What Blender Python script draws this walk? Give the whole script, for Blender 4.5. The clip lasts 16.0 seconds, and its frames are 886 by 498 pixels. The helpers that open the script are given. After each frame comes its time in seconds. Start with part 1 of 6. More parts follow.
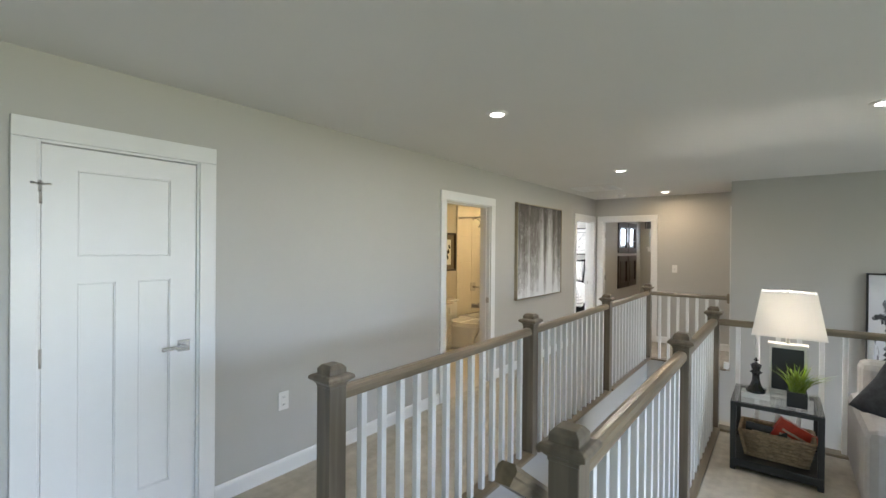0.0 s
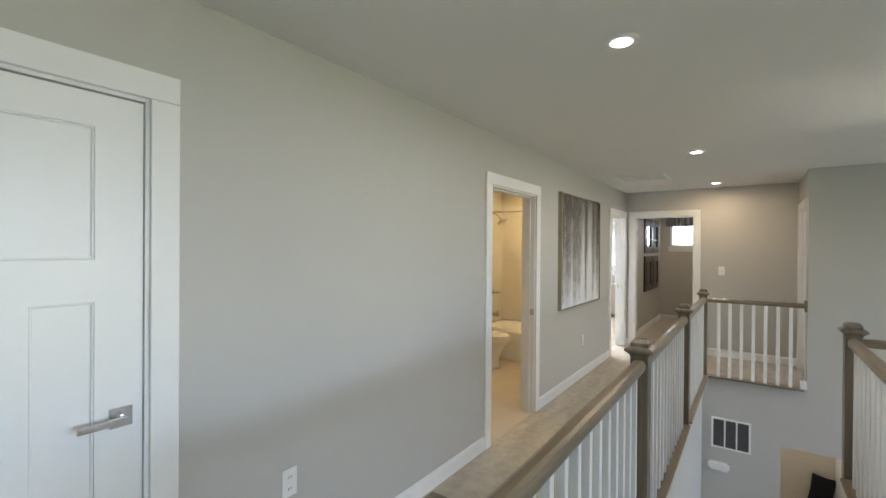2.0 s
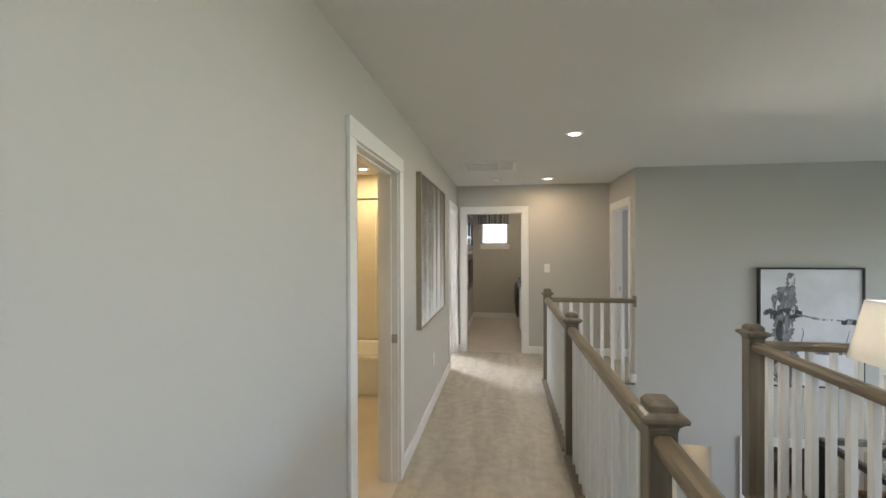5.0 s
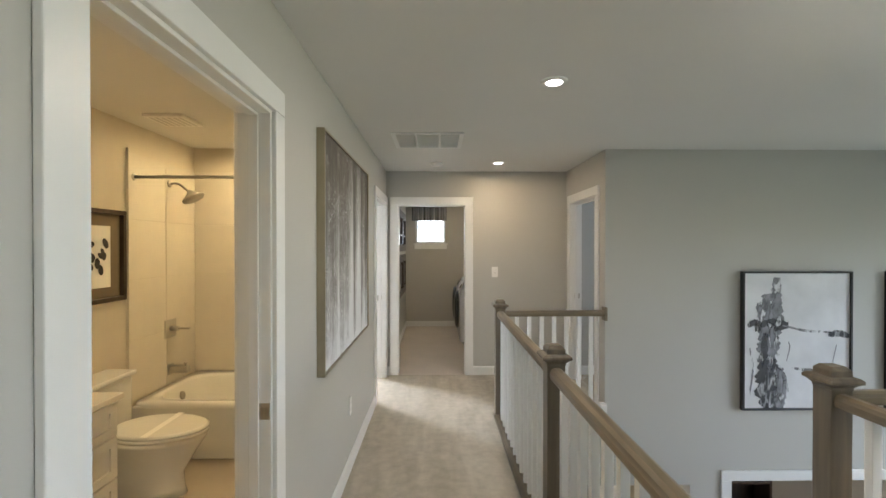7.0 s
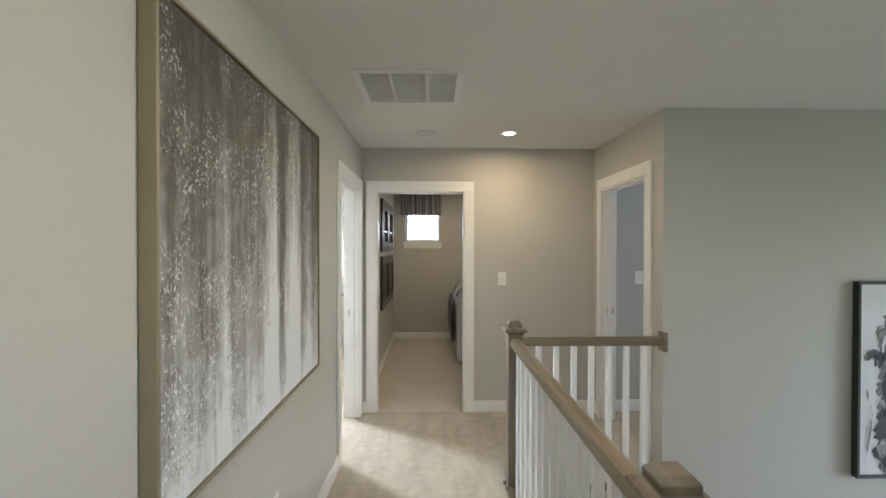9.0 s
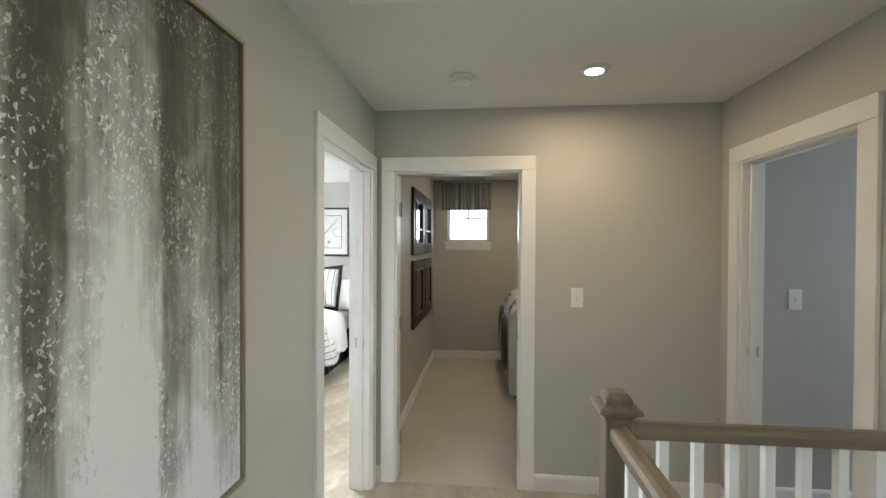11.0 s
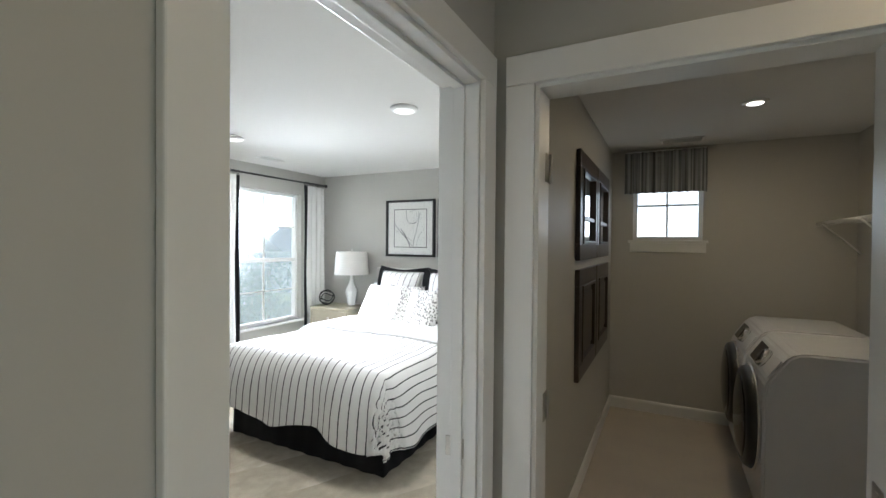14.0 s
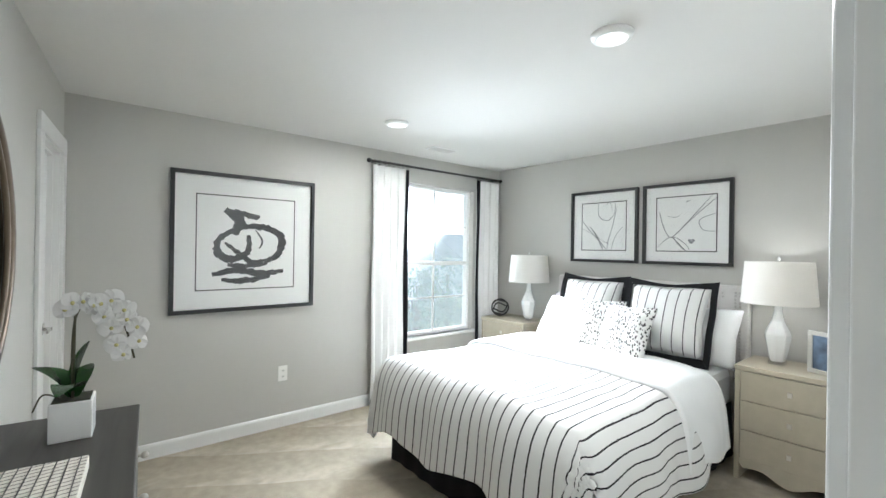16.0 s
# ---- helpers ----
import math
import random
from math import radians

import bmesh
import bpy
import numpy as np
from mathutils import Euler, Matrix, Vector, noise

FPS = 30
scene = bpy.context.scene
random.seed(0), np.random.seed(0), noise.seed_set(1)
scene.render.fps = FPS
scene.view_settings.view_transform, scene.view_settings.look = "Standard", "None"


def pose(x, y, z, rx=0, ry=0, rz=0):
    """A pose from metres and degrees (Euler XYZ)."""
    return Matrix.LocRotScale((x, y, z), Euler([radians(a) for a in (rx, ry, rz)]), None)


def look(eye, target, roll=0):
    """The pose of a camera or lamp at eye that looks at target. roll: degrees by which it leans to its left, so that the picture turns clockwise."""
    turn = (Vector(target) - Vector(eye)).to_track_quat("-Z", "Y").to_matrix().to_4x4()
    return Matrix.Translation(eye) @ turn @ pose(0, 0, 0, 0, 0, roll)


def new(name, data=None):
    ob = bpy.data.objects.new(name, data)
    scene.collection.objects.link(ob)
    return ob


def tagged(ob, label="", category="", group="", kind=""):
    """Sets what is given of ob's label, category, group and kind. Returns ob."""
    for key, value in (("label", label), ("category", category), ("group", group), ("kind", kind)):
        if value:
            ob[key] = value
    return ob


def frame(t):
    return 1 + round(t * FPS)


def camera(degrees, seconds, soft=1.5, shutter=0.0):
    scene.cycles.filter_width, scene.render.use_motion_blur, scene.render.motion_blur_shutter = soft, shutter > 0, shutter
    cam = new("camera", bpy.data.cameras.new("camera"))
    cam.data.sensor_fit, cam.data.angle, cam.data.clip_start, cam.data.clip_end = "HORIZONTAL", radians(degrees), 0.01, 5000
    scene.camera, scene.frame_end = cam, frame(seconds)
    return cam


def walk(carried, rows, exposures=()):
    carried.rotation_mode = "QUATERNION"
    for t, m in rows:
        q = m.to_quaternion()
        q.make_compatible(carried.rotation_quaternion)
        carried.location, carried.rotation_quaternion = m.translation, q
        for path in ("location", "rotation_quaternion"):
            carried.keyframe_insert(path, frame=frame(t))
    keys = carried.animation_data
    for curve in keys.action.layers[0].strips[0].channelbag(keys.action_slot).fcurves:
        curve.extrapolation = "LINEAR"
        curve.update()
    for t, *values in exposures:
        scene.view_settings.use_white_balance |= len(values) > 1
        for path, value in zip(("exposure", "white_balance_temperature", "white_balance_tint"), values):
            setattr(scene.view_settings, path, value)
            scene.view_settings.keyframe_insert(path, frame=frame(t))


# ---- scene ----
cam = camera(91.3, 16.0)
PATH = [
    (0, (0.08, -0.223, 1.562), (-1.153, 1.352, 1.552), 0.5),
    (0.5, (-0.194, -0.122, 1.554), (-1.429, 1.451, 1.542), 0.5),
    (1, (-0.447, -0.008, 1.545), (-1.684, 1.564, 1.538), 0.4),
    (1.5, (-0.692, 0.13, 1.541), (-1.925, 1.704, 1.537), 0.4),
    (2, (-0.935, 0.275, 1.547), (-2.099, 1.902, 1.539), 0.4),
    (2.5, (-1.184, 0.404, 1.545), (-2.227, 2.11, 1.534), 0.3),
    (3, (-1.399, 0.505, 1.539), (-2.301, 2.29, 1.529), 0.3),
    (3.5, (-1.573, 0.684, 1.524), (-2.321, 2.539, 1.519), 0.2),
    (4, (-1.711, 0.87, 1.534), (-2.295, 2.783, 1.527), 0.2),
    (4.5, (-1.828, 1.073, 1.544), (-2.251, 3.028, 1.536), 0.0),
    (7, (-1.997, 2.497, 1.545), (-1.968, 4.496, 1.532), 0.0),
    (7.5, (-1.989, 2.793, 1.543), (-1.955, 4.793, 1.525), -0.0),
    (8, (-1.969, 3.093, 1.547), (-1.93, 5.092, 1.528), -0.1),
    (8.5, (-1.957, 3.397, 1.54), (-1.912, 5.396, 1.523), -0.1),
    (9, (-1.937, 3.69, 1.545), (-1.893, 5.69, 1.527), 0.1),
    (9.5, (-1.898, 3.99, 1.551), (-1.904, 5.99, 1.537), -0.0),
    (12, (-1.872, 5.463, 1.574), (-2.246, 7.427, 1.542), 0.4),
    (12.5, (-1.907, 5.727, 1.568), (-2.405, 7.664, 1.541), 0.3),
    (13, (-1.963, 5.961, 1.571), (-2.599, 7.857, 1.542), 0.5),
    (13.5, (-2.03, 6.182, 1.566), (-2.804, 8.026, 1.536), 0.5),
    (14, (-2.103, 6.392, 1.555), (-3.025, 8.167, 1.529), 0.5),
    (14.5, (-2.173, 6.601, 1.55), (-3.262, 8.278, 1.521), 0.5),
    (15, (-2.317, 6.774, 1.524), (-3.57, 8.332, 1.508), 0.6),
    (15.5, (-2.458, 6.914, 1.47), (-3.879, 8.321, 1.481), 0.6),
    (16, (-2.655, 7.04, 1.491), (-4.197, 8.315, 1.492), 0.9),
]
walk(cam, [(t, look(eye, target, roll)) for t, eye, target, roll in PATH],
     exposures=[(0, 1.03, 5950, 13), (5.0, 1.02, 6050, 13), (9.5, 1.04, 5950, 10), (12.0, 0.48, 5900, 9), (12.5, 0.2, 5900, 9), (13.5, 0.0, 5950, 9), (14.5, 0.02, 5850, 8), (16.0, 0.12, 5850, 7)])

# ---- light ----
H = 2.44          # ceiling height, upper floor
LOW = -2.78       # lower floor
world = bpy.data.worlds.new("sky")
scene.world = world
world.use_nodes = True
wn = world.node_tree.nodes
sky = wn.new("ShaderNodeTexSky")
sky.sky_type = "NISHITA"
sky.sun_disc = False
sky.sun_elevation = radians(31.5)
sky.dust_density = 0.3
sky.sun_rotation = radians(-96)
world.node_tree.links.new(sky.outputs[0], wn["Background"].inputs[0])
wn["Background"].inputs[1].default_value = 0.15


def lamp(name, kind, m, watts, colour=(1, 1, 1), **more):
    data = bpy.data.lights.new(name, kind)
    data.energy, data.color = watts, colour
    if "size" in more:
        data.shape, data.size, data.size_y = "RECTANGLE", more["size"], more["size_y"]
    if "disk" in more:
        data.shape, data.size = "DISK", more["disk"]
    if "radius" in more:
        data.shadow_soft_size = more["radius"]
    if "spread" in more:
        data.spread = radians(more["spread"])
    ob = new(name, data)
    ob.matrix_world = m
    return ob


sun = lamp("sun", "SUN", look((-12, 9.4, 7.4), (0, 10.1, 0.0)), 5.0, (1.0, 0.95, 0.87))
sun.data.angle = radians(0.5)
DAY = (0.86, 0.93, 1.0)
WARM = (1.0, 0.70, 0.31)
SOFT = (1.0, 0.86, 0.68)
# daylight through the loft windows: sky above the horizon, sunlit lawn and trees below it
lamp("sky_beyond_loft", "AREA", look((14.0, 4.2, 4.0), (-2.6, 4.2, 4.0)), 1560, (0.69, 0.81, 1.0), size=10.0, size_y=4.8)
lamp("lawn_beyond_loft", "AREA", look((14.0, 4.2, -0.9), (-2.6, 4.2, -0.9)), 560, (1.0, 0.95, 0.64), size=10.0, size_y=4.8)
# added fill for the void; no window is known on this side
lamp("void_fill_light", "AREA", look((4.12, 5.4, 0.3), (-2.6, 5.0, 0.2)), 3, DAY, size=1.6, size_y=3.2)
# fill added from behind the start, in an assumed window
lamp("loft_rear_fill_light", "AREA", look((0.9, -3.1, 1.25), (0.9, 2.0, 0.8)), 5, (0.86, 0.95, 1.0), size=3.0, size_y=1.6)
lamp("bedroom_window_light", "AREA", look((-6.42, 9.97, 1.90), (-4.2, 8.6, 0.60)), 98, (0.94, 0.97, 1.0), size=0.95, size_y=0.45, spread=102)
lamp("lower_window_light", "AREA", look((4.12, 3.6, -1.2), (-1.4, 3.6, -0.9)), 22, (0.88, 0.94, 1.0), size=4.5, size_y=1.8)
lamp("laundry_window_light", "AREA", look((-2.11, 10.93, 1.85), (-2.05, 9.0, 1.2)), 1.6, DAY, size=0.55, size_y=0.5)
lamp("east_room_window_light", "AREA", look((2.2, 7.05, 1.5), (0.3, 7.4, 1.2)), 11, (0.80, 0.89, 1.0), size=0.8, size_y=1.2)

# ---- materials ----


def mat(name, colour, rough=0.6, metal=0.0, vary=0.06, scale=6.0, fine=220.0, bump=0.04, dist=0.002, spec=0.5, **more):
    """A surface with slow tonal drift and a fine grain; vary and bump set how strong they are."""
    m = bpy.data.materials.new(name)
    m.use_nodes = True
    n, l = m.node_tree.nodes, m.node_tree.links
    b = n["Principled BSDF"]
    b.inputs["Roughness"].default_value = rough
    b.inputs["Metallic"].default_value = metal
    b.inputs["Specular IOR Level"].default_value = spec
    co = n.new("ShaderNodeTexCoord")
    big = n.new("ShaderNodeTexNoise")
    big.inputs["Scale"].default_value = scale
    big.inputs["Detail"].default_value = 5
    l.new(co.outputs["Object"], big.inputs["Vector"])
    ramp = n.new("ShaderNodeMapRange")
    ramp.inputs["From Min"].default_value, ramp.inputs["From Max"].default_value = 0.3, 0.7
    ramp.inputs["To Min"].default_value, ramp.inputs["To Max"].default_value = 1 - vary, 1 + vary
    l.new(big.outputs["Fac"], ramp.inputs["Value"])
    mul = n.new("ShaderNodeVectorMath")
    mul.operation = "SCALE"
    mul.inputs[0].default_value = colour
    l.new(ramp.outputs[0], mul.inputs["Scale"])
    l.new(mul.outputs[0], b.inputs["Base Color"])
    tiny = n.new("ShaderNodeTexNoise")
    tiny.inputs["Scale"].default_value = fine
    tiny.inputs["Detail"].default_value = 3
    l.new(co.outputs["Object"], tiny.inputs["Vector"])
    bp = n.new("ShaderNodeBump")
    bp.inputs["Strength"].default_value = bump
    bp.inputs["Distance"].default_value = dist
    l.new(tiny.outputs["Fac"], bp.inputs["Height"])
    l.new(bp.outputs[0], b.inputs["Normal"])
    for key, value in more.items():
        b.inputs[key.replace("_", " ")].default_value = value
    return m


def glow(name, colour, strength):
    m = bpy.data.materials.new(name)
    m.use_nodes = True
    b = m.node_tree.nodes["Principled BSDF"]
    b.inputs["Base Color"].default_value = (0.9, 0.9, 0.9, 1)
    b.inputs["Emission Color"].default_value = (*colour, 1)
    b.inputs["Emission Strength"].default_value = strength
    return m


def glass(name, rough=0.0):
    m = bpy.data.materials.new(name)
    m.use_nodes = True
    n, l = m.node_tree.nodes, m.node_tree.links
    mix, tr, gl = n.new("ShaderNodeMixShader"), n.new("ShaderNodeBsdfTransparent"), n.new("ShaderNodeBsdfGlossy")
    gl.inputs["Roughness"].default_value = rough
    lw = n.new("ShaderNodeLayerWeight")
    pw = n.new("ShaderNodeMath")
    pw.operation = "POWER"
    pw.inputs[1].default_value = 4.0
    l.new(lw.outputs["Facing"], pw.inputs[0])
    ad = n.new("ShaderNodeMath")
    ad.operation = "MULTIPLY_ADD"
    ad.inputs[1].default_value, ad.inputs[2].default_value = 0.8, 0.03
    l.new(pw.outputs[0], ad.inputs[0])
    l.new(ad.outputs[0], mix.inputs[0])
    l.new(tr.outputs[0], mix.inputs[1])
    l.new(gl.outputs[0], mix.inputs[2])
    l.new(mix.outputs[0], n["Material Output"].inputs["Surface"])
    return m


def carpet(name, colour, light, strokes=False):
    """Cut pile: a mottled pile with broad swept patches lying one way or the other."""
    m = mat(name, colour, rough=0.95, vary=0.1, scale=14, fine=420, bump=0.5, dist=0.006, spec=0.1)
    n, l = m.node_tree.nodes, m.node_tree.links
    co = n["Texture Coordinate"]
    mp = n.new("ShaderNodeMapping")
    mp.inputs["Scale"].default_value = (4.6, 1.0, 1)
    mp.inputs["Rotation"].default_value = (0, 0, 0.25)
    l.new(co.outputs["Object"], mp.inputs["Vector"])
    sweep = n.new("ShaderNodeTexNoise")
    sweep.inputs["Scale"].default_value = 1.6
    sweep.inputs["Detail"].default_value = 2.5
    sweep.inputs["Distortion"].default_value = 0.5
    l.new(mp.outputs[0], sweep.inputs["Vector"])
    r = n.new("ShaderNodeMapRange")
    r.inputs["From Min"].default_value, r.inputs["From Max"].default_value = 0.36, 0.66
    l.new(sweep.outputs["Fac"], r.inputs["Value"])
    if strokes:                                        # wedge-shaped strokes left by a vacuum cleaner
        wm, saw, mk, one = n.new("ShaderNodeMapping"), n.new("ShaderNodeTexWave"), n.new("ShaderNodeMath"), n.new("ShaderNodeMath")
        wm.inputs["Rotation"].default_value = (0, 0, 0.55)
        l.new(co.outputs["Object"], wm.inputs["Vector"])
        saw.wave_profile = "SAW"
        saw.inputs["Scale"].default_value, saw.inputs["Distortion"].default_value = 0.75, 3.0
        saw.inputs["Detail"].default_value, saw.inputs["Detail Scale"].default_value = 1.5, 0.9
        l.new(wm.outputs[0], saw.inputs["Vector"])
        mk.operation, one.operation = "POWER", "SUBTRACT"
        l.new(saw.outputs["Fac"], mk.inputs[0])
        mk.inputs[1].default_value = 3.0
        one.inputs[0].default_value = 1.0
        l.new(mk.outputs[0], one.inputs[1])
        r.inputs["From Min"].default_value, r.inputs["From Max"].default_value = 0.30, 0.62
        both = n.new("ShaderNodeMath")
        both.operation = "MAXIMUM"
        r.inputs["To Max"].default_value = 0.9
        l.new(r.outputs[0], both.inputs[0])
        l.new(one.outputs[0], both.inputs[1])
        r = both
    mix = n.new("ShaderNodeMix")
    mix.data_type = "RGBA"
    mix.blend_type = "MULTIPLY"
    mix.inputs["B"].default_value = (*light, 1)
    old = n["Principled BSDF"].inputs["Base Color"].links[0].from_socket
    l.new(r.outputs[0], mix.inputs["Factor"])
    l.new(old, mix.inputs["A"])
    l.new(mix.outputs["Result"], n["Principled BSDF"].inputs["Base Color"])
    return m


def wood(name, dark, light, along="Y", rough=0.4, scale=1.0):
    """Stained timber: long streaks along one axis."""
    m = mat(name, (1, 1, 1), rough=rough, vary=0.08, scale=9, fine=300, bump=0.05)
    n, l = m.node_tree.nodes, m.node_tree.links
    mp = n.new("ShaderNodeMapping")
    s = {"X": (1.5, 24, 24), "Y": (24, 1.5, 24), "Z": (24, 24, 1.5)}[along]
    mp.inputs["Scale"].default_value = [v * scale for v in s]
    l.new(n["Texture Coordinate"].outputs["Object"], mp.inputs["Vector"])
    g = n.new("ShaderNodeTexNoise")
    g.inputs["Scale"].default_value, g.inputs["Detail"].default_value, g.inputs["Distortion"].default_value = 1.2, 6, 0.5
    l.new(mp.outputs[0], g.inputs["Vector"])
    ramp = n.new("ShaderNodeValToRGB")
    ramp.color_ramp.elements[0].position, ramp.color_ramp.elements[0].color = 0.32, (*dark, 1)
    ramp.color_ramp.elements[1].position, ramp.color_ramp.elements[1].color = 0.7, (*light, 1)
    l.new(g.outputs["Fac"], ramp.inputs[0])
    l.new(ramp.outputs[0], n["Principled BSDF"].inputs["Base Color"])
    return m


WALL = mat("greige_wall_paint", (0.50, 0.49, 0.455), rough=0.55, vary=0.012, scale=1.2, fine=160, bump=0.05)
CEIL = mat("ceiling_paint", (0.74, 0.73, 0.70), rough=0.9, vary=0.01, scale=1.5, fine=120, bump=0.08)
TRIM = mat("white_trim_paint", (0.80, 0.80, 0.78), rough=0.32, vary=0.015, scale=5, fine=90, bump=0.02)
DOORW = mat("white_door_paint", (0.80, 0.80, 0.78), rough=0.35, vary=0.015, scale=5, fine=120, bump=0.03)
TAUPE_Y = wood("taupe_stained_rail", (0.145, 0.112, 0.070), (0.25, 0.197, 0.128), "Y", rough=0.3)
TAUPE_X = wood("taupe_stained_rail_cross", (0.145, 0.118, 0.078), (0.23, 0.188, 0.128), "X", rough=0.3)
TAUPE_Z = wood("taupe_stained_post", (0.125, 0.102, 0.074), (0.205, 0.170, 0.122), "Z", rough=0.35)
CARPET = carpet("beige_hall_carpet", (0.54, 0.50, 0.42), (0.82, 0.81, 0.79))
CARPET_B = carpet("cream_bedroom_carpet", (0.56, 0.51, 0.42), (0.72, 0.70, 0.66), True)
CHROME = mat("brushed_chrome", (0.72, 0.71, 0.69), rough=0.22, metal=1.0, vary=0.02)
NICKEL = mat("satin_nickel", (0.52, 0.50, 0.46), rough=0.3, metal=1.0, vary=0.02)
BLACK = mat("black_frame_lacquer", (0.018, 0.018, 0.018), rough=0.35, vary=0.1)
MATW = mat("white_mat_board", (0.82, 0.82, 0.80), rough=0.8, vary=0.008)
PLATE = mat("white_switch_plastic", (0.82, 0.81, 0.78), rough=0.35, vary=0.01)
CERAMIC = mat("white_glazed_ceramic", (0.80, 0.80, 0.78), rough=0.12, vary=0.01, bump=0.0)
BATHWALL = mat("cream_bath_paint", (0.66, 0.61, 0.52), rough=0.55, vary=0.015)
SURROUND = mat("white_tub_surround", (0.74, 0.70, 0.62), rough=0.25, vary=0.02)
TILE = mat("beige_floor_tile", (0.56, 0.50, 0.43), rough=0.35, vary=0.05, scale=3)
GLASS = glass("clear_glass")
LED_DIM = glow("disc_light_lens", (1.0, 0.97, 0.92), 0.9)
LED = glow("downlight_lens", (1.0, 0.92, 0.80), 5.0)

# ---- building blocks ----


def box(bm, a, b, bev=0.0, seg=2):
    v = [bm.verts.new((x, y, z)) for x in (a[0], b[0]) for y in (a[1], b[1]) for z in (a[2], b[2])]
    q = [(0, 1, 3, 2), (4, 6, 7, 5), (0, 4, 5, 1), (2, 3, 7, 6), (0, 2, 6, 4), (1, 5, 7, 3)]
    f = [bm.faces.new([v[i] for i in p]) for p in q]
    bmesh.ops.recalc_face_normals(bm, faces=f)
    if bev:
        bmesh.ops.bevel(bm, geom=list({e for g in f for e in g.edges}), offset=bev, segments=seg, affect="EDGES", profile=0.5)
    return bm


def boxes(*items, bev=0.0):
    bm = bmesh.new()
    for a, b in items:
        box(bm, a, b, bev)
    return bm


def prism(points, p0, p1, up=(0, 0, 1)):
    """A profile of (side, up) points drawn out from p0 to p1."""
    p0, p1, up = Vector(p0), Vector(p1), Vector(up)
    d = (p1 - p0).normalized()
    side = d.cross(up).normalized()
    up = side.cross(d)
    bm = bmesh.new()
    rings = [[bm.verts.new(p + side * u + up * v) for u, v in points] for p in (p0, p1)]
    n = len(points)
    for i in range(n):
        bm.faces.new((rings[0][i], rings[0][(i + 1) % n], rings[1][(i + 1) % n], rings[1][i]))
    bm.faces.new(rings[0][::-1])
    bm.faces.new(rings[1])
    bmesh.ops.recalc_face_normals(bm, faces=bm.faces)
    return bm


def lathe(bm, profile, at=(0, 0, 0), n=32, sx=1.0, sy=1.0):
    """A turned shape from (radius, height) points."""
    rings = []
    for r, z in profile:
        rings.append([bm.verts.new((at[0] + sx * r * math.cos(k * math.tau / n), at[1] + sy * r * math.sin(k * math.tau / n), at[2] + z)) for k in range(n)])
    faces = []
    for a, b in zip(rings, rings[1:]):
        for k in range(n):
            faces.append(bm.faces.new((a[k], a[(k + 1) % n], b[(k + 1) % n], b[k])))
    faces.append(bm.faces.new(rings[0][::-1]))
    faces.append(bm.faces.new(rings[-1]))
    for f in faces:
        f.smooth = True
    return bm


def tube(bm, pts, r, n=8):
    """A round bar through points."""
    pts = [Vector(p) for p in pts]
    rings = []
    ref = Vector((0.13, 0.31, 0.94))
    for i, p in enumerate(pts):
        d = (pts[min(i + 1, len(pts) - 1)] - pts[max(i - 1, 0)]).normalized()
        u = d.cross(ref).normalized()
        w = d.cross(u)
        rr = r[i] if isinstance(r, (list, tuple)) else r
        rings.append([bm.verts.new(p + (u * math.cos(k * math.tau / n) + w * math.sin(k * math.tau / n)) * rr) for k in range(n)])
    for a, b in zip(rings, rings[1:]):
        for k in range(n):
            bm.faces.new((a[k], a[(k + 1) % n], b[(k + 1) % n], b[k])).smooth = True
    bm.faces.new(rings[0][::-1])
    bm.faces.new(rings[-1])
    bmesh.ops.recalc_face_normals(bm, faces=bm.faces)
    return bm


def mesh_of(name, bm, material):
    me = bpy.data.meshes.new(name)
    bm.to_mesh(me)
    bm.free()
    me.materials.append(material)
    return me


def part(name, bm, material, parent=None, label=""):
    """One mesh object under a thing or under a part (in the parent's own space)."""
    ob = new(name, mesh_of(name, bm, material))
    ob.parent = parent
    if label:
        ob["label"] = label
    return ob


def share(name, ob, at, parent):
    """Another object on the same mesh."""
    o = new(name, ob.data)
    o.parent = parent
    o.location = at
    return o


def thing(name, at, label, category, group="", turn=0.0):
    e = new(name)
    e.empty_display_size = 0.1
    e.matrix_world = pose(*at, 0, 0, turn)
    return tagged(e, label, category, group)


def setting(name, bm, material, label=""):
    return tagged(part(name, bm, material), label or name.replace("_", " "), name.split("_")[0], "", "structure")


def wall(name, axis, c0, c1, a0, a1, z0, z1, material, openings=(), label=""):
    """A wall of thickness c0..c1 along a0..a1 with openings (from, to, bottom, top) right through it."""
    bm = bmesh.new()

    def put(u0, u1, w0, w1):
        if u1 - u0 > 1e-4 and w1 - w0 > 1e-4:
            if axis == "x":
                box(bm, (c0, u0, w0), (c1, u1, w1))
            else:
                box(bm, (u0, c0, w0), (u1, c1, w1))
    at = a0
    for o0, o1, b, t in sorted(openings):
        put(at, o0, z0, z1)
        put(o0, o1, z0, b)
        put(o0, o1, t, z1)
        at = o1
    put(at, a1, z0, z1)
    return setting(name, bm, material, label)


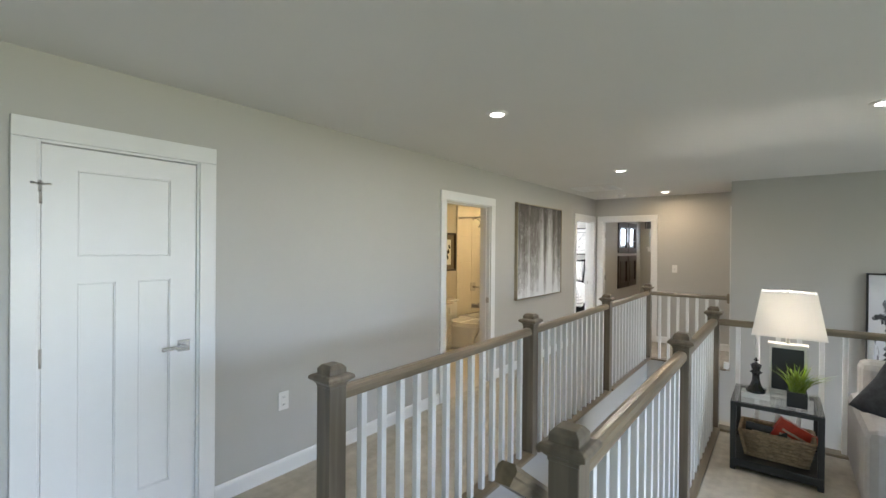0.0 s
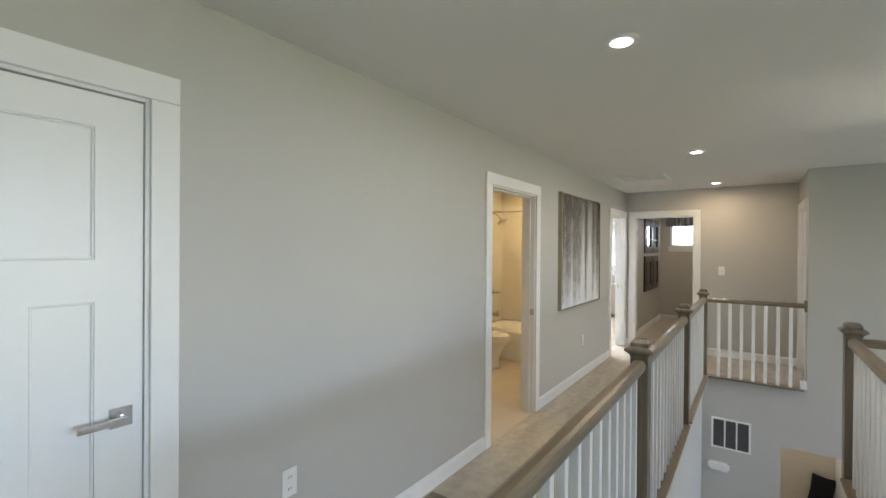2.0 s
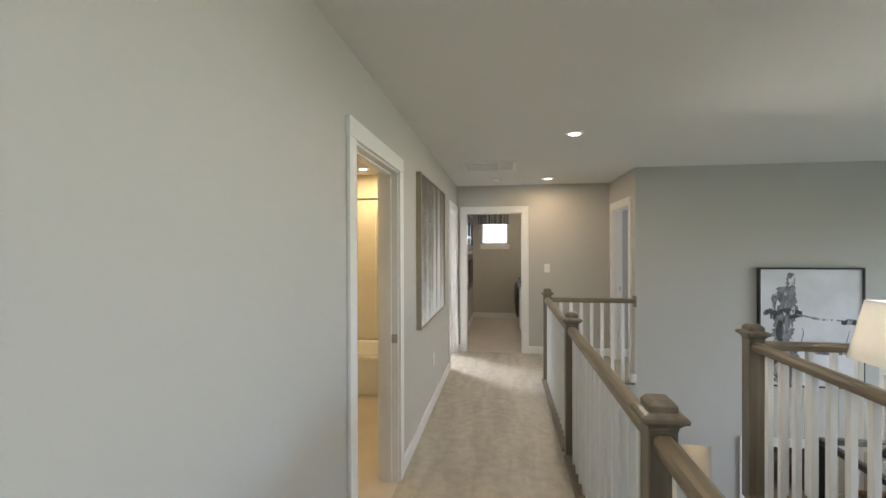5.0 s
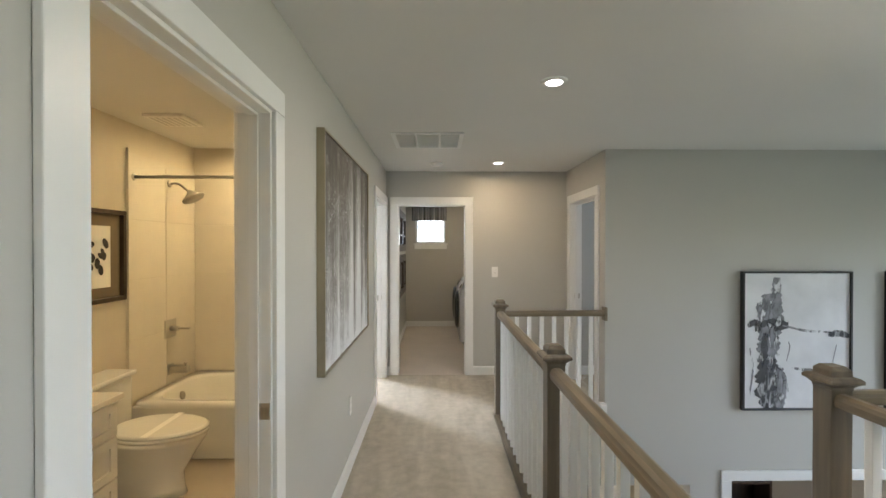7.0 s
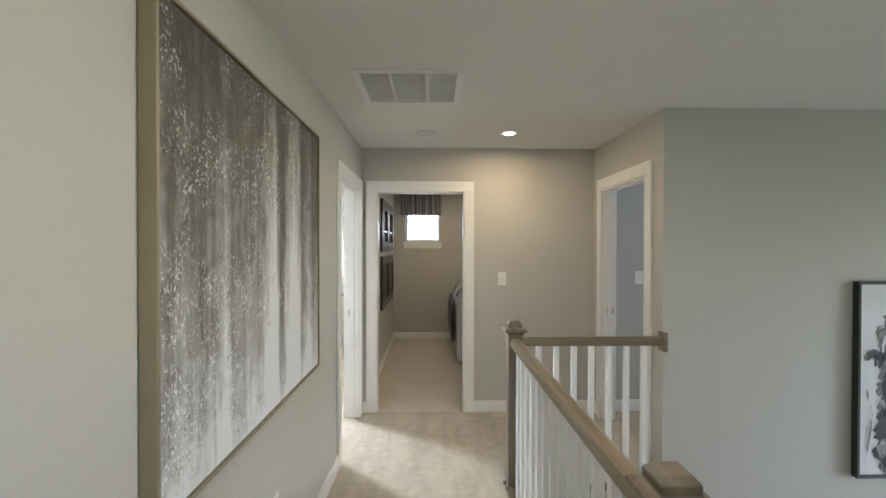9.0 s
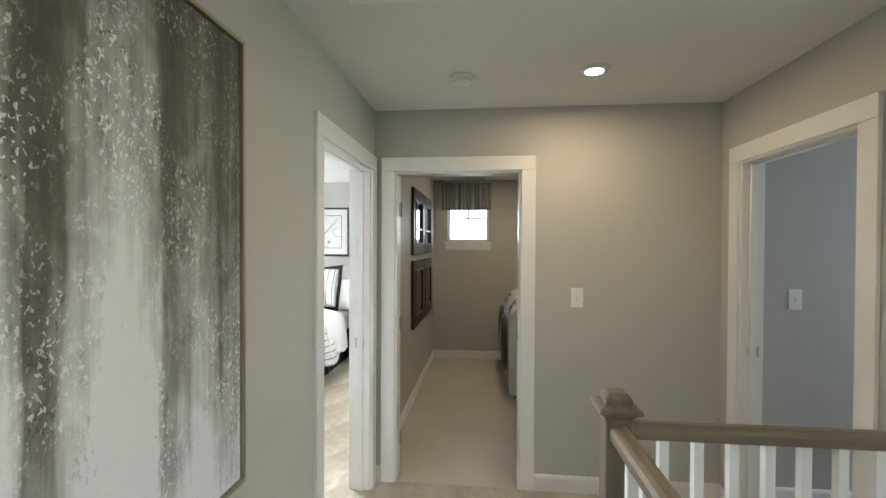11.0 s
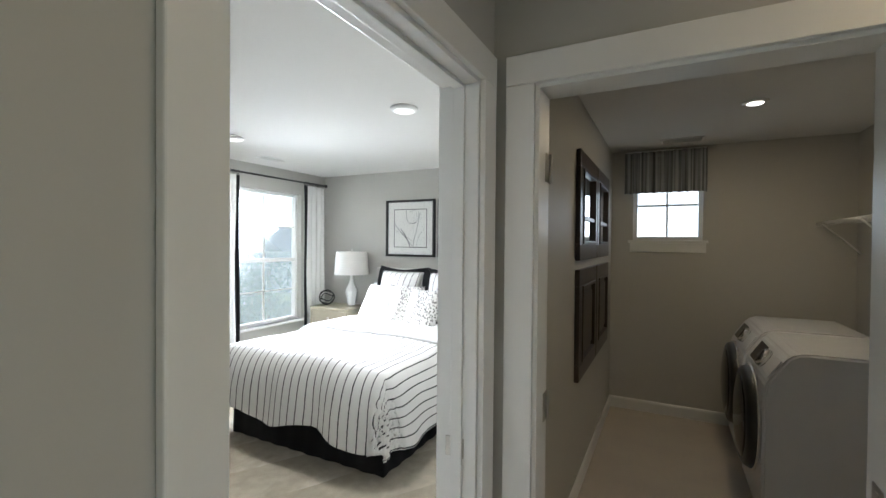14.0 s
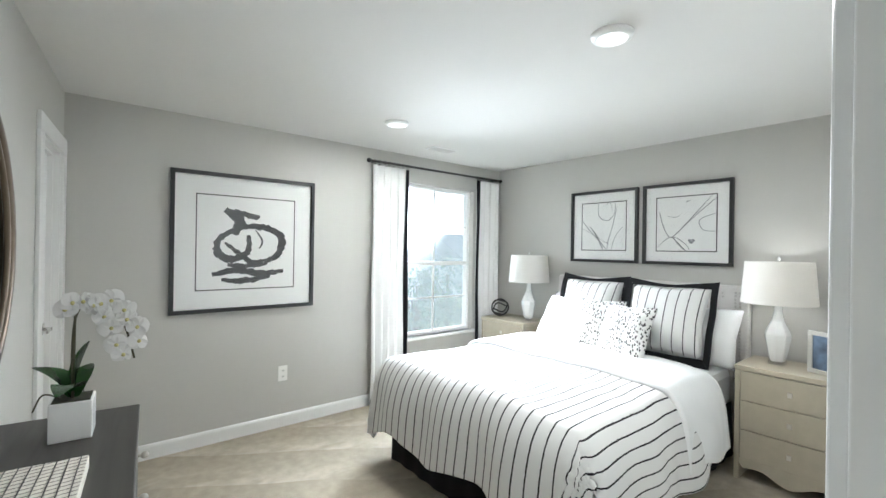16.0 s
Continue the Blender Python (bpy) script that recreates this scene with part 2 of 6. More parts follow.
# ---- structure: upper floor ----
DOOR_T = 2.045
wall("wall_west", "x", -2.72, -2.60, -3.2, 7.69, 0, H, WALL,
     [(0.185, 0.895, 0, DOOR_T), (3.235, 4.095, 0, DOOR_T), (6.74, 7.585, 0, DOOR_T)], "greige painted hall wall with three doorways")
wall("wall_end", "y", 7.69, 7.81, -2.59, 2.3, 0, H, WALL, [(-2.47, -1.645, 0, DOOR_T)], "greige painted end wall of the landing")
wall("wall_landing_east", "x", -0.44, -0.32, 6.60, 7.69, 0, H, WALL, [(6.70, 7.50, 0, DOOR_T)], "greige painted landing wall with an open doorway")
wall("wall_void", "y", 6.478, 6.60, -0.44, 4.2, -0.024, H, WALL, [], "tall greige wall above the open room below")
wall("wall_lower", "y", 6.478, 6.60, -1.55, 4.2, LOW, -0.024, WALL, [(-0.66, 0.36, LOW, -0.675), (0.735, 3.4, LOW, -0.63)], "greige lower wall with two openings")
# the second opening is added to let daylight into the void
wall("wall_loft_east", "x", 4.2, 4.32, -3.2, 6.6, LOW, H, WALL, [(-0.1, 3.35, 0.4, 2.1), (4.5, 5.7, -1.1, 1.7)], "greige loft wall with its window and an added opening")
# unseen wall; its window opening is assumed, to hold the rear fill
wall("wall_loft_south", "y", -3.32, -3.2, -2.72, 4.32, 0, H, WALL, [(-0.6, 2.4, 0.45, 2.05)], "unseen greige loft wall with an assumed window opening")
setting("ceiling", boxes(((-2.6, -3.2, H), (4.2, 6.478, H + 0.1)), ((-2.6, 6.478, H), (-0.44, 7.69, H + 0.1))), CEIL, "smooth white painted ceiling")
setting("floor", boxes(((-2.6, -3.2, -0.02), (4.2, 0.98, 0)), ((-2.6, 0.98, -0.02), (-1.48, 7.69, 0)), ((-0.33, 0.98, -0.02), (4.2, 4.17, 0)),
                       ((-1.48, 6.50, -0.02), (-0.44, 7.69, 0)), ((-0.44, 6.70, -0.02), (-0.32, 7.50, 0)), ((-2.72, 6.74, -0.02), (-2.6, 7.585, 0))), CARPET, "beige cut-pile carpet on the hall and loft")
setting("floor_structure", boxes(((-2.6, -3.2, -0.32), (4.2, 0.93, -0.024)), ((-2.6, 0.93, -0.32), (-1.55, 7.69, -0.024)), ((-0.38, 0.93, -0.32), (4.2, 4.22, -0.024)),
                                 ((-1.55, 6.602, -0.32), (-0.44, 7.69, -0.024))), WALL, "painted floor edge round the stairwell")
wall("wall_stair_west", "x", -1.55, -1.43, 0.93, 6.478, LOW, -0.024, WALL, [], "painted stairwell wall under the guard rail")
setting("floor_lower", boxes(((-1.55, -3.2, LOW - 0.05), (4.2, 9.4, LOW))), wood("brown_plank_floor", (0.10, 0.06, 0.035), (0.2, 0.13, 0.08), "Y", 0.35), "brown plank floor of the lower storey")

# bedroom
BX0, BX1, BY0, BY1 = -6.27, -2.71, 6.74, 10.90
BYS = 6.93        # face of the closet wall behind the dresser, at its west end
ASKEW = Matrix.Translation((BX0, BYS, 0)) @ Matrix.Rotation(radians(-5.5), 4, "Z") @ Matrix.Translation((-BX0, -BYS, 0))


def askew(ob):
    """Turn a thing built against the line y = BYS on to the wall that runs a few degrees off square."""
    ob.matrix_world = ASKEW @ ob.matrix_basis
    return ob


wall("wall_bed_west", "x", BX0 - 0.14, BX0, BY0 - 0.12, BY1 + 0.12, 0, H, WALL, [(9.47, 10.47, 0.58, 2.16)], "pale greige bedroom wall with a tall window")
wall("wall_bed_north", "y", BY1, BY1 + 0.12, BX0, -2.59, 0, H, WALL, [], "pale greige bedroom wall behind the bed")
askew(wall("wall_bed_south", "y", BYS - 0.10, BYS, BX0, -3.16, 0, H, WALL, [(-6.175, -5.57, 0, DOOR_T)], "pale greige bedroom wall behind the dresser"))
wall("wall_bed_entry", "y", BY0 - 0.12, BY0, -3.20, -2.72, 0, H, WALL, [], "short greige wall beside the bedroom doorway")
wall("wall_bed_east", "x", -2.71, -2.59, 7.69, BY1, 0, H, WALL, [], "painted wall between bedroom and laundry")
setting("ceiling_bedroom", boxes(((BX0, BY0 - 0.13, H), (-2.6, BY1, H + 0.1))), CEIL, "smooth white bedroom ceiling")
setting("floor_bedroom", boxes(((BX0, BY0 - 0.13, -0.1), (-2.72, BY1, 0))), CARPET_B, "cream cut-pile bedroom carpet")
# laundry
LY1, LX1 = 10.85, -0.80
wall("wall_laundry_north", "y", LY1, LY1 + 0.14, -2.59, LX1, 0, H, WALL, [(-2.40, -1.83, 1.60, 2.25)], "greige laundry wall with a small window")
wall("wall_laundry_east", "x", LX1, LX1 + 0.12, 7.81, LY1, 0, H, WALL, [], "greige laundry wall")
setting("ceiling_laundry", boxes(((-2.6, 7.69, H), (LX1, LY1, H + 0.1))), CEIL, "white laundry ceiling")
setting("floor_laundry", boxes(((-2.59, 7.69, -0.1), (LX1, LY1, 0))), TILE, "pale beige laundry floor")
# bathroom
TX0, TY0, TY1 = -4.22, 2.6, 6.5
wall("wall_bath_west", "x", TX0 - 0.1, TX0, TY0, TY1, 0, H, BATHWALL, [], "cream bathroom wall")
wall("wall_bath_north", "y", TY1, TY1 + 0.1, TX0, -2.72, 0, H, BATHWALL, [], "cream bathroom wall over the tub")
wall("wall_bath_south", "y", TY0 - 0.1, TY0, TX0, -2.72, 0, H, BATHWALL, [], "cream bathroom wall")
wall("wall_bath_east", "x", -2.735, -2.722, TY0, TY1, 0, H, BATHWALL, [(3.235, 4.095, 0, DOOR_T)], "cream bathroom wall beside the door")
setting("ceiling_bathroom", boxes(((TX0, TY0, H), (-2.6, TY1, H + 0.1))), CEIL, "white bathroom ceiling")
setting("floor_bathroom", boxes(((TX0, TY0, -0.1), (-2.60, TY1, 0.002))), TILE, "beige bathroom floor tile")
# east room behind the landing
wall("wall_east_room", "x", 2.3, 2.42, 6.6, 7.81, 0, H, WALL, [], "painted wall of the far room")
setting("ceiling_east_room", boxes(((-0.44, 6.48, H + 0.002), (2.3, 7.69, H + 0.1))), CEIL, "white ceiling of the far room")
setting("floor_east_room", boxes(((-0.32, 6.6, -0.1), (2.3, 7.69, 0))), CARPET_B, "cream carpet of the far room")

# ---- doors, trim, baseboards ----


def doorway(name, axis, c0, c1, a0, a1, sides, label, top=DOOR_T, cut_lo=0.09, cut_hi=0.09, stops=True):
    """Jambs, stops and flat casing round an opening in a wall c0..c1. sides: -1 and 1 are the faces that get casing."""
    e = thing(name, (0, 0, 0), label, "door frame")
    e["kind"] = "structure"

    def put(pname, u0, u1, w0, w1, z0, z1, bev=0.002):
        a, b = ((w0, u0, z0), (w1, u1, z1)) if axis == "x" else ((u0, w0, z0), (u1, w1, z1))
        part(pname, boxes((a, b), bev=bev), TRIM, e)
    j = 0.018
    put("jamb", a0, a0 + j, c0 - 0.001, c1 + 0.001, 0, top)
    put("jamb", a1 - j, a1, c0 - 0.001, c1 + 0.001, 0, top)
    put("head_jamb", a0 + j, a1 - j, c0 - 0.001, c1 + 0.001, top - j, top)
    mid = (c0 + c1) / 2
    if stops:
        put("stop", a0 + j, a0 + j + 0.011, mid - 0.018, mid + 0.018, 0, top - j)
        put("stop", a1 - j - 0.011, a1 - j, mid - 0.018, mid + 0.018, 0, top - j)
        put("head_stop", a0 + j + 0.011, a1 - j - 0.011, mid - 0.018, mid + 0.018, top - j - 0.011, top - j)
    for s in sides:
        w0, w1 = (c1 + 0.0005, c1 + 0.018) if s > 0 else (c0 - 0.018, c0 - 0.0005)
        r = 0.006
        if cut_lo > 0.01:
            put("casing", a0 + r - cut_lo, a0 + r, w0, w1, 0, top - r, 0.003)
        if cut_hi > 0.01:
            put("casing", a1 - r, a1 - r + cut_hi, w0, w1, 0, top - r, 0.003)
        put("head_casing", a0 + r - cut_lo, a1 - r + cut_hi, w0 - 0.001, w1 + 0.001, top - r + 0.0005, top - r + 0.092, 0.003)
    return e


def door_leaf(parent, w, h, m, handle_side=1, hinges=True):
    """A three-panel shaker leaf in its own space: hinge edge at x=0, width along x, face towards -y, then set by m."""
    t = 0.035
    leaf = part("leaf", boxes(((0, 0.009, 0.012), (w, t - 0.009, h))), DOORW, parent, "white painted three-panel door leaf")
    leaf.matrix_local = m
    st, top = 0.132, 0.105
    z_lock, z_up, mid = 1.37, 1.50, w / 2
    rails = [((0, 0, 0.012), (st, t, h)), ((w - st, 0, 0.012), (w, t, h)), ((st, 0, h - top), (w - st, t, h)),
             ((st, 0, z_lock), (w - st, t, z_up)), ((st, 0, 0.012), (w - st, t, 0.25)), ((mid - 0.05, 0, 0.25), (mid + 0.05, t, z_lock))]
    part("stile_and_rail_frame", boxes(*rails), DOORW, leaf)
    for u0, u1, z0, z1 in ((st, w - st, z_up, h - top), (st, mid - 0.05, 0.25, z_lock), (mid + 0.05, w - st, 0.25, z_lock)):
        for y0 in (0.003, t - 0.011):
            bm = bmesh.new()
            for a, b in (((u0, z0), (u1, z0 + 0.009)), ((u0, z1 - 0.009), (u1, z1)), ((u0, z0 + 0.009), (u0 + 0.009, z1 - 0.009)), ((u1 - 0.009, z0 + 0.009), (u1, z1 - 0.009))):
                box(bm, (a[0], y0, a[1]), (b[0], y0 + 0.008, b[1]), 0.003, 1)
            part("panel_moulding", bm, DOORW, leaf)
    for s in (-1, 1):
        y = 0 if s < 0 else t
        rose = boxes(((w - 0.095, y - 0.006 if s < 0 else y, 0.955), (w - 0.03, y if s < 0 else y + 0.006, 1.02)), bev=0.002)
        part("rose", rose, CHROME, leaf, "square chrome rose")
        bm = bmesh.new()
        tube(bm, [(w - 0.062, y, 0.985), (w - 0.062, y + s * 0.045, 0.985)], 0.010, 12)
        box(bm, (w - 0.185, y + s * 0.036 - 0.007, 0.974), (w - 0.052, y + s * 0.036 + 0.007, 0.996), 0.005)
        part("lever", bm, CHROME, leaf, "chrome lever handle")
    if hinges:
        for z in (0.25, 1.03, 1.79):
            bm = bmesh.new()
            tube(bm, [(-0.004, -0.004, z - 0.045), (-0.004, -0.004, z + 0.045)], 0.007, 10)
            part("hinge", bm, NICKEL, leaf, "nickel hinge")
    return leaf


d1 = doorway("door_1", "x", -2.72, -2.60, 0.185, 0.895, (1,), "white casing with a closed three-panel closet door")
door_leaf(d1, 0.668, 2.022, pose(-2.607, 0.206, 0, 0, 0, 90))
bm = bmesh.new()
tube(bm, [(-2.597, 0.20, 1.835), (-2.555, 0.165, 1.835)], 0.006, 8)
tube(bm, [(-2.597, 0.20, 1.835), (-2.57, 0.235, 1.835)], 0.005, 8)
tube(bm, [(-2.597, 0.20, 1.80), (-2.597, 0.20, 1.85)], 0.008, 8)
part("door_stop", bm, CHROME, d1, "chrome hinge-pin door stop")
d2 = doorway("door_2", "x", -2.72, -2.60, 3.235, 4.095, (1, -1), "white casing of the open bathroom doorway")
d3 = doorway("door_3", "x", -2.72, -2.60, 6.74, 7.585, (1, -1), "white casing of the open bedroom doorway", cut_lo=0.08)
door_leaf(d3, 0.78, 2.022, pose(-2.745, 6.782, 0, 0, 0, 180))
d4 = doorway("door_4", "y", 7.69, 7.81, -2.47, -1.645, (-1, 1), "white casing of the open laundry doorway", stops=False)
for z in (0.25, 1.03, 1.80):
    bm = boxes(((-2.4525, 7.765, z - 0.045), (-2.4495, 7.806, z + 0.045)), bev=0.001)
    tube(bm, [(-2.447, 7.812, z - 0.047), (-2.447, 7.812, z + 0.047)], 0.006, 10)
    part("hinge", bm, NICKEL, d4, "nickel hinge")
d5 = doorway("door_5", "x", -0.44, -0.32, 6.70, 7.50, (-1,), "white casing of the open landing doorway")
d6 = doorway("door_6", "y", BYS - 0.10, BYS, -6.175, -5.57, (1,), "white casing of the bedroom closet doorway")
door_leaf(d6, 0.56, 2.022, pose(-5.593, BYS - 0.06, 0, 0, 0, 180), hinges=False)
askew(d6)
for d, axis, at in ((d2, "y", (-2.632, 4.077, 0.945)), (d3, "y", (-2.668, 7.567, 0.94)), (d4, "w", (-1.663, 7.742, 0.97)), (d5, "y", (-0.372, 7.482, 0.97))):
    bm = bmesh.new()
    if axis == "y":
        box(bm, (at[0] - 0.03, at[1] - 0.0025, at[2] - 0.03), (at[0] + 0.03, at[1] + 0.001, at[2] + 0.03), 0.001)
        box(bm, (at[0] - 0.012, at[1] - 0.004, at[2] - 0.016), (at[0] + 0.008, at[1] - 0.002, at[2] + 0.016))
    else:                                              # facing the other way along x
        box(bm, (at[0] - 0.0025, at[1] - 0.03, at[2] - 0.03), (at[0] + 0.001, at[1] + 0.03, at[2] + 0.03), 0.001)
        box(bm, (at[0] - 0.004, at[1] - 0.012, at[2] - 0.016), (at[0] - 0.002, at[1] + 0.008, at[2] + 0.016))
    part("strike_plate", bm, NICKEL, d, "nickel strike plate")

BASE = [(0, 0), (0.014, 0), (0.014, 0.085), (0.010, 0.097), (0.004, 0.104), (0, 0.104)]


def baseboard(p0, p1, h=1.0):
    """Along a wall from p0 to p1, the room lying to the right of that line."""
    d = (Vector((*p1, 0)) - Vector((*p0, 0))).normalized()
    ob = part("baseboard", prism([(u, v * h) for u, v in BASE], (*p0, 0), (*p1, 0)), TRIM)
    return tagged(ob, "white painted baseboard along the wall", "baseboard", "baseboards", "structure")


for a, b in [((-2.6, -3.2), (-2.6, 0.098)), ((-2.6, 0.981), (-2.6, 3.148)), ((-2.6, 4.181), (-2.6, 6.673)),
             ((-1.56, 7.69), (-0.44, 7.69)), ((-2.6, 7.69), (-2.557, 7.69)), ((-0.44, 7.69), (-0.44, 7.588)),
             ((BX0, BYS), (BX0, BY1)), ((BX0, BY1), (-2.71, BY1)),
             ((-2.71, BY1), (-2.71, 7.69)), ((-2.59, 7.83), (-2.59, LY1)), ((-2.59, LY1), (LX1, LY1)), ((LX1, LY1), (LX1, 7.81)),
             ((-0.32, 7.69), (2.3, 7.69)), ((2.3, 7.69), (2.3, 6.6))]:
    baseboard(a, b)
askew(baseboard((-3.6, BYS), (-5.48, BYS)))

# ---- stair railing ----
RX, LXR, Y_E = -1.42, -0.385, 4.235
NEWELS_L = (0.935, 2.785, 4.615, 6.445)


def newel_meshes():
    post = mesh_of("newel_post", boxes(((-0.044, -0.044, -0.02), (0.044, 0.044, 0.990)), bev=0.004), TAUPE_Z)
    bm = bmesh.new()
    prof = [(0.046, 0.970), (0.046, 0.980), (0.060, 0.995), (0.070, 1.000), (0.070, 1.013), (0.060, 1.021), (0.044, 1.025), (0.044, 1.046), (0.030, 1.062)]
    rings = [[bm.verts.new((sx * r, sy * r, z)) for sx, sy in ((-1, -1), (1, -1), (1, 1), (-1, 1))] for r, z in prof]
    for a, b in zip(rings, rings[1:]):
        for k in range(4):
            bm.faces.new((a[k], a[(k + 1) % 4], b[(k + 1) % 4], b[k]))
    bm.faces.new(rings[-1])
    bm.faces.new(rings[0][::-1])
    bmesh.ops.bevel(bm, geom=[e for e in bm.edges], offset=0.002, segments=1, affect="EDGES")
    cap = mesh_of("newel_cap", bm, TAUPE_Z)
    return post, cap


POST_ME, CAP_ME = newel_meshes()
BALUSTER_ME = mesh_of("baluster", boxes(((-0.016, -0.016, 0.018), (0.016, 0.016, 0.916)), bev=0.002), TRIM)
RAIL = [(-0.03, 0.906), (0.03, 0.906), (0.033, 0.916), (0.033, 0.936), (0.026, 0.951), (0.012, 0.958), (-0.012, 0.958), (-0.026, 0.951), (-0.033, 0.936), (-0.033, 0.916)]
railing = thing("stair_railing", (0, 0, 0), "taupe-stained guard rail with white square balusters round the stairwell", "railing")


def newel(x, y):
    for nm, me in (("newel_post", POST_ME), ("newel_cap", CAP_ME)):
        o = new(nm, me)
        o.parent, o.location = railing, (x, y, 0)


def span(p0, p1, n, material, shoe=True):
    part("handrail", prism(RAIL, (*p0, 0), (*p1, 0)), material, railing, "taupe-stained timber handrail")
    d = (Vector((*p1, 0)) - Vector((*p0, 0)))
    for k in range(n):
        o = new("baluster", BALUSTER_ME)
        o.parent, o.location = railing, Vector((*p0, 0)) + d * ((k + 1) / (n + 1))
    part("shoe_plate", prism([(-0.062, 0.001), (0.062, 0.001), (0.062, 0.014), (0.056, 0.02), (-0.056, 0.02), (-0.062, 0.014)], (*p0, 0), (*p1, 0)), material, railing)


for y in NEWELS_L:
    newel(RX, y)
for a, b in zip(NEWELS_L, NEWELS_L[1:]):
    span((RX, a + 0.044), (RX, b - 0.044), 13, TAUPE_Y)
span((RX + 0.044, 6.445), (-0.47, 6.445), 7, TAUPE_X)
part("end_block", boxes(((-0.47, 6.405, 0.865), (-0.444, 6.485, 0.99)), bev=0.004), TAUPE_X, railing)
part("end_plinth", boxes(((-0.50, 6.41, 0.02), (-0.444, 6.486, 0.10)), bev=0.003), TRIM, railing, "white baseboard return")
for y in (0.955, 2.70, Y_E):
    newel(LXR, y)
span((LXR, 0.999), (LXR, 2.656), 12, TAUPE_Y)
span((LXR, 2.744), (LXR, Y_E - 0.044), 11, TAUPE_Y)
span((LXR + 0.044, Y_E), (2.35, Y_E), 19, TAUPE_X)
newel(2.39, Y_E)
span((2.434, Y_E), (4.19, Y_E), 12, TAUPE_X)
# stairs going down between the rails, with their own handrail
stairs = thing("staircase", (0, 0, 0), "carpeted stair flight going down between the guard rails", "stairs")
for k in range(14):
    y = 0.93 + 0.255 * k
    z = -0.1853 * (k + 1)
    part("step", boxes(((-1.428, y, z - 0.2), (-0.40, y + 0.275, z)), bev=0.012), CARPET, stairs)
hr = [(-0.022, -0.03), (0.022, -0.03), (0.026, -0.005), (0.03, 0.0), (0.03, 0.014), (0.02, 0.028), (-0.02, 0.028), (-0.03, 0.014), (-0.03, 0.0), (-0.026, -0.005)]
part("handrail", prism(hr, (-0.50, 0.80, 0.955), (-0.50, 4.5, 0.955 - 3.7 * 0.7267)), TAUPE_Y, stairs, "taupe-stained stair handrail")
for y in (1.1, 2.7, 4.3):
    bm = bmesh.new()
    z = 0.955 - (y - 0.8) * 0.7267
    tube(bm, [(-0.50, y, z - 0.03), (-0.50, y, z - 0.07), (-0.41, y, z - 0.10)], 0.007, 8)
    part("bracket", bm, NICKEL, stairs)

# ---- helpers for things ----


def rect_frame(bm, axis, face, out, u0, u1, z0, z1, w, d, bev=0.002):
    """Four mitre-like strips round a rectangle on a wall plane; axis is the wall's normal, out its sign."""
    lo, hi = sorted((face, face + out * d))
    for a0, a1, b0, b1 in ((u0, u1, z1 - w, z1), (u0, u1, z0, z0 + w), (u0, u0 + w, z0 + w, z1 - w), (u1 - w, u1, z0 + w, z1 - w)):
        if axis == "x":
            box(bm, (lo, a0, b0), (hi, a1, b1), bev)
        else:
            box(bm, (a0, lo, b0), (a1, hi, b1), bev)
    return bm


def panel(axis, face, out, u0, u1, z0, z1, d):
    lo, hi = sorted((face, face + out * d))
    return boxes(((lo, u0, z0), (hi, u1, z1)) if axis == "x" else ((u0, lo, z0), (u1, hi, z1)))


def spline(pts, n=10):
    out = []
    p = [Vector(q) for q in pts]
    p = [p[0] * 2 - p[1]] + p + [p[-1] * 2 - p[-2]]
    for i in range(1, len(p) - 2):
        for k in range(n):
            t = k / n
            a, b, c, d = p[i - 1:i + 3]
            out.append(0.5 * (2 * b + (c - a) * t + (2 * a - 5 * b + 4 * c - d) * t * t + (3 * b - a - 3 * c + d) * t ** 3))
    out.append(p[-2])
    return out


def stroke(bm, to3, pts, w, seed=0, rough=0.3):
    """A flat brush stroke through a few (u, v) points; to3 places (u, v) on the sheet."""
    rng = random.Random(seed)
    line = spline([(a, b, 0) for a, b in pts])
    left, right = [], []
    for i, p in enumerate(line):
        d = (line[min(i + 1, len(line) - 1)] - line[max(i - 1, 0)]).normalized()
        s = Vector((-d.y, d.x, 0))
        k = math.sin(math.pi * (0.12 + 0.76 * i / (len(line) - 1))) ** 0.6
        left.append(bm.verts.new(to3(*(p + s * w * 0.5 * k * (1 + rng.uniform(-rough, rough)))[:2])))
        right.append(bm.verts.new(to3(*(p - s * w * 0.5 * k * (1 + rng.uniform(-rough, rough)))[:2])))
    for i in range(len(line) - 1):
        bm.faces.new((left[i], left[i + 1], right[i + 1], right[i]))
    return bm


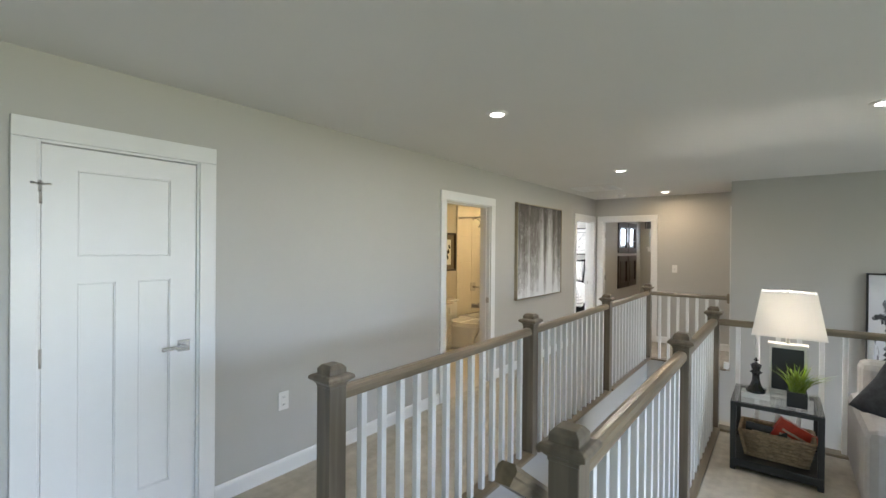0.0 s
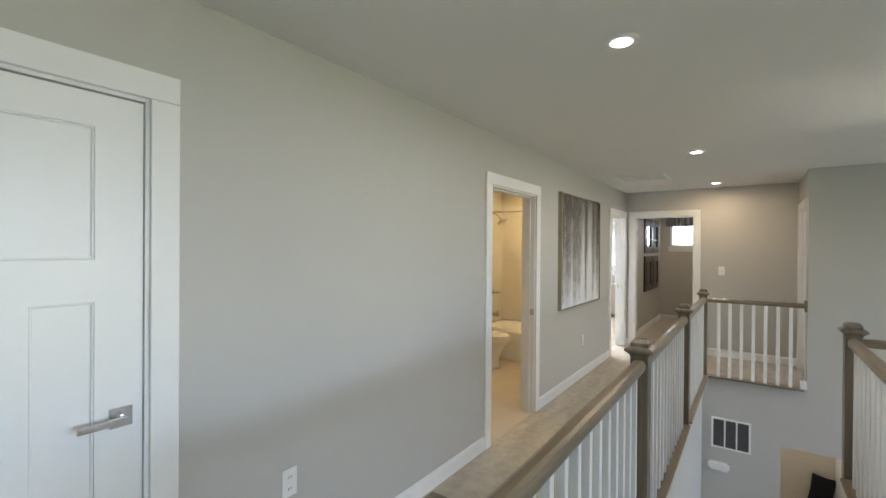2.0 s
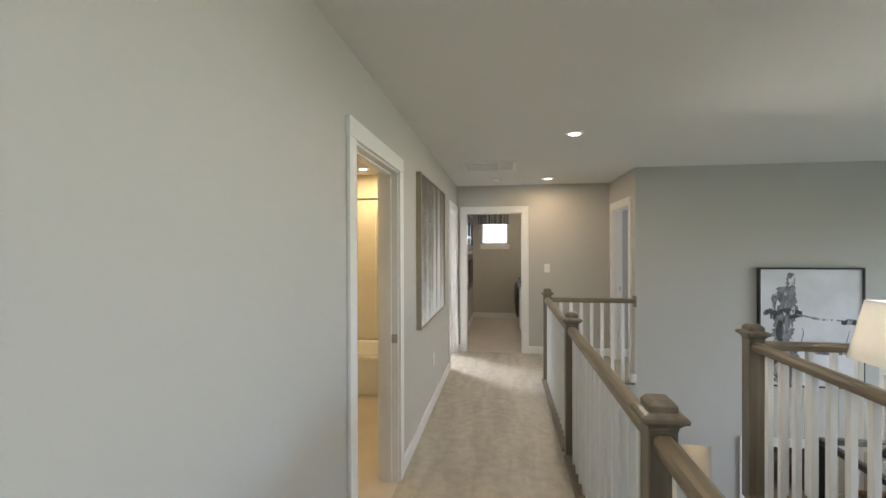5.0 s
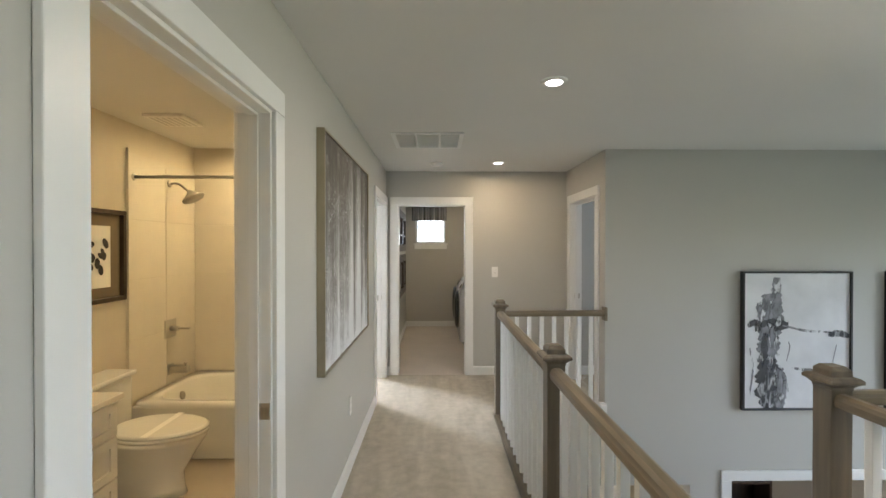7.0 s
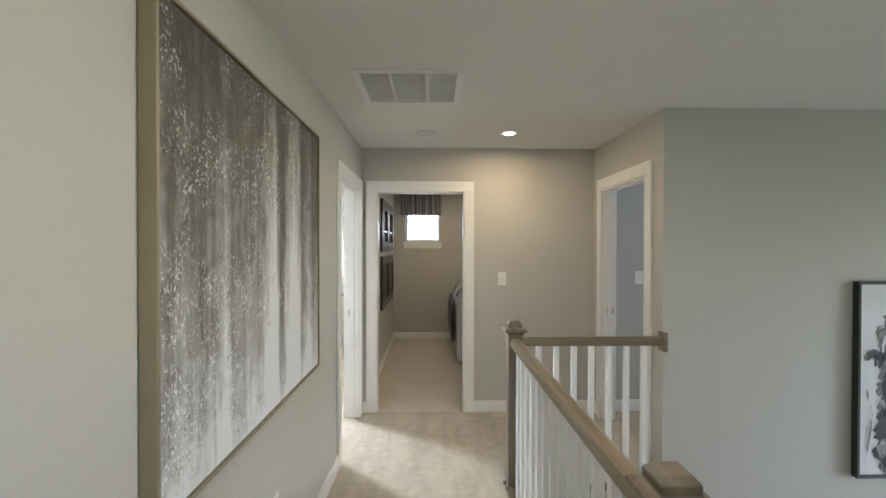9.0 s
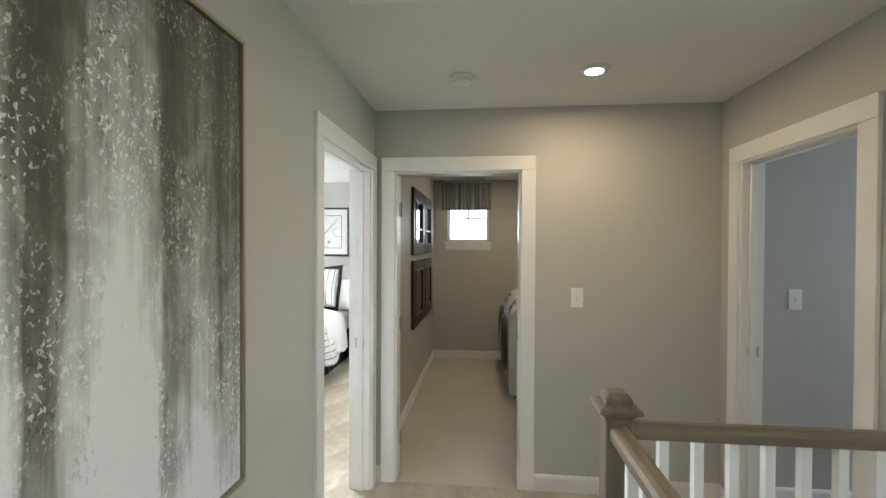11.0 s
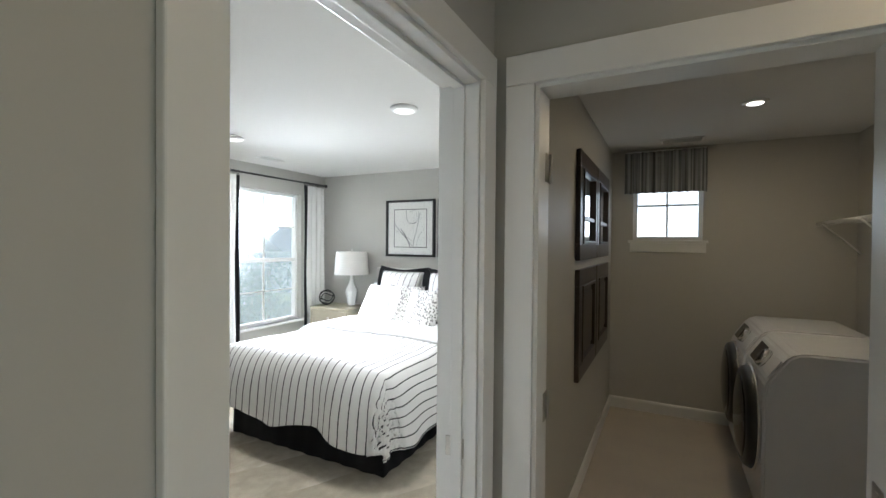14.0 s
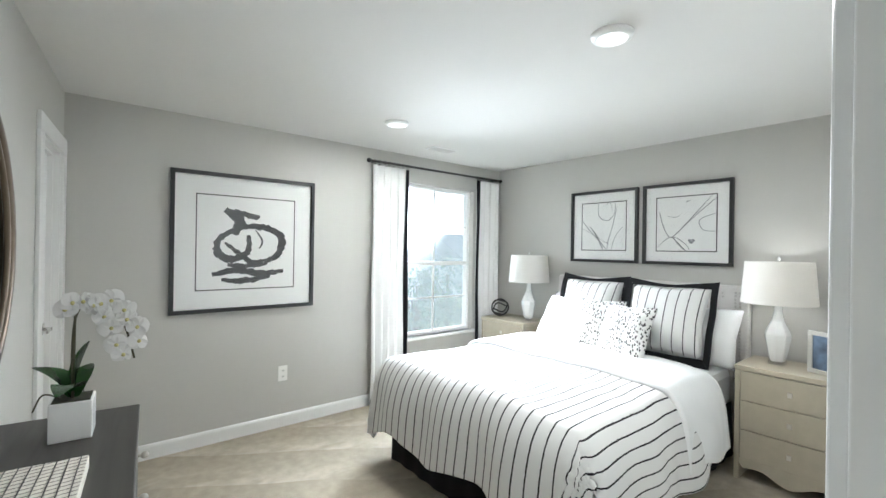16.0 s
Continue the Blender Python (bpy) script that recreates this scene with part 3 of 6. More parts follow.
def framed_art(name, axis, face, out, u0, u1, z0, z1, label, strokes, frame_w=0.03, mat_w=0.13, line=True, ink=None, group=""):
    e = thing(name, (0, 0, 0), label, "framed picture", group)
    part("frame", rect_frame(bmesh.new(), axis, face + out * 0.001, out, u0, u1, z0, z1, frame_w, 0.035), BLACK, e, "black wooden frame")
    f = frame_w
    part("mat_board", panel(axis, face + out * 0.001, out, u0 + f, u1 - f, z0 + f, z1 - f, 0.012), MATW, e, "white mat board")
    sheet = out * 0.0145 + face
    if line:
        m = f + mat_w
        part("mat_line", rect_frame(bmesh.new(), axis, face + out * 0.0132, out, u0 + m, u1 - m, z0 + m, z1 - m, 0.008, 0.001, 0), BLACK, e, "thin black inner border")
        part("print", panel(axis, face + out * 0.0131, out, u0 + m + 0.008, u1 - m - 0.008, z0 + m + 0.008, z1 - m - 0.008, 0.0008), MATW, e, "white paper print")
    for k, (pts, w) in enumerate(strokes):
        bm = bmesh.new()

        def to3(a, b):
            u, z = u0 + (u1 - u0) * a, z0 + (z1 - z0) * b
            return (sheet, u, z) if axis == "x" else (u, sheet, z)
        stroke(bm, to3, pts, w, k)
        part("brush_stroke", bm, ink or INK, e)
    part("glazing", panel(axis, face + out * 0.020, out, u0 + f, u1 - f, z0 + f, z1 - f, 0.002), GLASS, e, "clear picture glass")
    return e


def outlet(name, axis, face, out, u, z, label="white duplex wall outlet", switch=False):
    e = thing(name, (0, 0, 0), label, "switch" if switch else "outlet")
    w, h = 0.038, 0.062
    bm = panel(axis, face + out * 0.0005, out, u - w, u + w, z - h, z + h, 0.006)
    bmesh.ops.bevel(bm, geom=list(bm.edges), offset=0.002, segments=2, affect="EDGES")
    part("cover_plate", bm, PLATE, e)
    if switch:
        part("toggle", panel(axis, face + out * 0.006, out, u - 0.005, u + 0.005, z - 0.004, z + 0.018, 0.012), PLATE, e)
        part("slot", panel(axis, face + out * 0.0062, out, u - 0.007, u + 0.007, z - 0.016, z + 0.016, 0.0008), PLATE_D, e)
    else:
        for dz in (-0.025, 0.025):
            part("socket", panel(axis, face + out * 0.0062, out, u - 0.016, u + 0.016, z + dz - 0.014, z + dz + 0.014, 0.002), PLATE, e)
            for du in (-0.006, 0.006):
                part("slot", panel(axis, face + out * 0.0083, out, u + du - 0.0015, u + du + 0.0015, z + dz - 0.006, z + dz + 0.006, 0.0004), BLACK, e)
    return e


def downlight(x, y, z, watts, colour=SOFT, surface=False, r=0.058):
    e = thing("ceiling_light", (x, y, z), "round white ceiling light, switched on" if not surface else "round white disc ceiling light", "ceiling light", "downlights")
    if surface:
        bm = lathe(bmesh.new(), [(r * 0.8, -0.022), (r * 0.98, -0.018), (r * 1.05, -0.006), (r * 1.05, -0.0005)], n=40)
        part("trim_ring", bm, TRIM, e)
        part("lens", lathe(bmesh.new(), [(r * 0.72, -0.0235), (r * 0.76, -0.0222)], n=40), LED_DIM, e, "glowing white lens")
        low = -0.03
    else:
        part("trim_ring", lathe(bmesh.new(), [(r * 0.8, -0.010), (r * 1.15, -0.008), (r * 1.25, -0.0005)], n=40), TRIM, e)
        part("lens", lathe(bmesh.new(), [(r * 0.74, -0.0125), (r * 0.78, -0.0102)], n=40), LED, e, "glowing lens")
        low = -0.02
    lamp("downlight_lamp", "AREA", pose(x, y, z + low), watts, colour, disk=r * 1.4)
    return e


def cloth_grid(nu, nv, fn, uvfn=None):
    """A smooth sheet from fn(i/nu, j/nv) -> point, with a uv map in metres."""
    bm = bmesh.new()
    uv = bm.loops.layers.uv.new("UVMap")
    v = [[bm.verts.new(fn(i / nu, j / nv)) for j in range(nv + 1)] for i in range(nu + 1)]
    for i in range(nu):
        for j in range(nv):
            ids = ((i, j), (i + 1, j), (i + 1, j + 1), (i, j + 1))
            f = bm.faces.new([v[a][b] for a, b in ids])
            f.smooth = True
            for lp, (a, b) in zip(f.loops, ids):
                lp[uv].uv = uvfn(a / nu, b / nv) if uvfn else (a / nu, b / nv)
    return bm


def pillow(bm, w, h, t, n=18, flange=0.0):
    """A stuffed cushion standing in the xz plane about the origin, with an uneven plump face and pinched corners."""
    uv = bm.loops.layers.uv.new("UVMap")
    rows = {}
    for s in (-1, 1):
        for i in range(n + 1):
            for j in range(n + 1):
                a, b = 2 * i / n - 1, 2 * j / n - 1
                if s > 0 and (i in (0, n) or j in (0, n)):
                    rows[s, i, j] = rows[-1, i, j]
                    continue
                k = (max(0, 1 - abs(a) ** 2.6) * max(0, 1 - abs(b) ** 2.6)) ** 0.55
                pinch = 1 - 0.07 * (1 - abs(a)) * abs(b) - 0.0
                pinz = 1 - 0.07 * (1 - abs(b)) * abs(a)
                wob = 0.012 * noise.noise((a * 2.1, b * 2.1, s * 3.0 + w * 7))
                rows[s, i, j] = bm.verts.new((a * w / 2 * pinz, s * (t / 2 * k) + wob * k, b * h / 2 * pinch))
    for s in (-1, 1):
        for i in range(n):
            for j in range(n):
                ids = ((i, j), (i + 1, j), (i + 1, j + 1), (i, j + 1))
                f = bm.faces.new([rows[s, p, q] for p, q in ids])
                f.smooth = True
                for lp, (p, q) in zip(f.loops, ids):
                    lp[uv].uv = (p / n * w, q / n * h)
    bmesh.ops.recalc_face_normals(bm, faces=bm.faces)
    return bm


def striped(name, base, dark, pitch, width, wobble=0.004, rough=0.85):
    """Woven cloth with thin dark lines along v; uv in metres."""
    m = mat(name, (1, 1, 1), rough=rough, vary=0.02, fine=500, bump=0.12, spec=0.2)
    n, l = m.node_tree.nodes, m.node_tree.links
    uv = n.new("ShaderNodeUVMap")
    sp = n.new("ShaderNodeSeparateXYZ")
    l.new(uv.outputs[0], sp.inputs[0])
    nz = n.new("ShaderNodeTexNoise")
    nz.inputs["Scale"].default_value = 40
    l.new(uv.outputs[0], nz.inputs["Vector"])
    ma = n.new("ShaderNodeMath")
    ma.operation = "MULTIPLY_ADD"
    ma.inputs[1].default_value = wobble
    l.new(nz.outputs["Fac"], ma.inputs[0])
    l.new(sp.outputs["X"], ma.inputs[2])
    pp = n.new("ShaderNodeMath")
    pp.operation = "PINGPONG"
    pp.inputs[1].default_value = pitch / 2
    l.new(ma.outputs[0], pp.inputs[0])
    lt = n.new("ShaderNodeMath")
    lt.operation = "LESS_THAN"
    lt.inputs[1].default_value = width / 2
    l.new(pp.outputs[0], lt.inputs[0])
    mix = n.new("ShaderNodeMix")
    mix.data_type = "RGBA"
    mix.inputs["A"].default_value, mix.inputs["B"].default_value = (*base, 1), (*dark, 1)
    l.new(lt.outputs[0], mix.inputs["Factor"])
    l.new(mix.outputs["Result"], n["Principled BSDF"].inputs["Base Color"])
    return m


INK = mat("black_ink", (0.035, 0.035, 0.037), rough=0.7, vary=0.5, scale=30)
INK_G = mat("grey_ink", (0.25, 0.25, 0.26), rough=0.8, vary=0.4, scale=25)
# darker copy of the white plastic: shade of slots and slats put into its colour
PLATE_D = mat("shaded_plastic", (0.6, 0.59, 0.56), rough=0.4)
BLACKCLOTH = mat("black_cotton", (0.012, 0.012, 0.013), rough=0.9, vary=0.15, fine=600, bump=0.1, spec=0.2)
WHITECLOTH = mat("white_cotton", (0.74, 0.74, 0.73), rough=0.9, vary=0.02, fine=500, bump=0.1, spec=0.2)
STRIPE = striped("white_duvet_with_black_pinstripes", (0.70, 0.69, 0.67), (0.02, 0.02, 0.022), 0.066, 0.008, 0.006)
STRIPE_P = striped("striped_sham_cotton", (0.72, 0.71, 0.69), (0.03, 0.03, 0.032), 0.075, 0.007)

def fabric_shade(name):
    """Thin cloth that lets lamp light through."""
    m = bpy.data.materials.new(name)
    m.use_nodes = True
    n, l = m.node_tree.nodes, m.node_tree.links
    mix, df, tr = n.new("ShaderNodeMixShader"), n.new("ShaderNodeBsdfDiffuse"), n.new("ShaderNodeBsdfTranslucent")
    weave = n.new("ShaderNodeTexNoise")
    weave.inputs["Scale"].default_value = 180
    ramp = n.new("ShaderNodeMapRange")
    ramp.inputs["To Min"].default_value, ramp.inputs["To Max"].default_value = 0.40, 0.48
    l.new(weave.outputs["Fac"], ramp.inputs["Value"])
    l.new(ramp.outputs[0], mix.inputs[0])
    df.inputs["Color"].default_value = (0.84, 0.83, 0.80, 1)
    tr.inputs["Color"].default_value = (0.80, 0.77, 0.72, 1)
    l.new(df.outputs[0], mix.inputs[1])
    l.new(tr.outputs[0], mix.inputs[2])
    l.new(mix.outputs[0], n["Material Output"].inputs["Surface"])
    return m


def dry_brush(name, colour, cover):
    """Thinned paint dragged over canvas: streaky, with the ground showing through."""
    m = mat(name, colour, rough=0.75, vary=0.45, scale=9, fine=80, bump=0.3)
    n, l = m.node_tree.nodes, m.node_tree.links
    mp = n.new("ShaderNodeMapping")
    mp.inputs["Scale"].default_value = (9, 9, 3.2)
    l.new(n["Texture Coordinate"].outputs["Object"], mp.inputs["Vector"])
    t = n.new("ShaderNodeTexNoise")
    t.inputs["Scale"].default_value, t.inputs["Detail"].default_value, t.inputs["Distortion"].default_value = 2.2, 7, 0.8
    l.new(mp.outputs[0], t.inputs["Vector"])
    r = n.new("ShaderNodeMapRange")
    r.inputs["From Min"].default_value, r.inputs["From Max"].default_value = 0.62 - cover * 0.4, 0.80 - cover * 0.4
    l.new(t.outputs["Fac"], r.inputs["Value"])
    l.new(r.outputs[0], n["Principled BSDF"].inputs["Alpha"])
    return m


WASH = dry_brush("grey_wash", (0.22, 0.22, 0.235), 0.62)
WASH_D = dry_brush("charcoal_wash", (0.055, 0.055, 0.06), 0.72)

# ---- hall ----
downlight(-1.40, 2.23, H, 5)
downlight(-1.36, 4.84, H, 7)
downlight(-1.34, 7.12, H, 4.4, (1.0, 0.73, 0.42))
downlight(0.55, 3.39, H, 3)
outlet("wall_outlet", "x", -2.60, 1, 1.44, 0.50)
outlet("wall_outlet", "x", -2.60, 1, 5.50, 0.44)
outlet("light_switch", "y", 7.69, -1, -1.30, 1.235, "white toggle light switch", True)

# abstract forest canvas on the long wall
PAINT = mat("abstract_canvas_paint", (1, 1, 1), rough=0.55, vary=0.05, fine=90, bump=0.6, dist=0.004)
n, l = PAINT.node_tree.nodes, PAINT.node_tree.links
co = n["Texture Coordinate"]


def noise_of(scale3, detail, dist=0.0, s=1.0):
    mp = n.new("ShaderNodeMapping")
    mp.inputs["Scale"].default_value = scale3
    l.new(co.outputs["Object"], mp.inputs["Vector"])
    t = n.new("ShaderNodeTexNoise")
    t.inputs["Scale"].default_value, t.inputs["Detail"].default_value, t.inputs["Distortion"].default_value = s, detail, dist
    l.new(mp.outputs[0], t.inputs["Vector"])
    return t.outputs["Fac"]


def calc(op, a, b, c=None):
    m = n.new("ShaderNodeMath")
    m.operation = op
    for i, v in enumerate((a, b, c)):
        if v is None:
            continue
        if isinstance(v, (int, float)):
            m.inputs[i].default_value = v
        else:
            l.new(v, m.inputs[i])
    return m.outputs[0]


sp = n.new("ShaderNodeSeparateXYZ")
l.new(co.outputs["Object"], sp.inputs[0])
up = calc("MULTIPLY_ADD", sp.outputs["Z"], 1 / 1.225, -0.9 / 1.225)          # 0 at the foot of the canvas, 1 at its head
val = calc("MULTIPLY_ADD", calc("POWER", calc("MAXIMUM", up, 0.0), 0.55), -0.74, 0.80)
streak = noise_of((1, 15, 0.55), 4, 0.15)
val = calc("ADD", val, calc("MULTIPLY_ADD", streak, 0.54, -0.27))
val = calc("ADD", val, calc("MULTIPLY_ADD", noise_of((1, 70, 2.2), 3), 0.30, -0.15))
val = calc("ADD", val, calc("MULTIPLY_ADD", noise_of((1, 16, 9), 4, 0.8), 0.50, -0.25))
ragged = calc("MULTIPLY_ADD", noise_of((1, 30, 3.0), 3), 0.10, sp.outputs["Y"])
for at, wide, gain in ((5.44, 0.085, 0.72), (5.70, 0.12, 0.86), (5.06, 0.05, 0.30), (5.93, 0.08, 0.42)):     # pale falls of paint
    fall = calc("MAXIMUM", calc("MULTIPLY_ADD", calc("ABSOLUTE", calc("SUBTRACT", ragged, at), 0.0), -1 / wide, 1.0), 0.0)
    fade = calc("MAXIMUM", calc("MULTIPLY_ADD", up, -0.72, 1.0), 0.0)
    val = calc("ADD", val, calc("MULTIPLY", calc("MULTIPLY", calc("POWER", fall, 0.6), fade), gain))
clump = calc("MAXIMUM", calc("MULTIPLY_ADD", noise_of((1, 7, 5), 3, 0.6), 3.2, -1.2), 0.0)
bright = calc("GREATER_THAN", noise_of((1, 120, 88), 2, 0.4), 0.60)
val = calc("ADD", val, calc("MULTIPLY", calc("MULTIPLY", bright, clump), 0.55))
dark = calc("LESS_THAN", noise_of((1.3, 95, 52), 2, 0.4), 0.37)
val = calc("SUBTRACT", val, calc("MULTIPLY", calc("MULTIPLY", dark, clump), 0.22))
ramp = n.new("ShaderNodeValToRGB")
cr = ramp.color_ramp
cr.elements[0].position, cr.elements[0].color = 0.0, (0.062, 0.057, 0.050, 1)
cr.elements[1].position, cr.elements[1].color = 0.82, (0.72, 0.73, 0.74, 1)
mid = cr.elements.new(0.22)
mid.color = (0.125, 0.113, 0.098, 1)
mid = cr.elements.new(0.48)
mid.color = (0.34, 0.335, 0.33, 1)
l.new(val, ramp.inputs[0])
l.new(ramp.outputs[0], n["Principled BSDF"].inputs["Base Color"])
CHAMP = mat("champagne_metal_edge", (0.40, 0.35, 0.25), rough=0.35, metal=0.8)
canvas = thing("canvas_painting", (0, 0, 0), "large grey and white abstract canvas with vertical drips", "painting")
part("canvas", boxes(((-2.596, 4.69, 0.90), (-2.566, 6.055, 2.125))), PAINT, canvas, "textured grey and white paint")
part("frame", rect_frame(bmesh.new(), "x", -2.599, 1, 4.675, 6.07, 0.885, 2.14, 0.012, 0.042, 0.001), CHAMP, canvas, "slim champagne metal frame")

# ceiling return grille and smoke alarm
grille = thing("ceiling_return_grille", (0, 0, 0), "white louvred return air grille in the ceiling", "vent")
gx0, gx1, gy0, gy1 = -2.36, -1.78, 5.90, 6.42
bm = bmesh.new()
for a, b in (((gx0, gy0), (gx1, gy0 + 0.035)), ((gx0, gy1 - 0.035), (gx1, gy1)), ((gx0, gy0 + 0.035), (gx0 + 0.035, gy1 - 0.035)), ((gx1 - 0.035, gy0 + 0.035), (gx1, gy1 - 0.035))):
    box(bm, (*a, H - 0.012), (*b, H - 0.0005), 0.002)
part("frame", bm, TRIM, grille)
for k in (1, 2):
    x = gx0 + (gx1 - gx0) * k / 3
    part("divider", boxes(((x - 0.008, gy0 + 0.035, H - 0.012), (x + 0.008, gy1 - 0.035, H - 0.001))), TRIM, grille)
part("backing", boxes(((gx0 + 0.03, gy0 + 0.03, H - 0.002), (gx1 - 0.03, gy1 - 0.03, H - 0.0004))), PLATE, grille)
for k in range(22):
    y = gy0 + 0.045 + k * 0.0198
    part("slat", prism([(-0.001, -0.010), (0.001, -0.010), (0.001, -0.001), (-0.001, -0.001)], (gx0 + 0.035, y, H), (gx1 - 0.035, y, H), (0, 0.5, 0.86)), TRIM, grille)
alarm = thing("smoke_alarm", (-2.0, 7.16, H), "round white ceiling smoke alarm", "smoke alarm")
part("base", lathe(bmesh.new(), [(0.06, -0.02), (0.068, -0.016), (0.07, -0.0005)], n=36), PLATE, alarm)
part("cover", lathe(bmesh.new(), [(0.02, -0.038), (0.045, -0.035), (0.054, -0.021)], n=36), PLATE, alarm)

# ---- loft: side table, lamp, sofa ----
BLK = mat("black_metal", (0.02, 0.022, 0.022), rough=0.4, vary=0.15)
TX, TY = -0.20, 3.475
table = thing("side_table", (TX, TY, 0), "square black side table with a glass top and low shelf", "side table")
for x in (0, 0.475):
    for y in (0, 0.475):
        part("leg", boxes(((x, y, 0), (x + 0.035, y + 0.035, 0.455)), bev=0.003), BLK, table)
part("top_frame", boxes(((0, 0, 0.455), (0.51, 0.035, 0.482)), ((0, 0.475, 0.455), (0.51, 0.51, 0.482)), ((0, 0.035, 0.455), (0.035, 0.475, 0.482)), ((0.475, 0.035, 0.455), (0.51, 0.475, 0.482))), BLK, table)
part("glass_top", boxes(((0.004, 0.004, 0.484), (0.506, 0.506, 0.494)), bev=0.002), GLASS, table, "clear glass top")
part("shelf", boxes(((0.002, -0.005, 0.03), (0.508, 0.505, 0.085)), bev=0.004), BLK, table)
tl = thing("table_lamp", (0.12, 3.77, 0.495), "lit table lamp with a tapered white square shade", "table lamp")
SHADE = fabric_shade("lamp_shade_fabric")
SILVER = mat("champagne_silver", (0.62, 0.60, 0.54), rough=0.35, metal=0.7)
bm = bmesh.new()
rb, rt = (0.210, 0.155), (0.157, 0.110)
for th in (0.0, 0.004):
    ring = [[bm.verts.new((sx * (r[0] - th), sy * (r[1] - th), z)) for sx, sy in ((-1, -1), (1, -1), (1, 1), (-1, 1))] for r, z in ((rb, 0.452), (rt, 0.758))]
    for k in range(4):
        bm.faces.new((ring[0][k], ring[0][(k + 1) % 4], ring[1][(k + 1) % 4], ring[1][k]))
shade = part("shade", bm, SHADE, tl, "white fabric shade")
part("shade_trim", boxes(((-rt[0], -rt[1], 0.756), (rt[0], -rt[1] + 0.004, 0.765)), ((-rt[0], rt[1] - 0.004, 0.756), (rt[0], rt[1], 0.765)),
                         ((-rt[0], -rt[1] + 0.004, 0.756), (-rt[0] + 0.004, rt[1] - 0.004, 0.765)), ((rt[0] - 0.004, -rt[1] + 0.004, 0.756), (rt[0], rt[1] - 0.004, 0.765))), WHITECLOTH, tl)
part("foot", boxes(((-0.12, -0.05, 0), (0.12, 0.05, 0.03)), ((-0.105, -0.04, 0.03), (0.105, 0.04, 0.045)), bev=0.003), SILVER, tl)
part("body", boxes(((-0.095, -0.032, 0.045), (0.095, 0.032, 0.36))), BLK, tl, "black panel body")
part("body_frame", rect_frame(bmesh.new(), "y", -0.036, 1, -0.105, 0.105, 0.045, 0.372, 0.014, 0.072), SILVER, tl)
part("body_cap", boxes(((-0.115, -0.045, 0.372), (0.115, 0.045, 0.392)), bev=0.003), SILVER, tl)
bm = bmesh.new()
tube(bm, [(0, 0, 0.392), (0, 0, 0.47)], 0.012, 12)
tube(bm, [(0, 0, 0.758), (0, 0, 0.782)], 0.006, 10)
part("stem", bm, SILVER, tl)
bm = bmesh.new()
bmesh.ops.create_icosphere(bm, subdivisions=2, radius=0.03, matrix=Matrix.Translation((0, 0, 0.52)))
part("bulb", bm, glow("warm_bulb", (1, 0.8, 0.5), 6), tl)
lamp("table_lamp_light", "POINT", pose(0.12, 3.77, 0.495 + 0.56), 5.0, (1.0, 0.91, 0.76), radius=0.05)

king = thing("chess_king_ornament", (-0.06, 3.65, 0.495), "glossy black chess king ornament on a white block", "ornament")
part("block", boxes(((-0.085, -0.06, 0), (0.085, 0.06, 0.035)), bev=0.003), CERAMIC, king)
bm = lathe(bmesh.new(), [(0.058, 0.036), (0.06, 0.045), (0.052, 0.06), (0.035, 0.085), (0.026, 0.115), (0.022, 0.15), (0.026, 0.17), (0.04, 0.18), (0.028, 0.188), (0.024, 0.195), (0.033, 0.225), (0.034, 0.232), (0.02, 0.242), (0.008, 0.25)], n=28)
box(bm, (-0.004, -0.004, 0.248), (0.004, 0.004, 0.285))
box(bm, (-0.014, -0.004, 0.262), (0.014, 0.004, 0.271))
part("figure", bm, mat("black_gloss_ceramic", (0.01, 0.01, 0.01), rough=0.1, vary=0.0), king, "glossy black ceramic king")

GREEN = mat("grass_green", (0.19, 0.27, 0.03), rough=0.5, vary=0.35, scale=12)
plant = thing("potted_grass", (0.17, 3.60, 0.495), "bright green artificial grass in a black cube pot", "plant")
part("pot", boxes(((-0.055, -0.055, 0), (0.055, 0.055, 0.10)), bev=0.004), BLK, plant, "black cube pot")
rng = random.Random(4)
bm = bmesh.new()
for k in range(90):
    a, lean, ln = rng.uniform(0, math.tau), rng.uniform(0.1, 1.0), rng.uniform(0.12, 0.21)
    d, s = Vector((math.cos(a), math.sin(a), 0)), Vector((-math.sin(a), math.cos(a), 0))
    base = Vector((rng.uniform(-0.04, 0.04), rng.uniform(-0.04, 0.04), 0.095))
    prev = None
    for i in range(6):
        t = i / 5
        p = base + d * (ln * lean * t ** 1.6) + Vector((0, 0, ln * t * (1 - 0.38 * lean * t)))
        w = 0.007 * (1 - t ** 2) + 0.0006
        cur = (bm.verts.new(p - s * w), bm.verts.new(p + s * w))
        if prev:
            bm.faces.new((prev[0], prev[1], cur[1], cur[0]))
        prev = cur
part("blades", bm, GREEN, plant, "bright green grass blades")

WICKER = mat("woven_seagrass", (0.30, 0.22, 0.13), rough=0.8, vary=0.3, scale=40, fine=160, bump=0.6, dist=0.006)
basket = thing("wicker_basket", (0.06, 3.70, 0.086), "woven seagrass basket holding books", "basket")
bm = bmesh.new()
for k in range(8):
    z, g = 0.008 + k * 0.024, 0.012 * k / 7
    w, d = 0.17 + 3 * g, 0.115 + 2 * g
    loop = [(-w, -d, z), (w, -d, z), (w, d, z), (-w, d, z), (-w, -d, z)]
    tube(bm, [p for a, b in zip(loop, loop[1:]) for p in (Vector(a).lerp(Vector(b), 0.03), Vector(a).lerp(Vector(b), 0.97))] + [loop[0]], 0.0135, 8)
part("weave", bm, WICKER, basket)
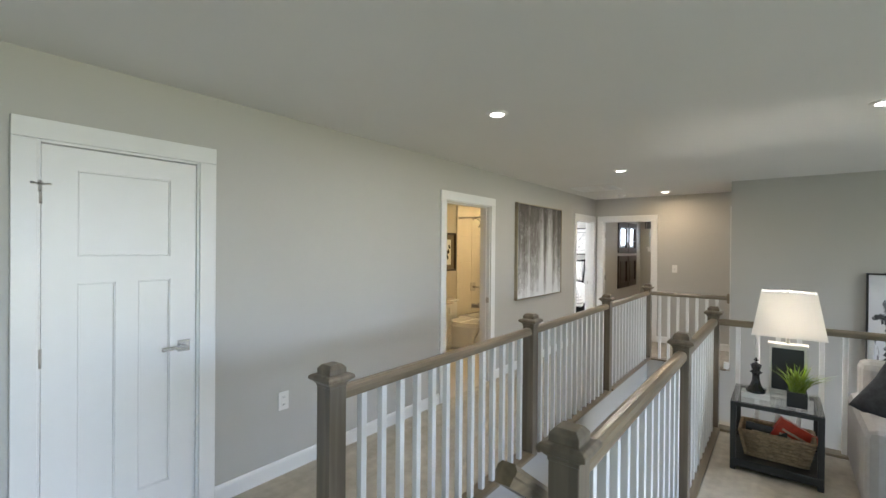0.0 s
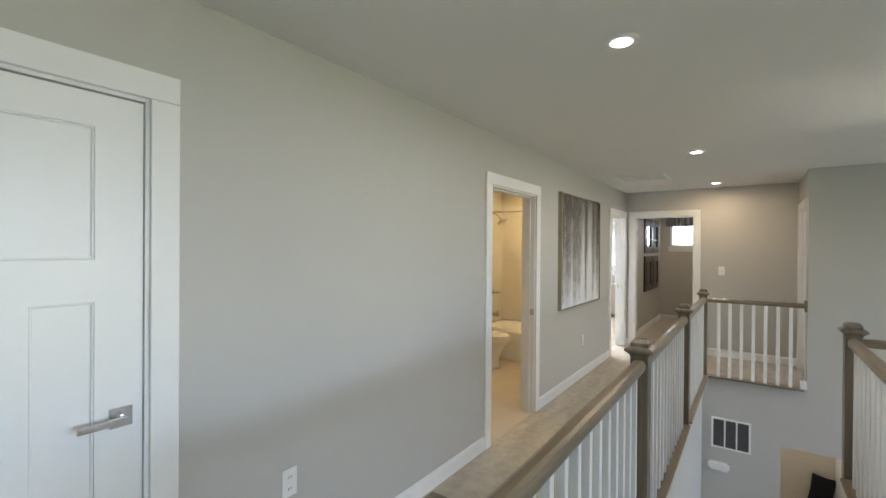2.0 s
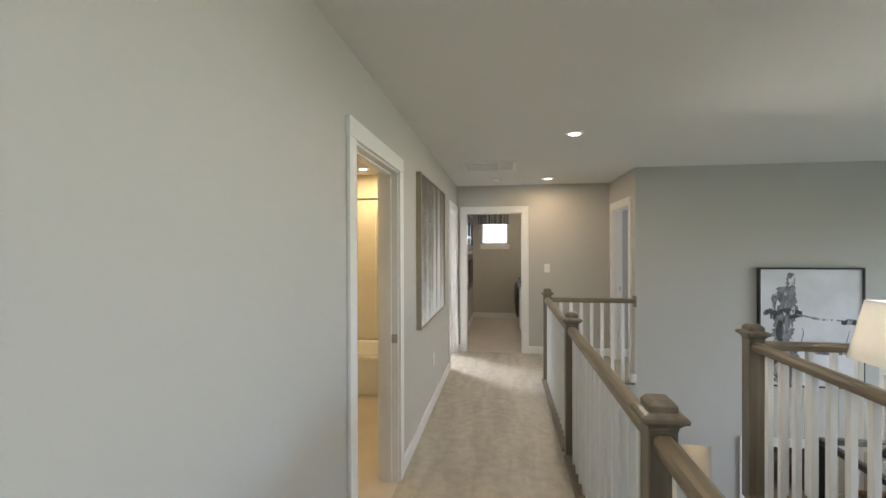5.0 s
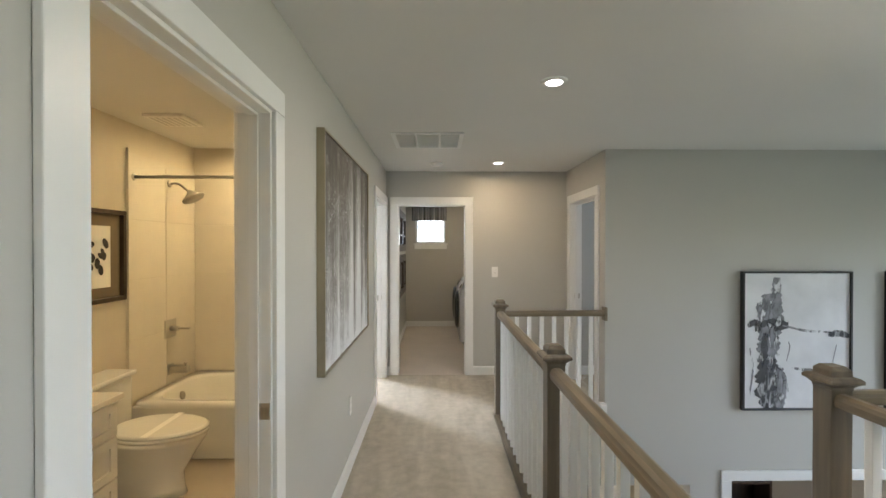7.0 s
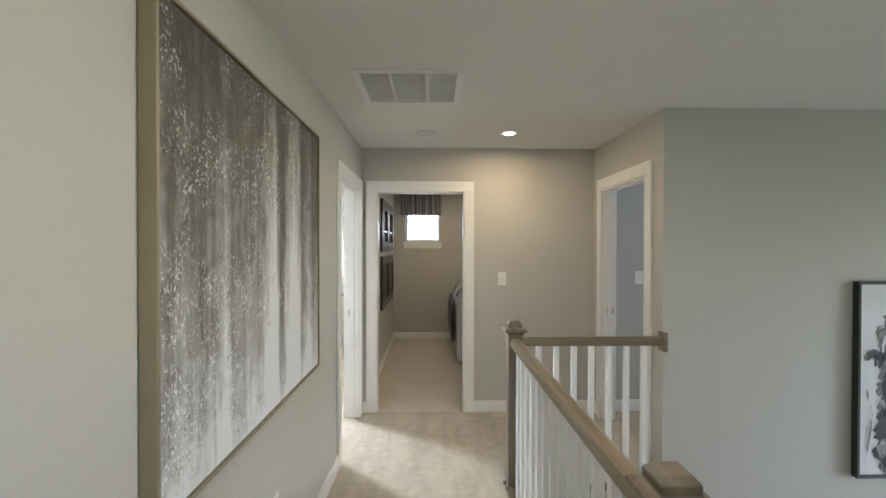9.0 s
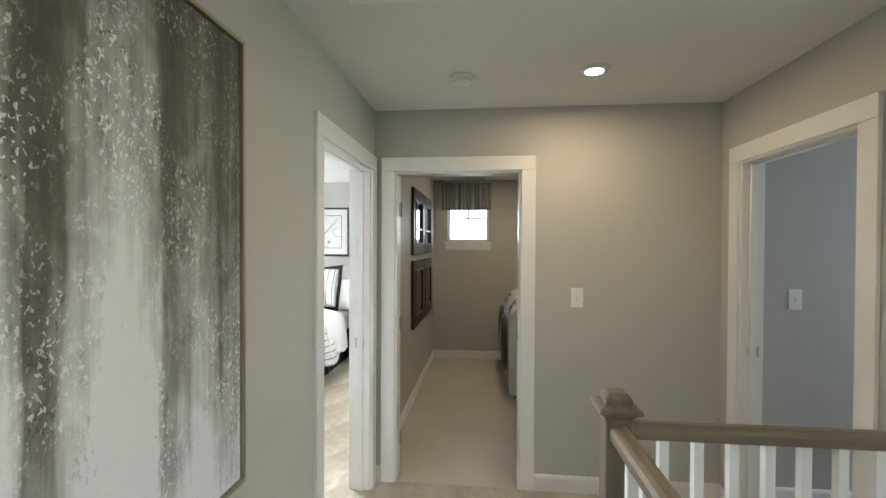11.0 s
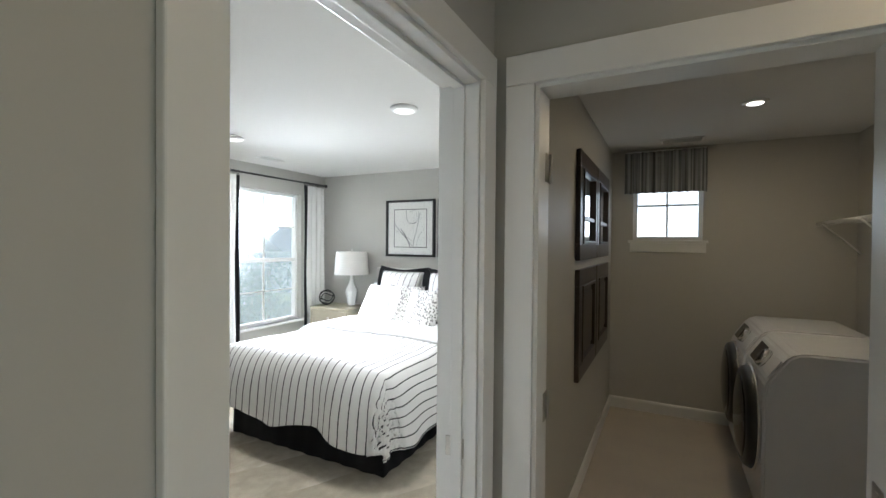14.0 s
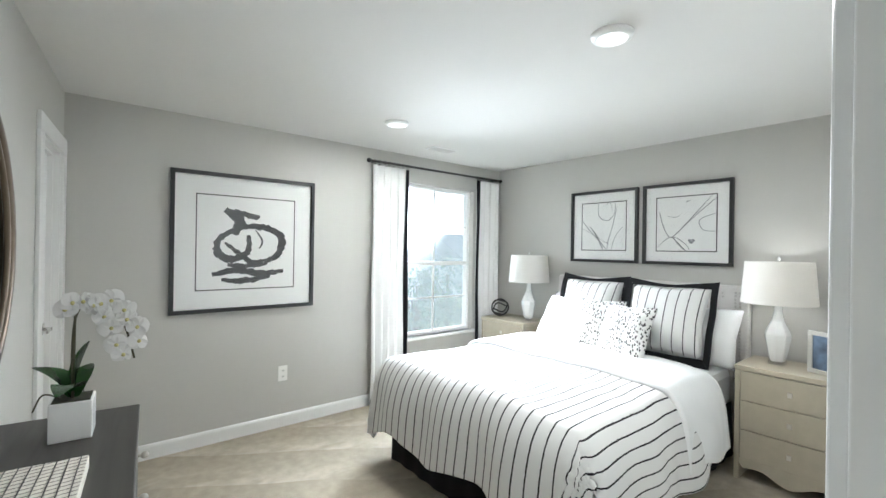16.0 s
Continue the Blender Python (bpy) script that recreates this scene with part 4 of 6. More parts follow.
part("base", boxes(((-0.165, -0.11, 0.0), (0.165, 0.11, 0.012))), WICKER, basket)
RED = mat("red_book_cover", (0.55, 0.06, 0.03), rough=0.4, vary=0.2, scale=25)
DARKB = mat("dark_book_cover", (0.05, 0.045, 0.04), rough=0.5, vary=0.3, scale=30)
CREAM = mat("printed_cream", (0.6, 0.5, 0.36), rough=0.7, vary=0.4, scale=40)
for nm, m4, size, cov, lab in (("book", pose(0.150, 3.70, 0.225, 0, 28, 12), (0.125, 0.02, 0.17), RED, "red hardback book leaning in the basket"),
                               ("book", pose(0.0, 3.66, 0.215, -14, 4, 4), (0.12, 0.012, 0.13), DARKB, "dark magazine standing in the basket"),
                               ("book", pose(0.03, 3.74, 0.20, -60, 3, 0), (0.13, 0.02, 0.10), CREAM, "cream patterned book in the basket")):
    b = tagged(new(nm), lab, "book", "books in the basket")
    b.matrix_world = m4
    sx, sy, sz = size
    part("cover", boxes(((-sx, -sy, -sz * 0.6), (sx, -sy + 0.003, sz * 0.6)), ((-sx, sy - 0.003, -sz * 0.6), (sx, sy, sz * 0.6)), ((-sx, -sy, -sz * 0.6), (-sx + 0.003, sy, sz * 0.6))), cov, b)
    part("pages", boxes(((-sx + 0.004, -sy + 0.004, -sz * 0.58), (sx - 0.006, sy - 0.004, sz * 0.58))), MATW, b)
    for k in range(3):
        part("title_bar", boxes(((-sx * 0.7, -sy - 0.001, sz * (0.15 - 0.2 * k)), (sx * (0.6 - 0.2 * k), -sy, sz * (0.24 - 0.2 * k)))), CREAM, b)

SOFA = mat("light_grey_linen", (0.36, 0.345, 0.325), rough=0.9, vary=0.05, scale=18, fine=420, bump=0.3, spec=0.2)
sofa = thing("sofa", (0.46, 3.12, 0), "light grey upholstered sofa", "sofa")
part("arm", boxes(((0, 0, 0.06), (0.20, 0.92, 0.56)), bev=0.05), SOFA, sofa)
part("arm", boxes(((1.85, 0, 0.06), (2.05, 0.92, 0.56)), bev=0.05), SOFA, sofa)
part("base", boxes(((0.19, 0.04, 0.06), (1.86, 0.90, 0.30)), bev=0.02), SOFA, sofa)
part("back", boxes(((0.05, 0.74, 0.25), (2.0, 0.95, 0.80)), bev=0.05), SOFA, sofa)
for k in range(2):
    part("seat_cushion", boxes(((0.205 + k * 0.82, 0.02, 0.30), (1.02 + k * 0.82, 0.74, 0.44)), bev=0.04), SOFA, sofa)
    part("back_cushion", boxes(((0.205 + k * 0.82, 0.56, 0.44), (1.02 + k * 0.82, 0.76, 0.76)), bev=0.05), SOFA, sofa)
for x in (0.05, 1.96):
    for y in (0.06, 0.86):
        part("foot", boxes(((x, y, 0), (x + 0.04, y + 0.04, 0.062))), BLK, sofa)
CHAR = mat("charcoal_wool", (0.045, 0.047, 0.052), rough=0.95, vary=0.25, scale=30, fine=400, bump=0.4, spec=0.1)
cush = tagged(part("throw_pillow", pillow(bmesh.new(), 0.46, 0.46, 0.17), CHAR), "charcoal grey throw pillow leaning on the sofa arm", "pillow")
cush.matrix_world = pose(0.72, 3.50, 0.69, -26, 20, -32)

# paintings on the tall wall
PAINT2 = mat("abstract_white_paint", (0.72, 0.72, 0.735), rough=0.7, vary=0.10, scale=3.5, fine=60, bump=0.3)
for k, x0 in enumerate((0.82, 2.18)):
    e = thing("framed_painting", (0, 0, 0), "black-framed black and white abstract painting", "painting", "paintings on the tall wall")
    x1, z0, z1 = x0 + 1.025, 0.03, 1.312
    part("frame", rect_frame(bmesh.new(), "y", 6.477, -1, x0, x1, z0, z1, 0.018, 0.045), BLACK, e, "slim black frame")
    part("canvas", panel("y", 6.477, -1, x0 + 0.018, x1 - 0.018, z0 + 0.018, z1 - 0.018, 0.028), PAINT2, e, "white painted canvas")

    def place(a, b):
        return (x0 + 0.02 + 0.98 * a, 6.4478 - 0.0004 * place.k, z0 + 0.02 + 1.23 * b)
    rng = random.Random(k + 3)
    for i, (pts, w, ink) in enumerate([
        ([(0.31, 0.98), (0.30, 0.80), (0.28, 0.66)], 0.10, WASH), ([(0.17, 0.80), (0.20, 0.66), (0.24, 0.52)], 0.17, WASH), ([(0.24, 0.86), (0.25, 0.70), (0.26, 0.50)], 0.22, WASH),
        ([(0.10, 0.60), (0.24, 0.62), (0.42, 0.62)], 0.09, WASH_D), ([(0.24, 0.62), (0.23, 0.44), (0.22, 0.28)], 0.20, WASH), ([(0.20, 0.56), (0.19, 0.42), (0.20, 0.28)], 0.07, WASH_D),
        ([(0.22, 0.36), (0.25, 0.16), (0.26, -0.01)], 0.27, WASH_D), ([(0.33, 0.30), (0.35, 0.14), (0.33, 0.0)], 0.12, WASH), ([(0.36, 0.62), (0.6, 0.58), (0.82, 0.57)], 0.02, WASH),
        ([(0.8, 0.55), (0.9, 0.56), (1.0, 0.54)], 0.05, WASH_D), ([(0.4, 0.35), (0.43, 0.45), (0.42, 0.5)], 0.012, WASH), ([(0.84, 0.34), (0.88, 0.48)], 0.01, WASH),
        ([(0.03, 0.62), (0.1, 0.64), (0.2, 0.62)], 0.05, WASH_D), ([(0.45, 0.3), (0.7, 0.28), (0.95, 0.3)], 0.025, WASH), ([(0.05, 0.1), (0.08, 0.3), (0.05, 0.45)], 0.02, WASH)]):
        place.k = i
        bm = bmesh.new()
        q = [(a if k == 0 else 1 - a * 0.9, b) for a, b in pts]
        stroke(bm, place, q, w, i + 20, 0.22)
        part("brush_stroke", bm, ink, e)

# ---- bedroom ----
downlight(-3.65, 8.80, H, 16, (1, 0.95, 0.88), surface=True, r=0.085)
downlight(-5.40, 8.84, H, 16, (1, 0.95, 0.88), surface=True, r=0.085)
outlet("wall_outlet", "x", BX0, 1, 8.32, 0.44)
vent = thing("ceiling_vent", (0, 0, 0), "white slotted supply vent in the bedroom ceiling", "vent")
part("frame", boxes(((-5.92, 9.50, H - 0.008), (-5.78, 9.79, H - 0.0005)), bev=0.002), TRIM, vent)
# slats in the darker copy, so the vent's shade is in their colour
for k in range(5):
    part("slat", boxes(((-5.90 + k * 0.024, 9.52, H - 0.013), (-5.888 + k * 0.024, 9.77, H - 0.008))), PLATE_D, vent)

# window: double hung, with muntins
def window(name, axis, face, depth_out, u0, u1, z0, z1, label, meet=None, cols=2, rows=(1, 1)):
    """Frame, sashes, muntins and panes set into an opening; the glass stands depth_out beyond the inner face."""
    e = thing(name, (0, 0, 0), label, "window")
    e["kind"] = "structure"
    g = face + depth_out
    s = 1 if depth_out > 0 else -1

    def bar(nm, a0, a1, b0, b1, c0, c1, m=TRIM):
        lo, hi = sorted((g + s * c0, g + s * c1))
        bm = boxes(((lo, a0, b0), (hi, a1, b1)) if axis == "x" else ((a0, lo, b0), (a1, hi, b1)), bev=0.002 if m is TRIM else 0)
        return part(nm, bm, m, e)
    fw = 0.035
    bar("window_frame", u0, u0 + fw, z0, z1, -0.03, 0.04)
    bar("window_frame", u1 - fw, u1, z0, z1, -0.03, 0.04)
    bar("window_frame", u0 + fw, u1 - fw, z1 - fw, z1, -0.03, 0.04)
    bar("window_frame", u0 + fw, u1 - fw, z0, z0 + fw, -0.03, 0.04)
    if meet:
        bar("meeting_rail", u0 + fw, u1 - fw, meet - 0.022, meet + 0.022, -0.025, 0.02)
    spans = [(z0 + fw, meet - 0.022), (meet + 0.022, z1 - fw)] if meet else [(z0 + fw, z1 - fw)]
    for (b0, b1), r in zip(spans, rows):
        for k in range(1, cols):
            u = u0 + fw + (u1 - u0 - 2 * fw) * k / cols
            bar("muntin", u - 0.009, u + 0.009, b0, b1, -0.008, 0.012)
        for k in range(1, r):
            z = b0 + (b1 - b0) * k / r
            bar("muntin", u0 + fw, u1 - fw, z - 0.009, z + 0.009, -0.0075, 0.0115)
        p = bar("pane", u0 + fw, u1 - fw, b0, b1, 0.001, 0.005, GLASS)
        p.visible_shadow = False
    return e


def haze(name):
    """Thin sheet standing in for window glare: mostly see-through, whitened by the light behind it."""
    m = bpy.data.materials.new(name)
    m.use_nodes = True
    n, l = m.node_tree.nodes, m.node_tree.links
    mix, tp, tr = n.new("ShaderNodeMixShader"), n.new("ShaderNodeBsdfTransparent"), n.new("ShaderNodeBsdfTranslucent")
    mix.inputs[0].default_value = 0.18
    tr.inputs["Color"].default_value = (0.80, 0.86, 0.86, 1)
    l.new(tp.outputs[0], mix.inputs[1])
    l.new(tr.outputs[0], mix.inputs[2])
    l.new(mix.outputs[0], n["Material Output"].inputs["Surface"])
    return m


w1 = window("window_1", "x", BX0, -0.09, 9.47, 10.47, 0.58, 2.16, "white double-hung bedroom window in bright daylight", 1.335, 2, (2, 2))
part("window_sill", boxes(((BX0 - 0.06, 9.40, 0.555), (BX0 + 0.045, 10.54, 0.58)), bev=0.004), TRIM, w1)
# veil added outside the sashes to wash the view out like glare
scr = part("glare_veil", boxes(((BX0 - 0.125, 9.50, 0.61), (BX0 - 0.124, 10.44, 2.13))), haze("window_glare"), w1, "thin white veil standing in for window glare")
scr.visible_shadow = False
w2 = window("window_2", "y", LY1, 0.08, -2.40, -1.83, 1.60, 2.25, "small white laundry window with four panes", None, 2, (2,))
# the same added glare veil, whitening the laundry panes
scr = part("glare_veil", boxes(((-2.38, LY1 + 0.122, 1.62), (-1.85, LY1 + 0.123, 2.23))), haze("laundry_window_glare"), w2, "thin white veil standing in for window glare")
scr.visible_shadow = False
part("window_sill", boxes(((-2.44, LY1 - 0.035, 1.575), (-1.79, LY1 + 0.06, 1.60)), bev=0.003), TRIM, w2)
part("apron", boxes(((-2.425, LY1 - 0.018, 1.49), (-1.805, LY1 - 0.0005, 1.575)), bev=0.003), TRIM, w2)

# curtains
SHEER = mat("white_linen_curtain", (0.88, 0.88, 0.86), rough=0.9, vary=0.02, fine=500, bump=0.1, spec=0.1)


def curtain(y0, y1, black_at):
    e = thing("curtain", (0, 0, 0), "white floor-length curtain with a black edge band", "curtain", "bedroom curtains")
    waves = max(3, int((y1 - y0) / 0.075))

    def fn(a, b, off=0.0):
        amp = 0.028 + 0.012 * math.sin(7 * a)
        x = BX0 + 0.085 + off + amp * math.sin(a * waves * math.tau + 0.5 * math.sin(3 * b)) * (0.75 + 0.25 * b)
        return (x, y0 + (y1 - y0) * a + 0.006 * math.sin(9 * b + 8 * a), 2.27 - 2.255 * b)
    ob = part("panel", cloth_grid(70, 24, fn), SHEER, e, "white linen panel")
    so = ob.modifiers.new("thickness", "SOLIDIFY")
    so.thickness = 0.003
    w = 0.035 / (y1 - y0)
    lo, hi = (0.0, w) if black_at < 0 else (1 - w, 1.0)
    bm = cloth_grid(6, 24, lambda a, b: fn(lo + (hi - lo) * a, b, 0.0045))
    ob = part("edge_band", bm, BLACKCLOTH, e, "black edge band")
    so = ob.modifiers.new("thickness", "SOLIDIFY")
    so.thickness = 0.004
    return e


curtain(9.10, 9.50, 1)
curtain(10.43, 10.79, -1)
rod = thing("curtain_rod", (0, 0, 0), "black metal curtain rod with rings and end knobs", "curtain rod")
bm = bmesh.new()
tube(bm, [(BX0 + 0.085, 9.06, 2.305), (BX0 + 0.085, 10.82, 2.305)], 0.011, 12)
part("pole", bm, BLACK, rod)
for y in (9.055, 10.825):
    bm = bmesh.new()
    bmesh.ops.create_uvsphere(bm, u_segments=16, v_segments=10, radius=0.022, matrix=Matrix.Translation((BX0 + 0.085, y, 2.305)))
    part("finial", bm, BLACK, rod)
for y in (9.13, 10.75):
    bm = bmesh.new()
    tube(bm, [(BX0 + 0.001, y, 2.305), (BX0 + 0.085, y, 2.305)], 0.008, 8)
    part("bracket", bm, BLACK, rod)
for y in [9.12 + 0.053 * k for k in range(8)] + [10.46 + 0.050 * k for k in range(7)]:
    bm = bmesh.new()
    tube(bm, [(BX0 + 0.085 + 0.021 * math.cos(k * math.tau / 14), y, 2.299 + 0.021 * math.sin(k * math.tau / 14)) for k in range(15)], 0.0028, 6)
    part("ring", bm, BLACK, rod)

# pictures
framed_art("framed_picture", "x", BX0, 1, 7.50, 8.56, 0.99, 2.04, "black-framed print of a bold black brush knot on white",
           [([(0.34, 0.74), (0.44, 0.66), (0.40, 0.56)], 0.07), ([(0.42, 0.62), (0.62, 0.62), (0.74, 0.55), (0.72, 0.42), (0.62, 0.36)], 0.055),
            ([(0.40, 0.60), (0.30, 0.52), (0.30, 0.42), (0.40, 0.38), (0.50, 0.44), (0.50, 0.56)], 0.05), ([(0.40, 0.74), (0.52, 0.70), (0.58, 0.70)], 0.04),
            ([(0.34, 0.50), (0.44, 0.42), (0.52, 0.36), (0.62, 0.37)], 0.035), ([(0.36, 0.34), (0.50, 0.33), (0.64, 0.35)], 0.035),
            ([(0.26, 0.27), (0.42, 0.30), (0.60, 0.27), (0.76, 0.29)], 0.05), ([(0.32, 0.23), (0.48, 0.22), (0.66, 0.25)], 0.045), ([(0.55, 0.60), (0.60, 0.52), (0.58, 0.46)], 0.015)], frame_w=0.028, mat_w=0.135)
framed_art("framed_picture", "y", BY1, -1, -5.235, -4.545, 1.39, 2.08, "black-framed grey line drawing above the bed",
           [([(0.42, 0.82), (0.44, 0.64), (0.56, 0.58), (0.66, 0.66), (0.68, 0.80)], 0.010), ([(0.16, 0.60), (0.30, 0.44), (0.44, 0.30), (0.56, 0.17)], 0.014), ([(0.70, 0.76), (0.64, 0.5), (0.58, 0.3), (0.56, 0.17)], 0.010),
            ([(0.30, 0.50), (0.42, 0.34), (0.50, 0.17)], 0.022), ([(0.16, 0.48), (0.4, 0.36), (0.6, 0.24)], 0.006), ([(0.78, 0.48), (0.68, 0.36), (0.62, 0.17)], 0.007), ([(0.5, 0.78), (0.6, 0.82), (0.64, 0.7)], 0.006)],
           frame_w=0.026, mat_w=0.085, ink=INK_G, group="pictures above the bed")
framed_art("framed_picture", "y", BY1, -1, -4.50, -3.80, 1.39, 2.08, "black-framed grey line drawing with a dark blot above the bed",
           [([(0.80, 0.84), (0.58, 0.58), (0.40, 0.38), (0.32, 0.34), (0.24, 0.5), (0.2, 0.66)], 0.012), ([(0.84, 0.80), (0.62, 0.60), (0.42, 0.40)], 0.010), ([(0.86, 0.40), (0.70, 0.42), (0.66, 0.54), (0.84, 0.62)], 0.008),
            ([(0.16, 0.2), (0.34, 0.34), (0.5, 0.26), (0.56, 0.16)], 0.008), ([(0.54, 0.31), (0.57, 0.28), (0.60, 0.31)], 0.04), ([(0.30, 0.60), (0.38, 0.58), (0.44, 0.60)], 0.006), ([(0.5, 0.76), (0.56, 0.78)], 0.008),
            ([(0.36, 0.34), (0.44, 0.24), (0.52, 0.16)], 0.02)],
           frame_w=0.026, mat_w=0.085, ink=INK_G, group="pictures above the bed")

# bed
BCX, FOOT, HEAD = -4.50, 8.74, 10.80
bed = thing("bed", (BCX, FOOT, 0), "queen bed with a pale upholstered headboard and black skirt", "bed")
HBF = mat("pale_linen_upholstery", (0.60, 0.58, 0.55), rough=0.9, vary=0.04, fine=450, bump=0.3, spec=0.2)


def skirt(a, b):
    # walk round three sides of the base
    L = HEAD - FOOT - 0.05
    total = L * 2 + 1.5
    s = a * total
    pleat = 0.006 * math.sin(s * 38) + 0.010 * noise.noise((s * 3, 0, 1)) * b
    flare = 0.012 * b
    if s < L:
        return (-0.74 - pleat - flare, L - s, 0.40 - 0.392 * b)
    if s < L + 1.48:
        return (-0.74 + (s - L), 0.0 - pleat - flare, 0.40 - 0.392 * b)
    return (0.74 + pleat + flare, s - L - 1.5, 0.40 - 0.392 * b)


part("bed_skirt", cloth_grid(240, 6, skirt), BLACKCLOTH, bed, "black pleated bed skirt")
part("base", boxes(((-0.72, 0.02, 0.06), (0.72, HEAD - FOOT - 0.06, 0.38))), BLACKCLOTH, bed)
part("mattress", boxes(((-0.755, 0.0, 0.38), (0.755, HEAD - FOOT - 0.07, 0.665)), bev=0.06), WHITECLOTH, bed, "white mattress with a fitted sheet")
hb = part("headboard", boxes(((-0.83, HEAD - FOOT, 0.0), (0.83, HEAD - FOOT + 0.085, 1.25)), bev=0.018), HBF, bed, "pale upholstered headboard")
STUD = mesh_of("nailhead", lathe(bmesh.new(), [(0.009, 0.0), (0.008, 0.004), (0.003, 0.007)], n=8), NICKEL)
for k in range(64):
    for row in (0.055, 0.085):
        if k < 26:
            p = (-0.83 + row, 0.55 + k * 0.026)
        elif k < 52:
            p = (0.83 - row, 0.55 + (k - 26) * 0.026)
        else:
            p = (-0.66 + (k - 52) * 0.12, 1.25 - row)
        o = new("nailhead", STUD)
        o.parent = hb
        o.matrix_local = pose(p[0], HEAD - FOOT - 0.001, p[1], 90, 0, 0)


def drape(half, y_top, y_end, top, drop, z_lift, seed):
    """A quilt over the mattress: flat on top, falling with folds over both sides and the foot."""
    wide, y_foot = half + drop, FOOT - 0.02
    length = (y_top - y_foot) + (drop if y_end is None else 0)

    def fn(a, b):
        u = -wide + 2 * wide * a
        v = length * b if y_end is None else (y_top - y_end) * b
        du = max(abs(u) - half, 0)
        dv = max(v - (y_top - y_foot), 0)
        s = 1 if u > 0 else -1
        D = (du ** 5 + dv ** 5) ** 0.2
        x = s * min(abs(u), half)
        y = y_top - min(v, y_top - y_foot)
        r = 0.11
        bend = r * (1 - math.exp(-D / r)) if D > 0 else 0
        wx = (du / (du + dv)) if du + dv > 0 else 0
        wy = 1 - wx if du + dv > 0 else 0
        along = wx * y + wy * x
        fold = (0.020 * math.sin(along * 13 + seed) + 0.016 * noise.noise((along * 7, D * 2.5, seed))) * min(D / 0.35, 1)
        x += s * (bend + fold * 0.9 + 0.07 * D) * wx
        y -= (bend + fold * 0.9 + 0.07 * D) * wy
        puff = 0.020 * noise.noise((u * 2.2, y * 2.2, 1.3)) + 0.010 * noise.noise((u * 6, y * 5, 5.3))
        crown = 0.035 * max(0.0, 1 - (u / half) ** 4) if abs(u) < half else 0
        drop_z = max(0.0, D - r * 0.45 * (1 - math.exp(-D / r)))
        hem = 0.03 * math.sin((x - y) * 9 + seed) * min(D / 0.45, 1) ** 3
        return (BCX + x, y, top + z_lift + puff + crown - drop_z + hem)

    def uvf(a, b):
        return (-wide + 2 * wide * a, (length if y_end is None else (y_top - y_end)) * b)
    return cloth_grid(150, 110 if y_end is None else 26, fn, uvf)


duvet = tagged(part("duvet", drape(0.76, 9.98, None, 0.685, 0.50, 0.0, 1.3), STRIPE), "white duvet with thin black stripes spread over the bed", "duvet")
so = duvet.modifiers.new("thickness", "SOLIDIFY")
so.thickness = 0.02
sheet = tagged(part("folded_sheet", drape(0.775, 10.16, 9.54, 0.69, 0.46, 0.02, 5.1), WHITECLOTH), "white sheet folded back over the duvet", "sheet")
so = sheet.modifiers.new("thickness", "SOLIDIFY")
so.thickness, so.offset = 0.034, 0.0

DAL = mat("spotted_faux_fur", (1, 1, 1), rough=0.95, vary=0.05, fine=300, bump=0.5, dist=0.004, spec=0.1)
nn, ll = DAL.node_tree.nodes, DAL.node_tree.links
uvn, vor, mpp = nn.new("ShaderNodeUVMap"), nn.new("ShaderNodeTexVoronoi"), nn.new("ShaderNodeMapping")
mpp.inputs["Scale"].default_value = (74, 40, 1)
ll.new(uvn.outputs[0], mpp.inputs["Vector"])
ll.new(mpp.outputs[0], vor.inputs["Vector"])
vor.inputs["Scale"].default_value = 1.0
rp = nn.new("ShaderNodeValToRGB")
rp.color_ramp.elements[0].position, rp.color_ramp.elements[0].color = 0.33, (0.05, 0.045, 0.045, 1)
rp.color_ramp.elements[1].position, rp.color_ramp.elements[1].color = 0.42, (0.76, 0.75, 0.72, 1)
ll.new(vor.outputs["Distance"], rp.inputs[0])
ll.new(rp.outputs[0], nn["Principled BSDF"].inputs["Base Color"])


def sham(x, y, z, turn, lean):
    e = tagged(new("sham_pillow"), "white striped pillow sham with a black border", "pillow", "striped shams on the bed")
    e.matrix_world = pose(x, y, z, lean, 0, turn)
    part("cushion", pillow(bmesh.new(), 0.56, 0.52, 0.17), STRIPE_P, e)
    bm = bmesh.new()
    o, i = (0.330, 0.322), (0.288, 0.262)
    N = 14

    def side(p0, p1, q0, q1, ph):
        for k in range(N):
            quad = []
            for t, (r0, r1) in ((k / N, (p0, p1)), ((k + 1) / N, (p0, p1)), ((k + 1) / N, (q0, q1)), (k / N, (q0, q1))):
                x_, z_ = r0[0] + (r1[0] - r0[0]) * t, r0[1] + (r1[1] - r0[1]) * t
                sag = -0.04 * math.sin(math.pi * t) if (r0 is p0 and abs(p0[1] - p1[1]) < 1e-6 and p0[1] > 0) else 0
                quad.append(bm.verts.new((x_, 0.008 * math.sin(t * 11 + ph), z_ + sag)))
            bm.faces.new(quad)
    c = [(-1, -1), (1, -1), (1, 1), (-1, 1)]
    for k in range(4):
        a, b = c[k], c[(k + 1) % 4]
        side((a[0] * o[0], a[1] * o[1]), (b[0] * o[0], b[1] * o[1]), (a[0] * i[0], a[1] * i[1]), (b[0] * i[0], b[1] * i[1]), k)
    bmesh.ops.remove_doubles(bm, verts=bm.verts, dist=0.0008)
    ob = part("border", bm, BLACKCLOTH, e, "black flanged border")
    so = ob.modifiers.new("thickness", "SOLIDIFY")
    so.thickness = 0.012
    return e


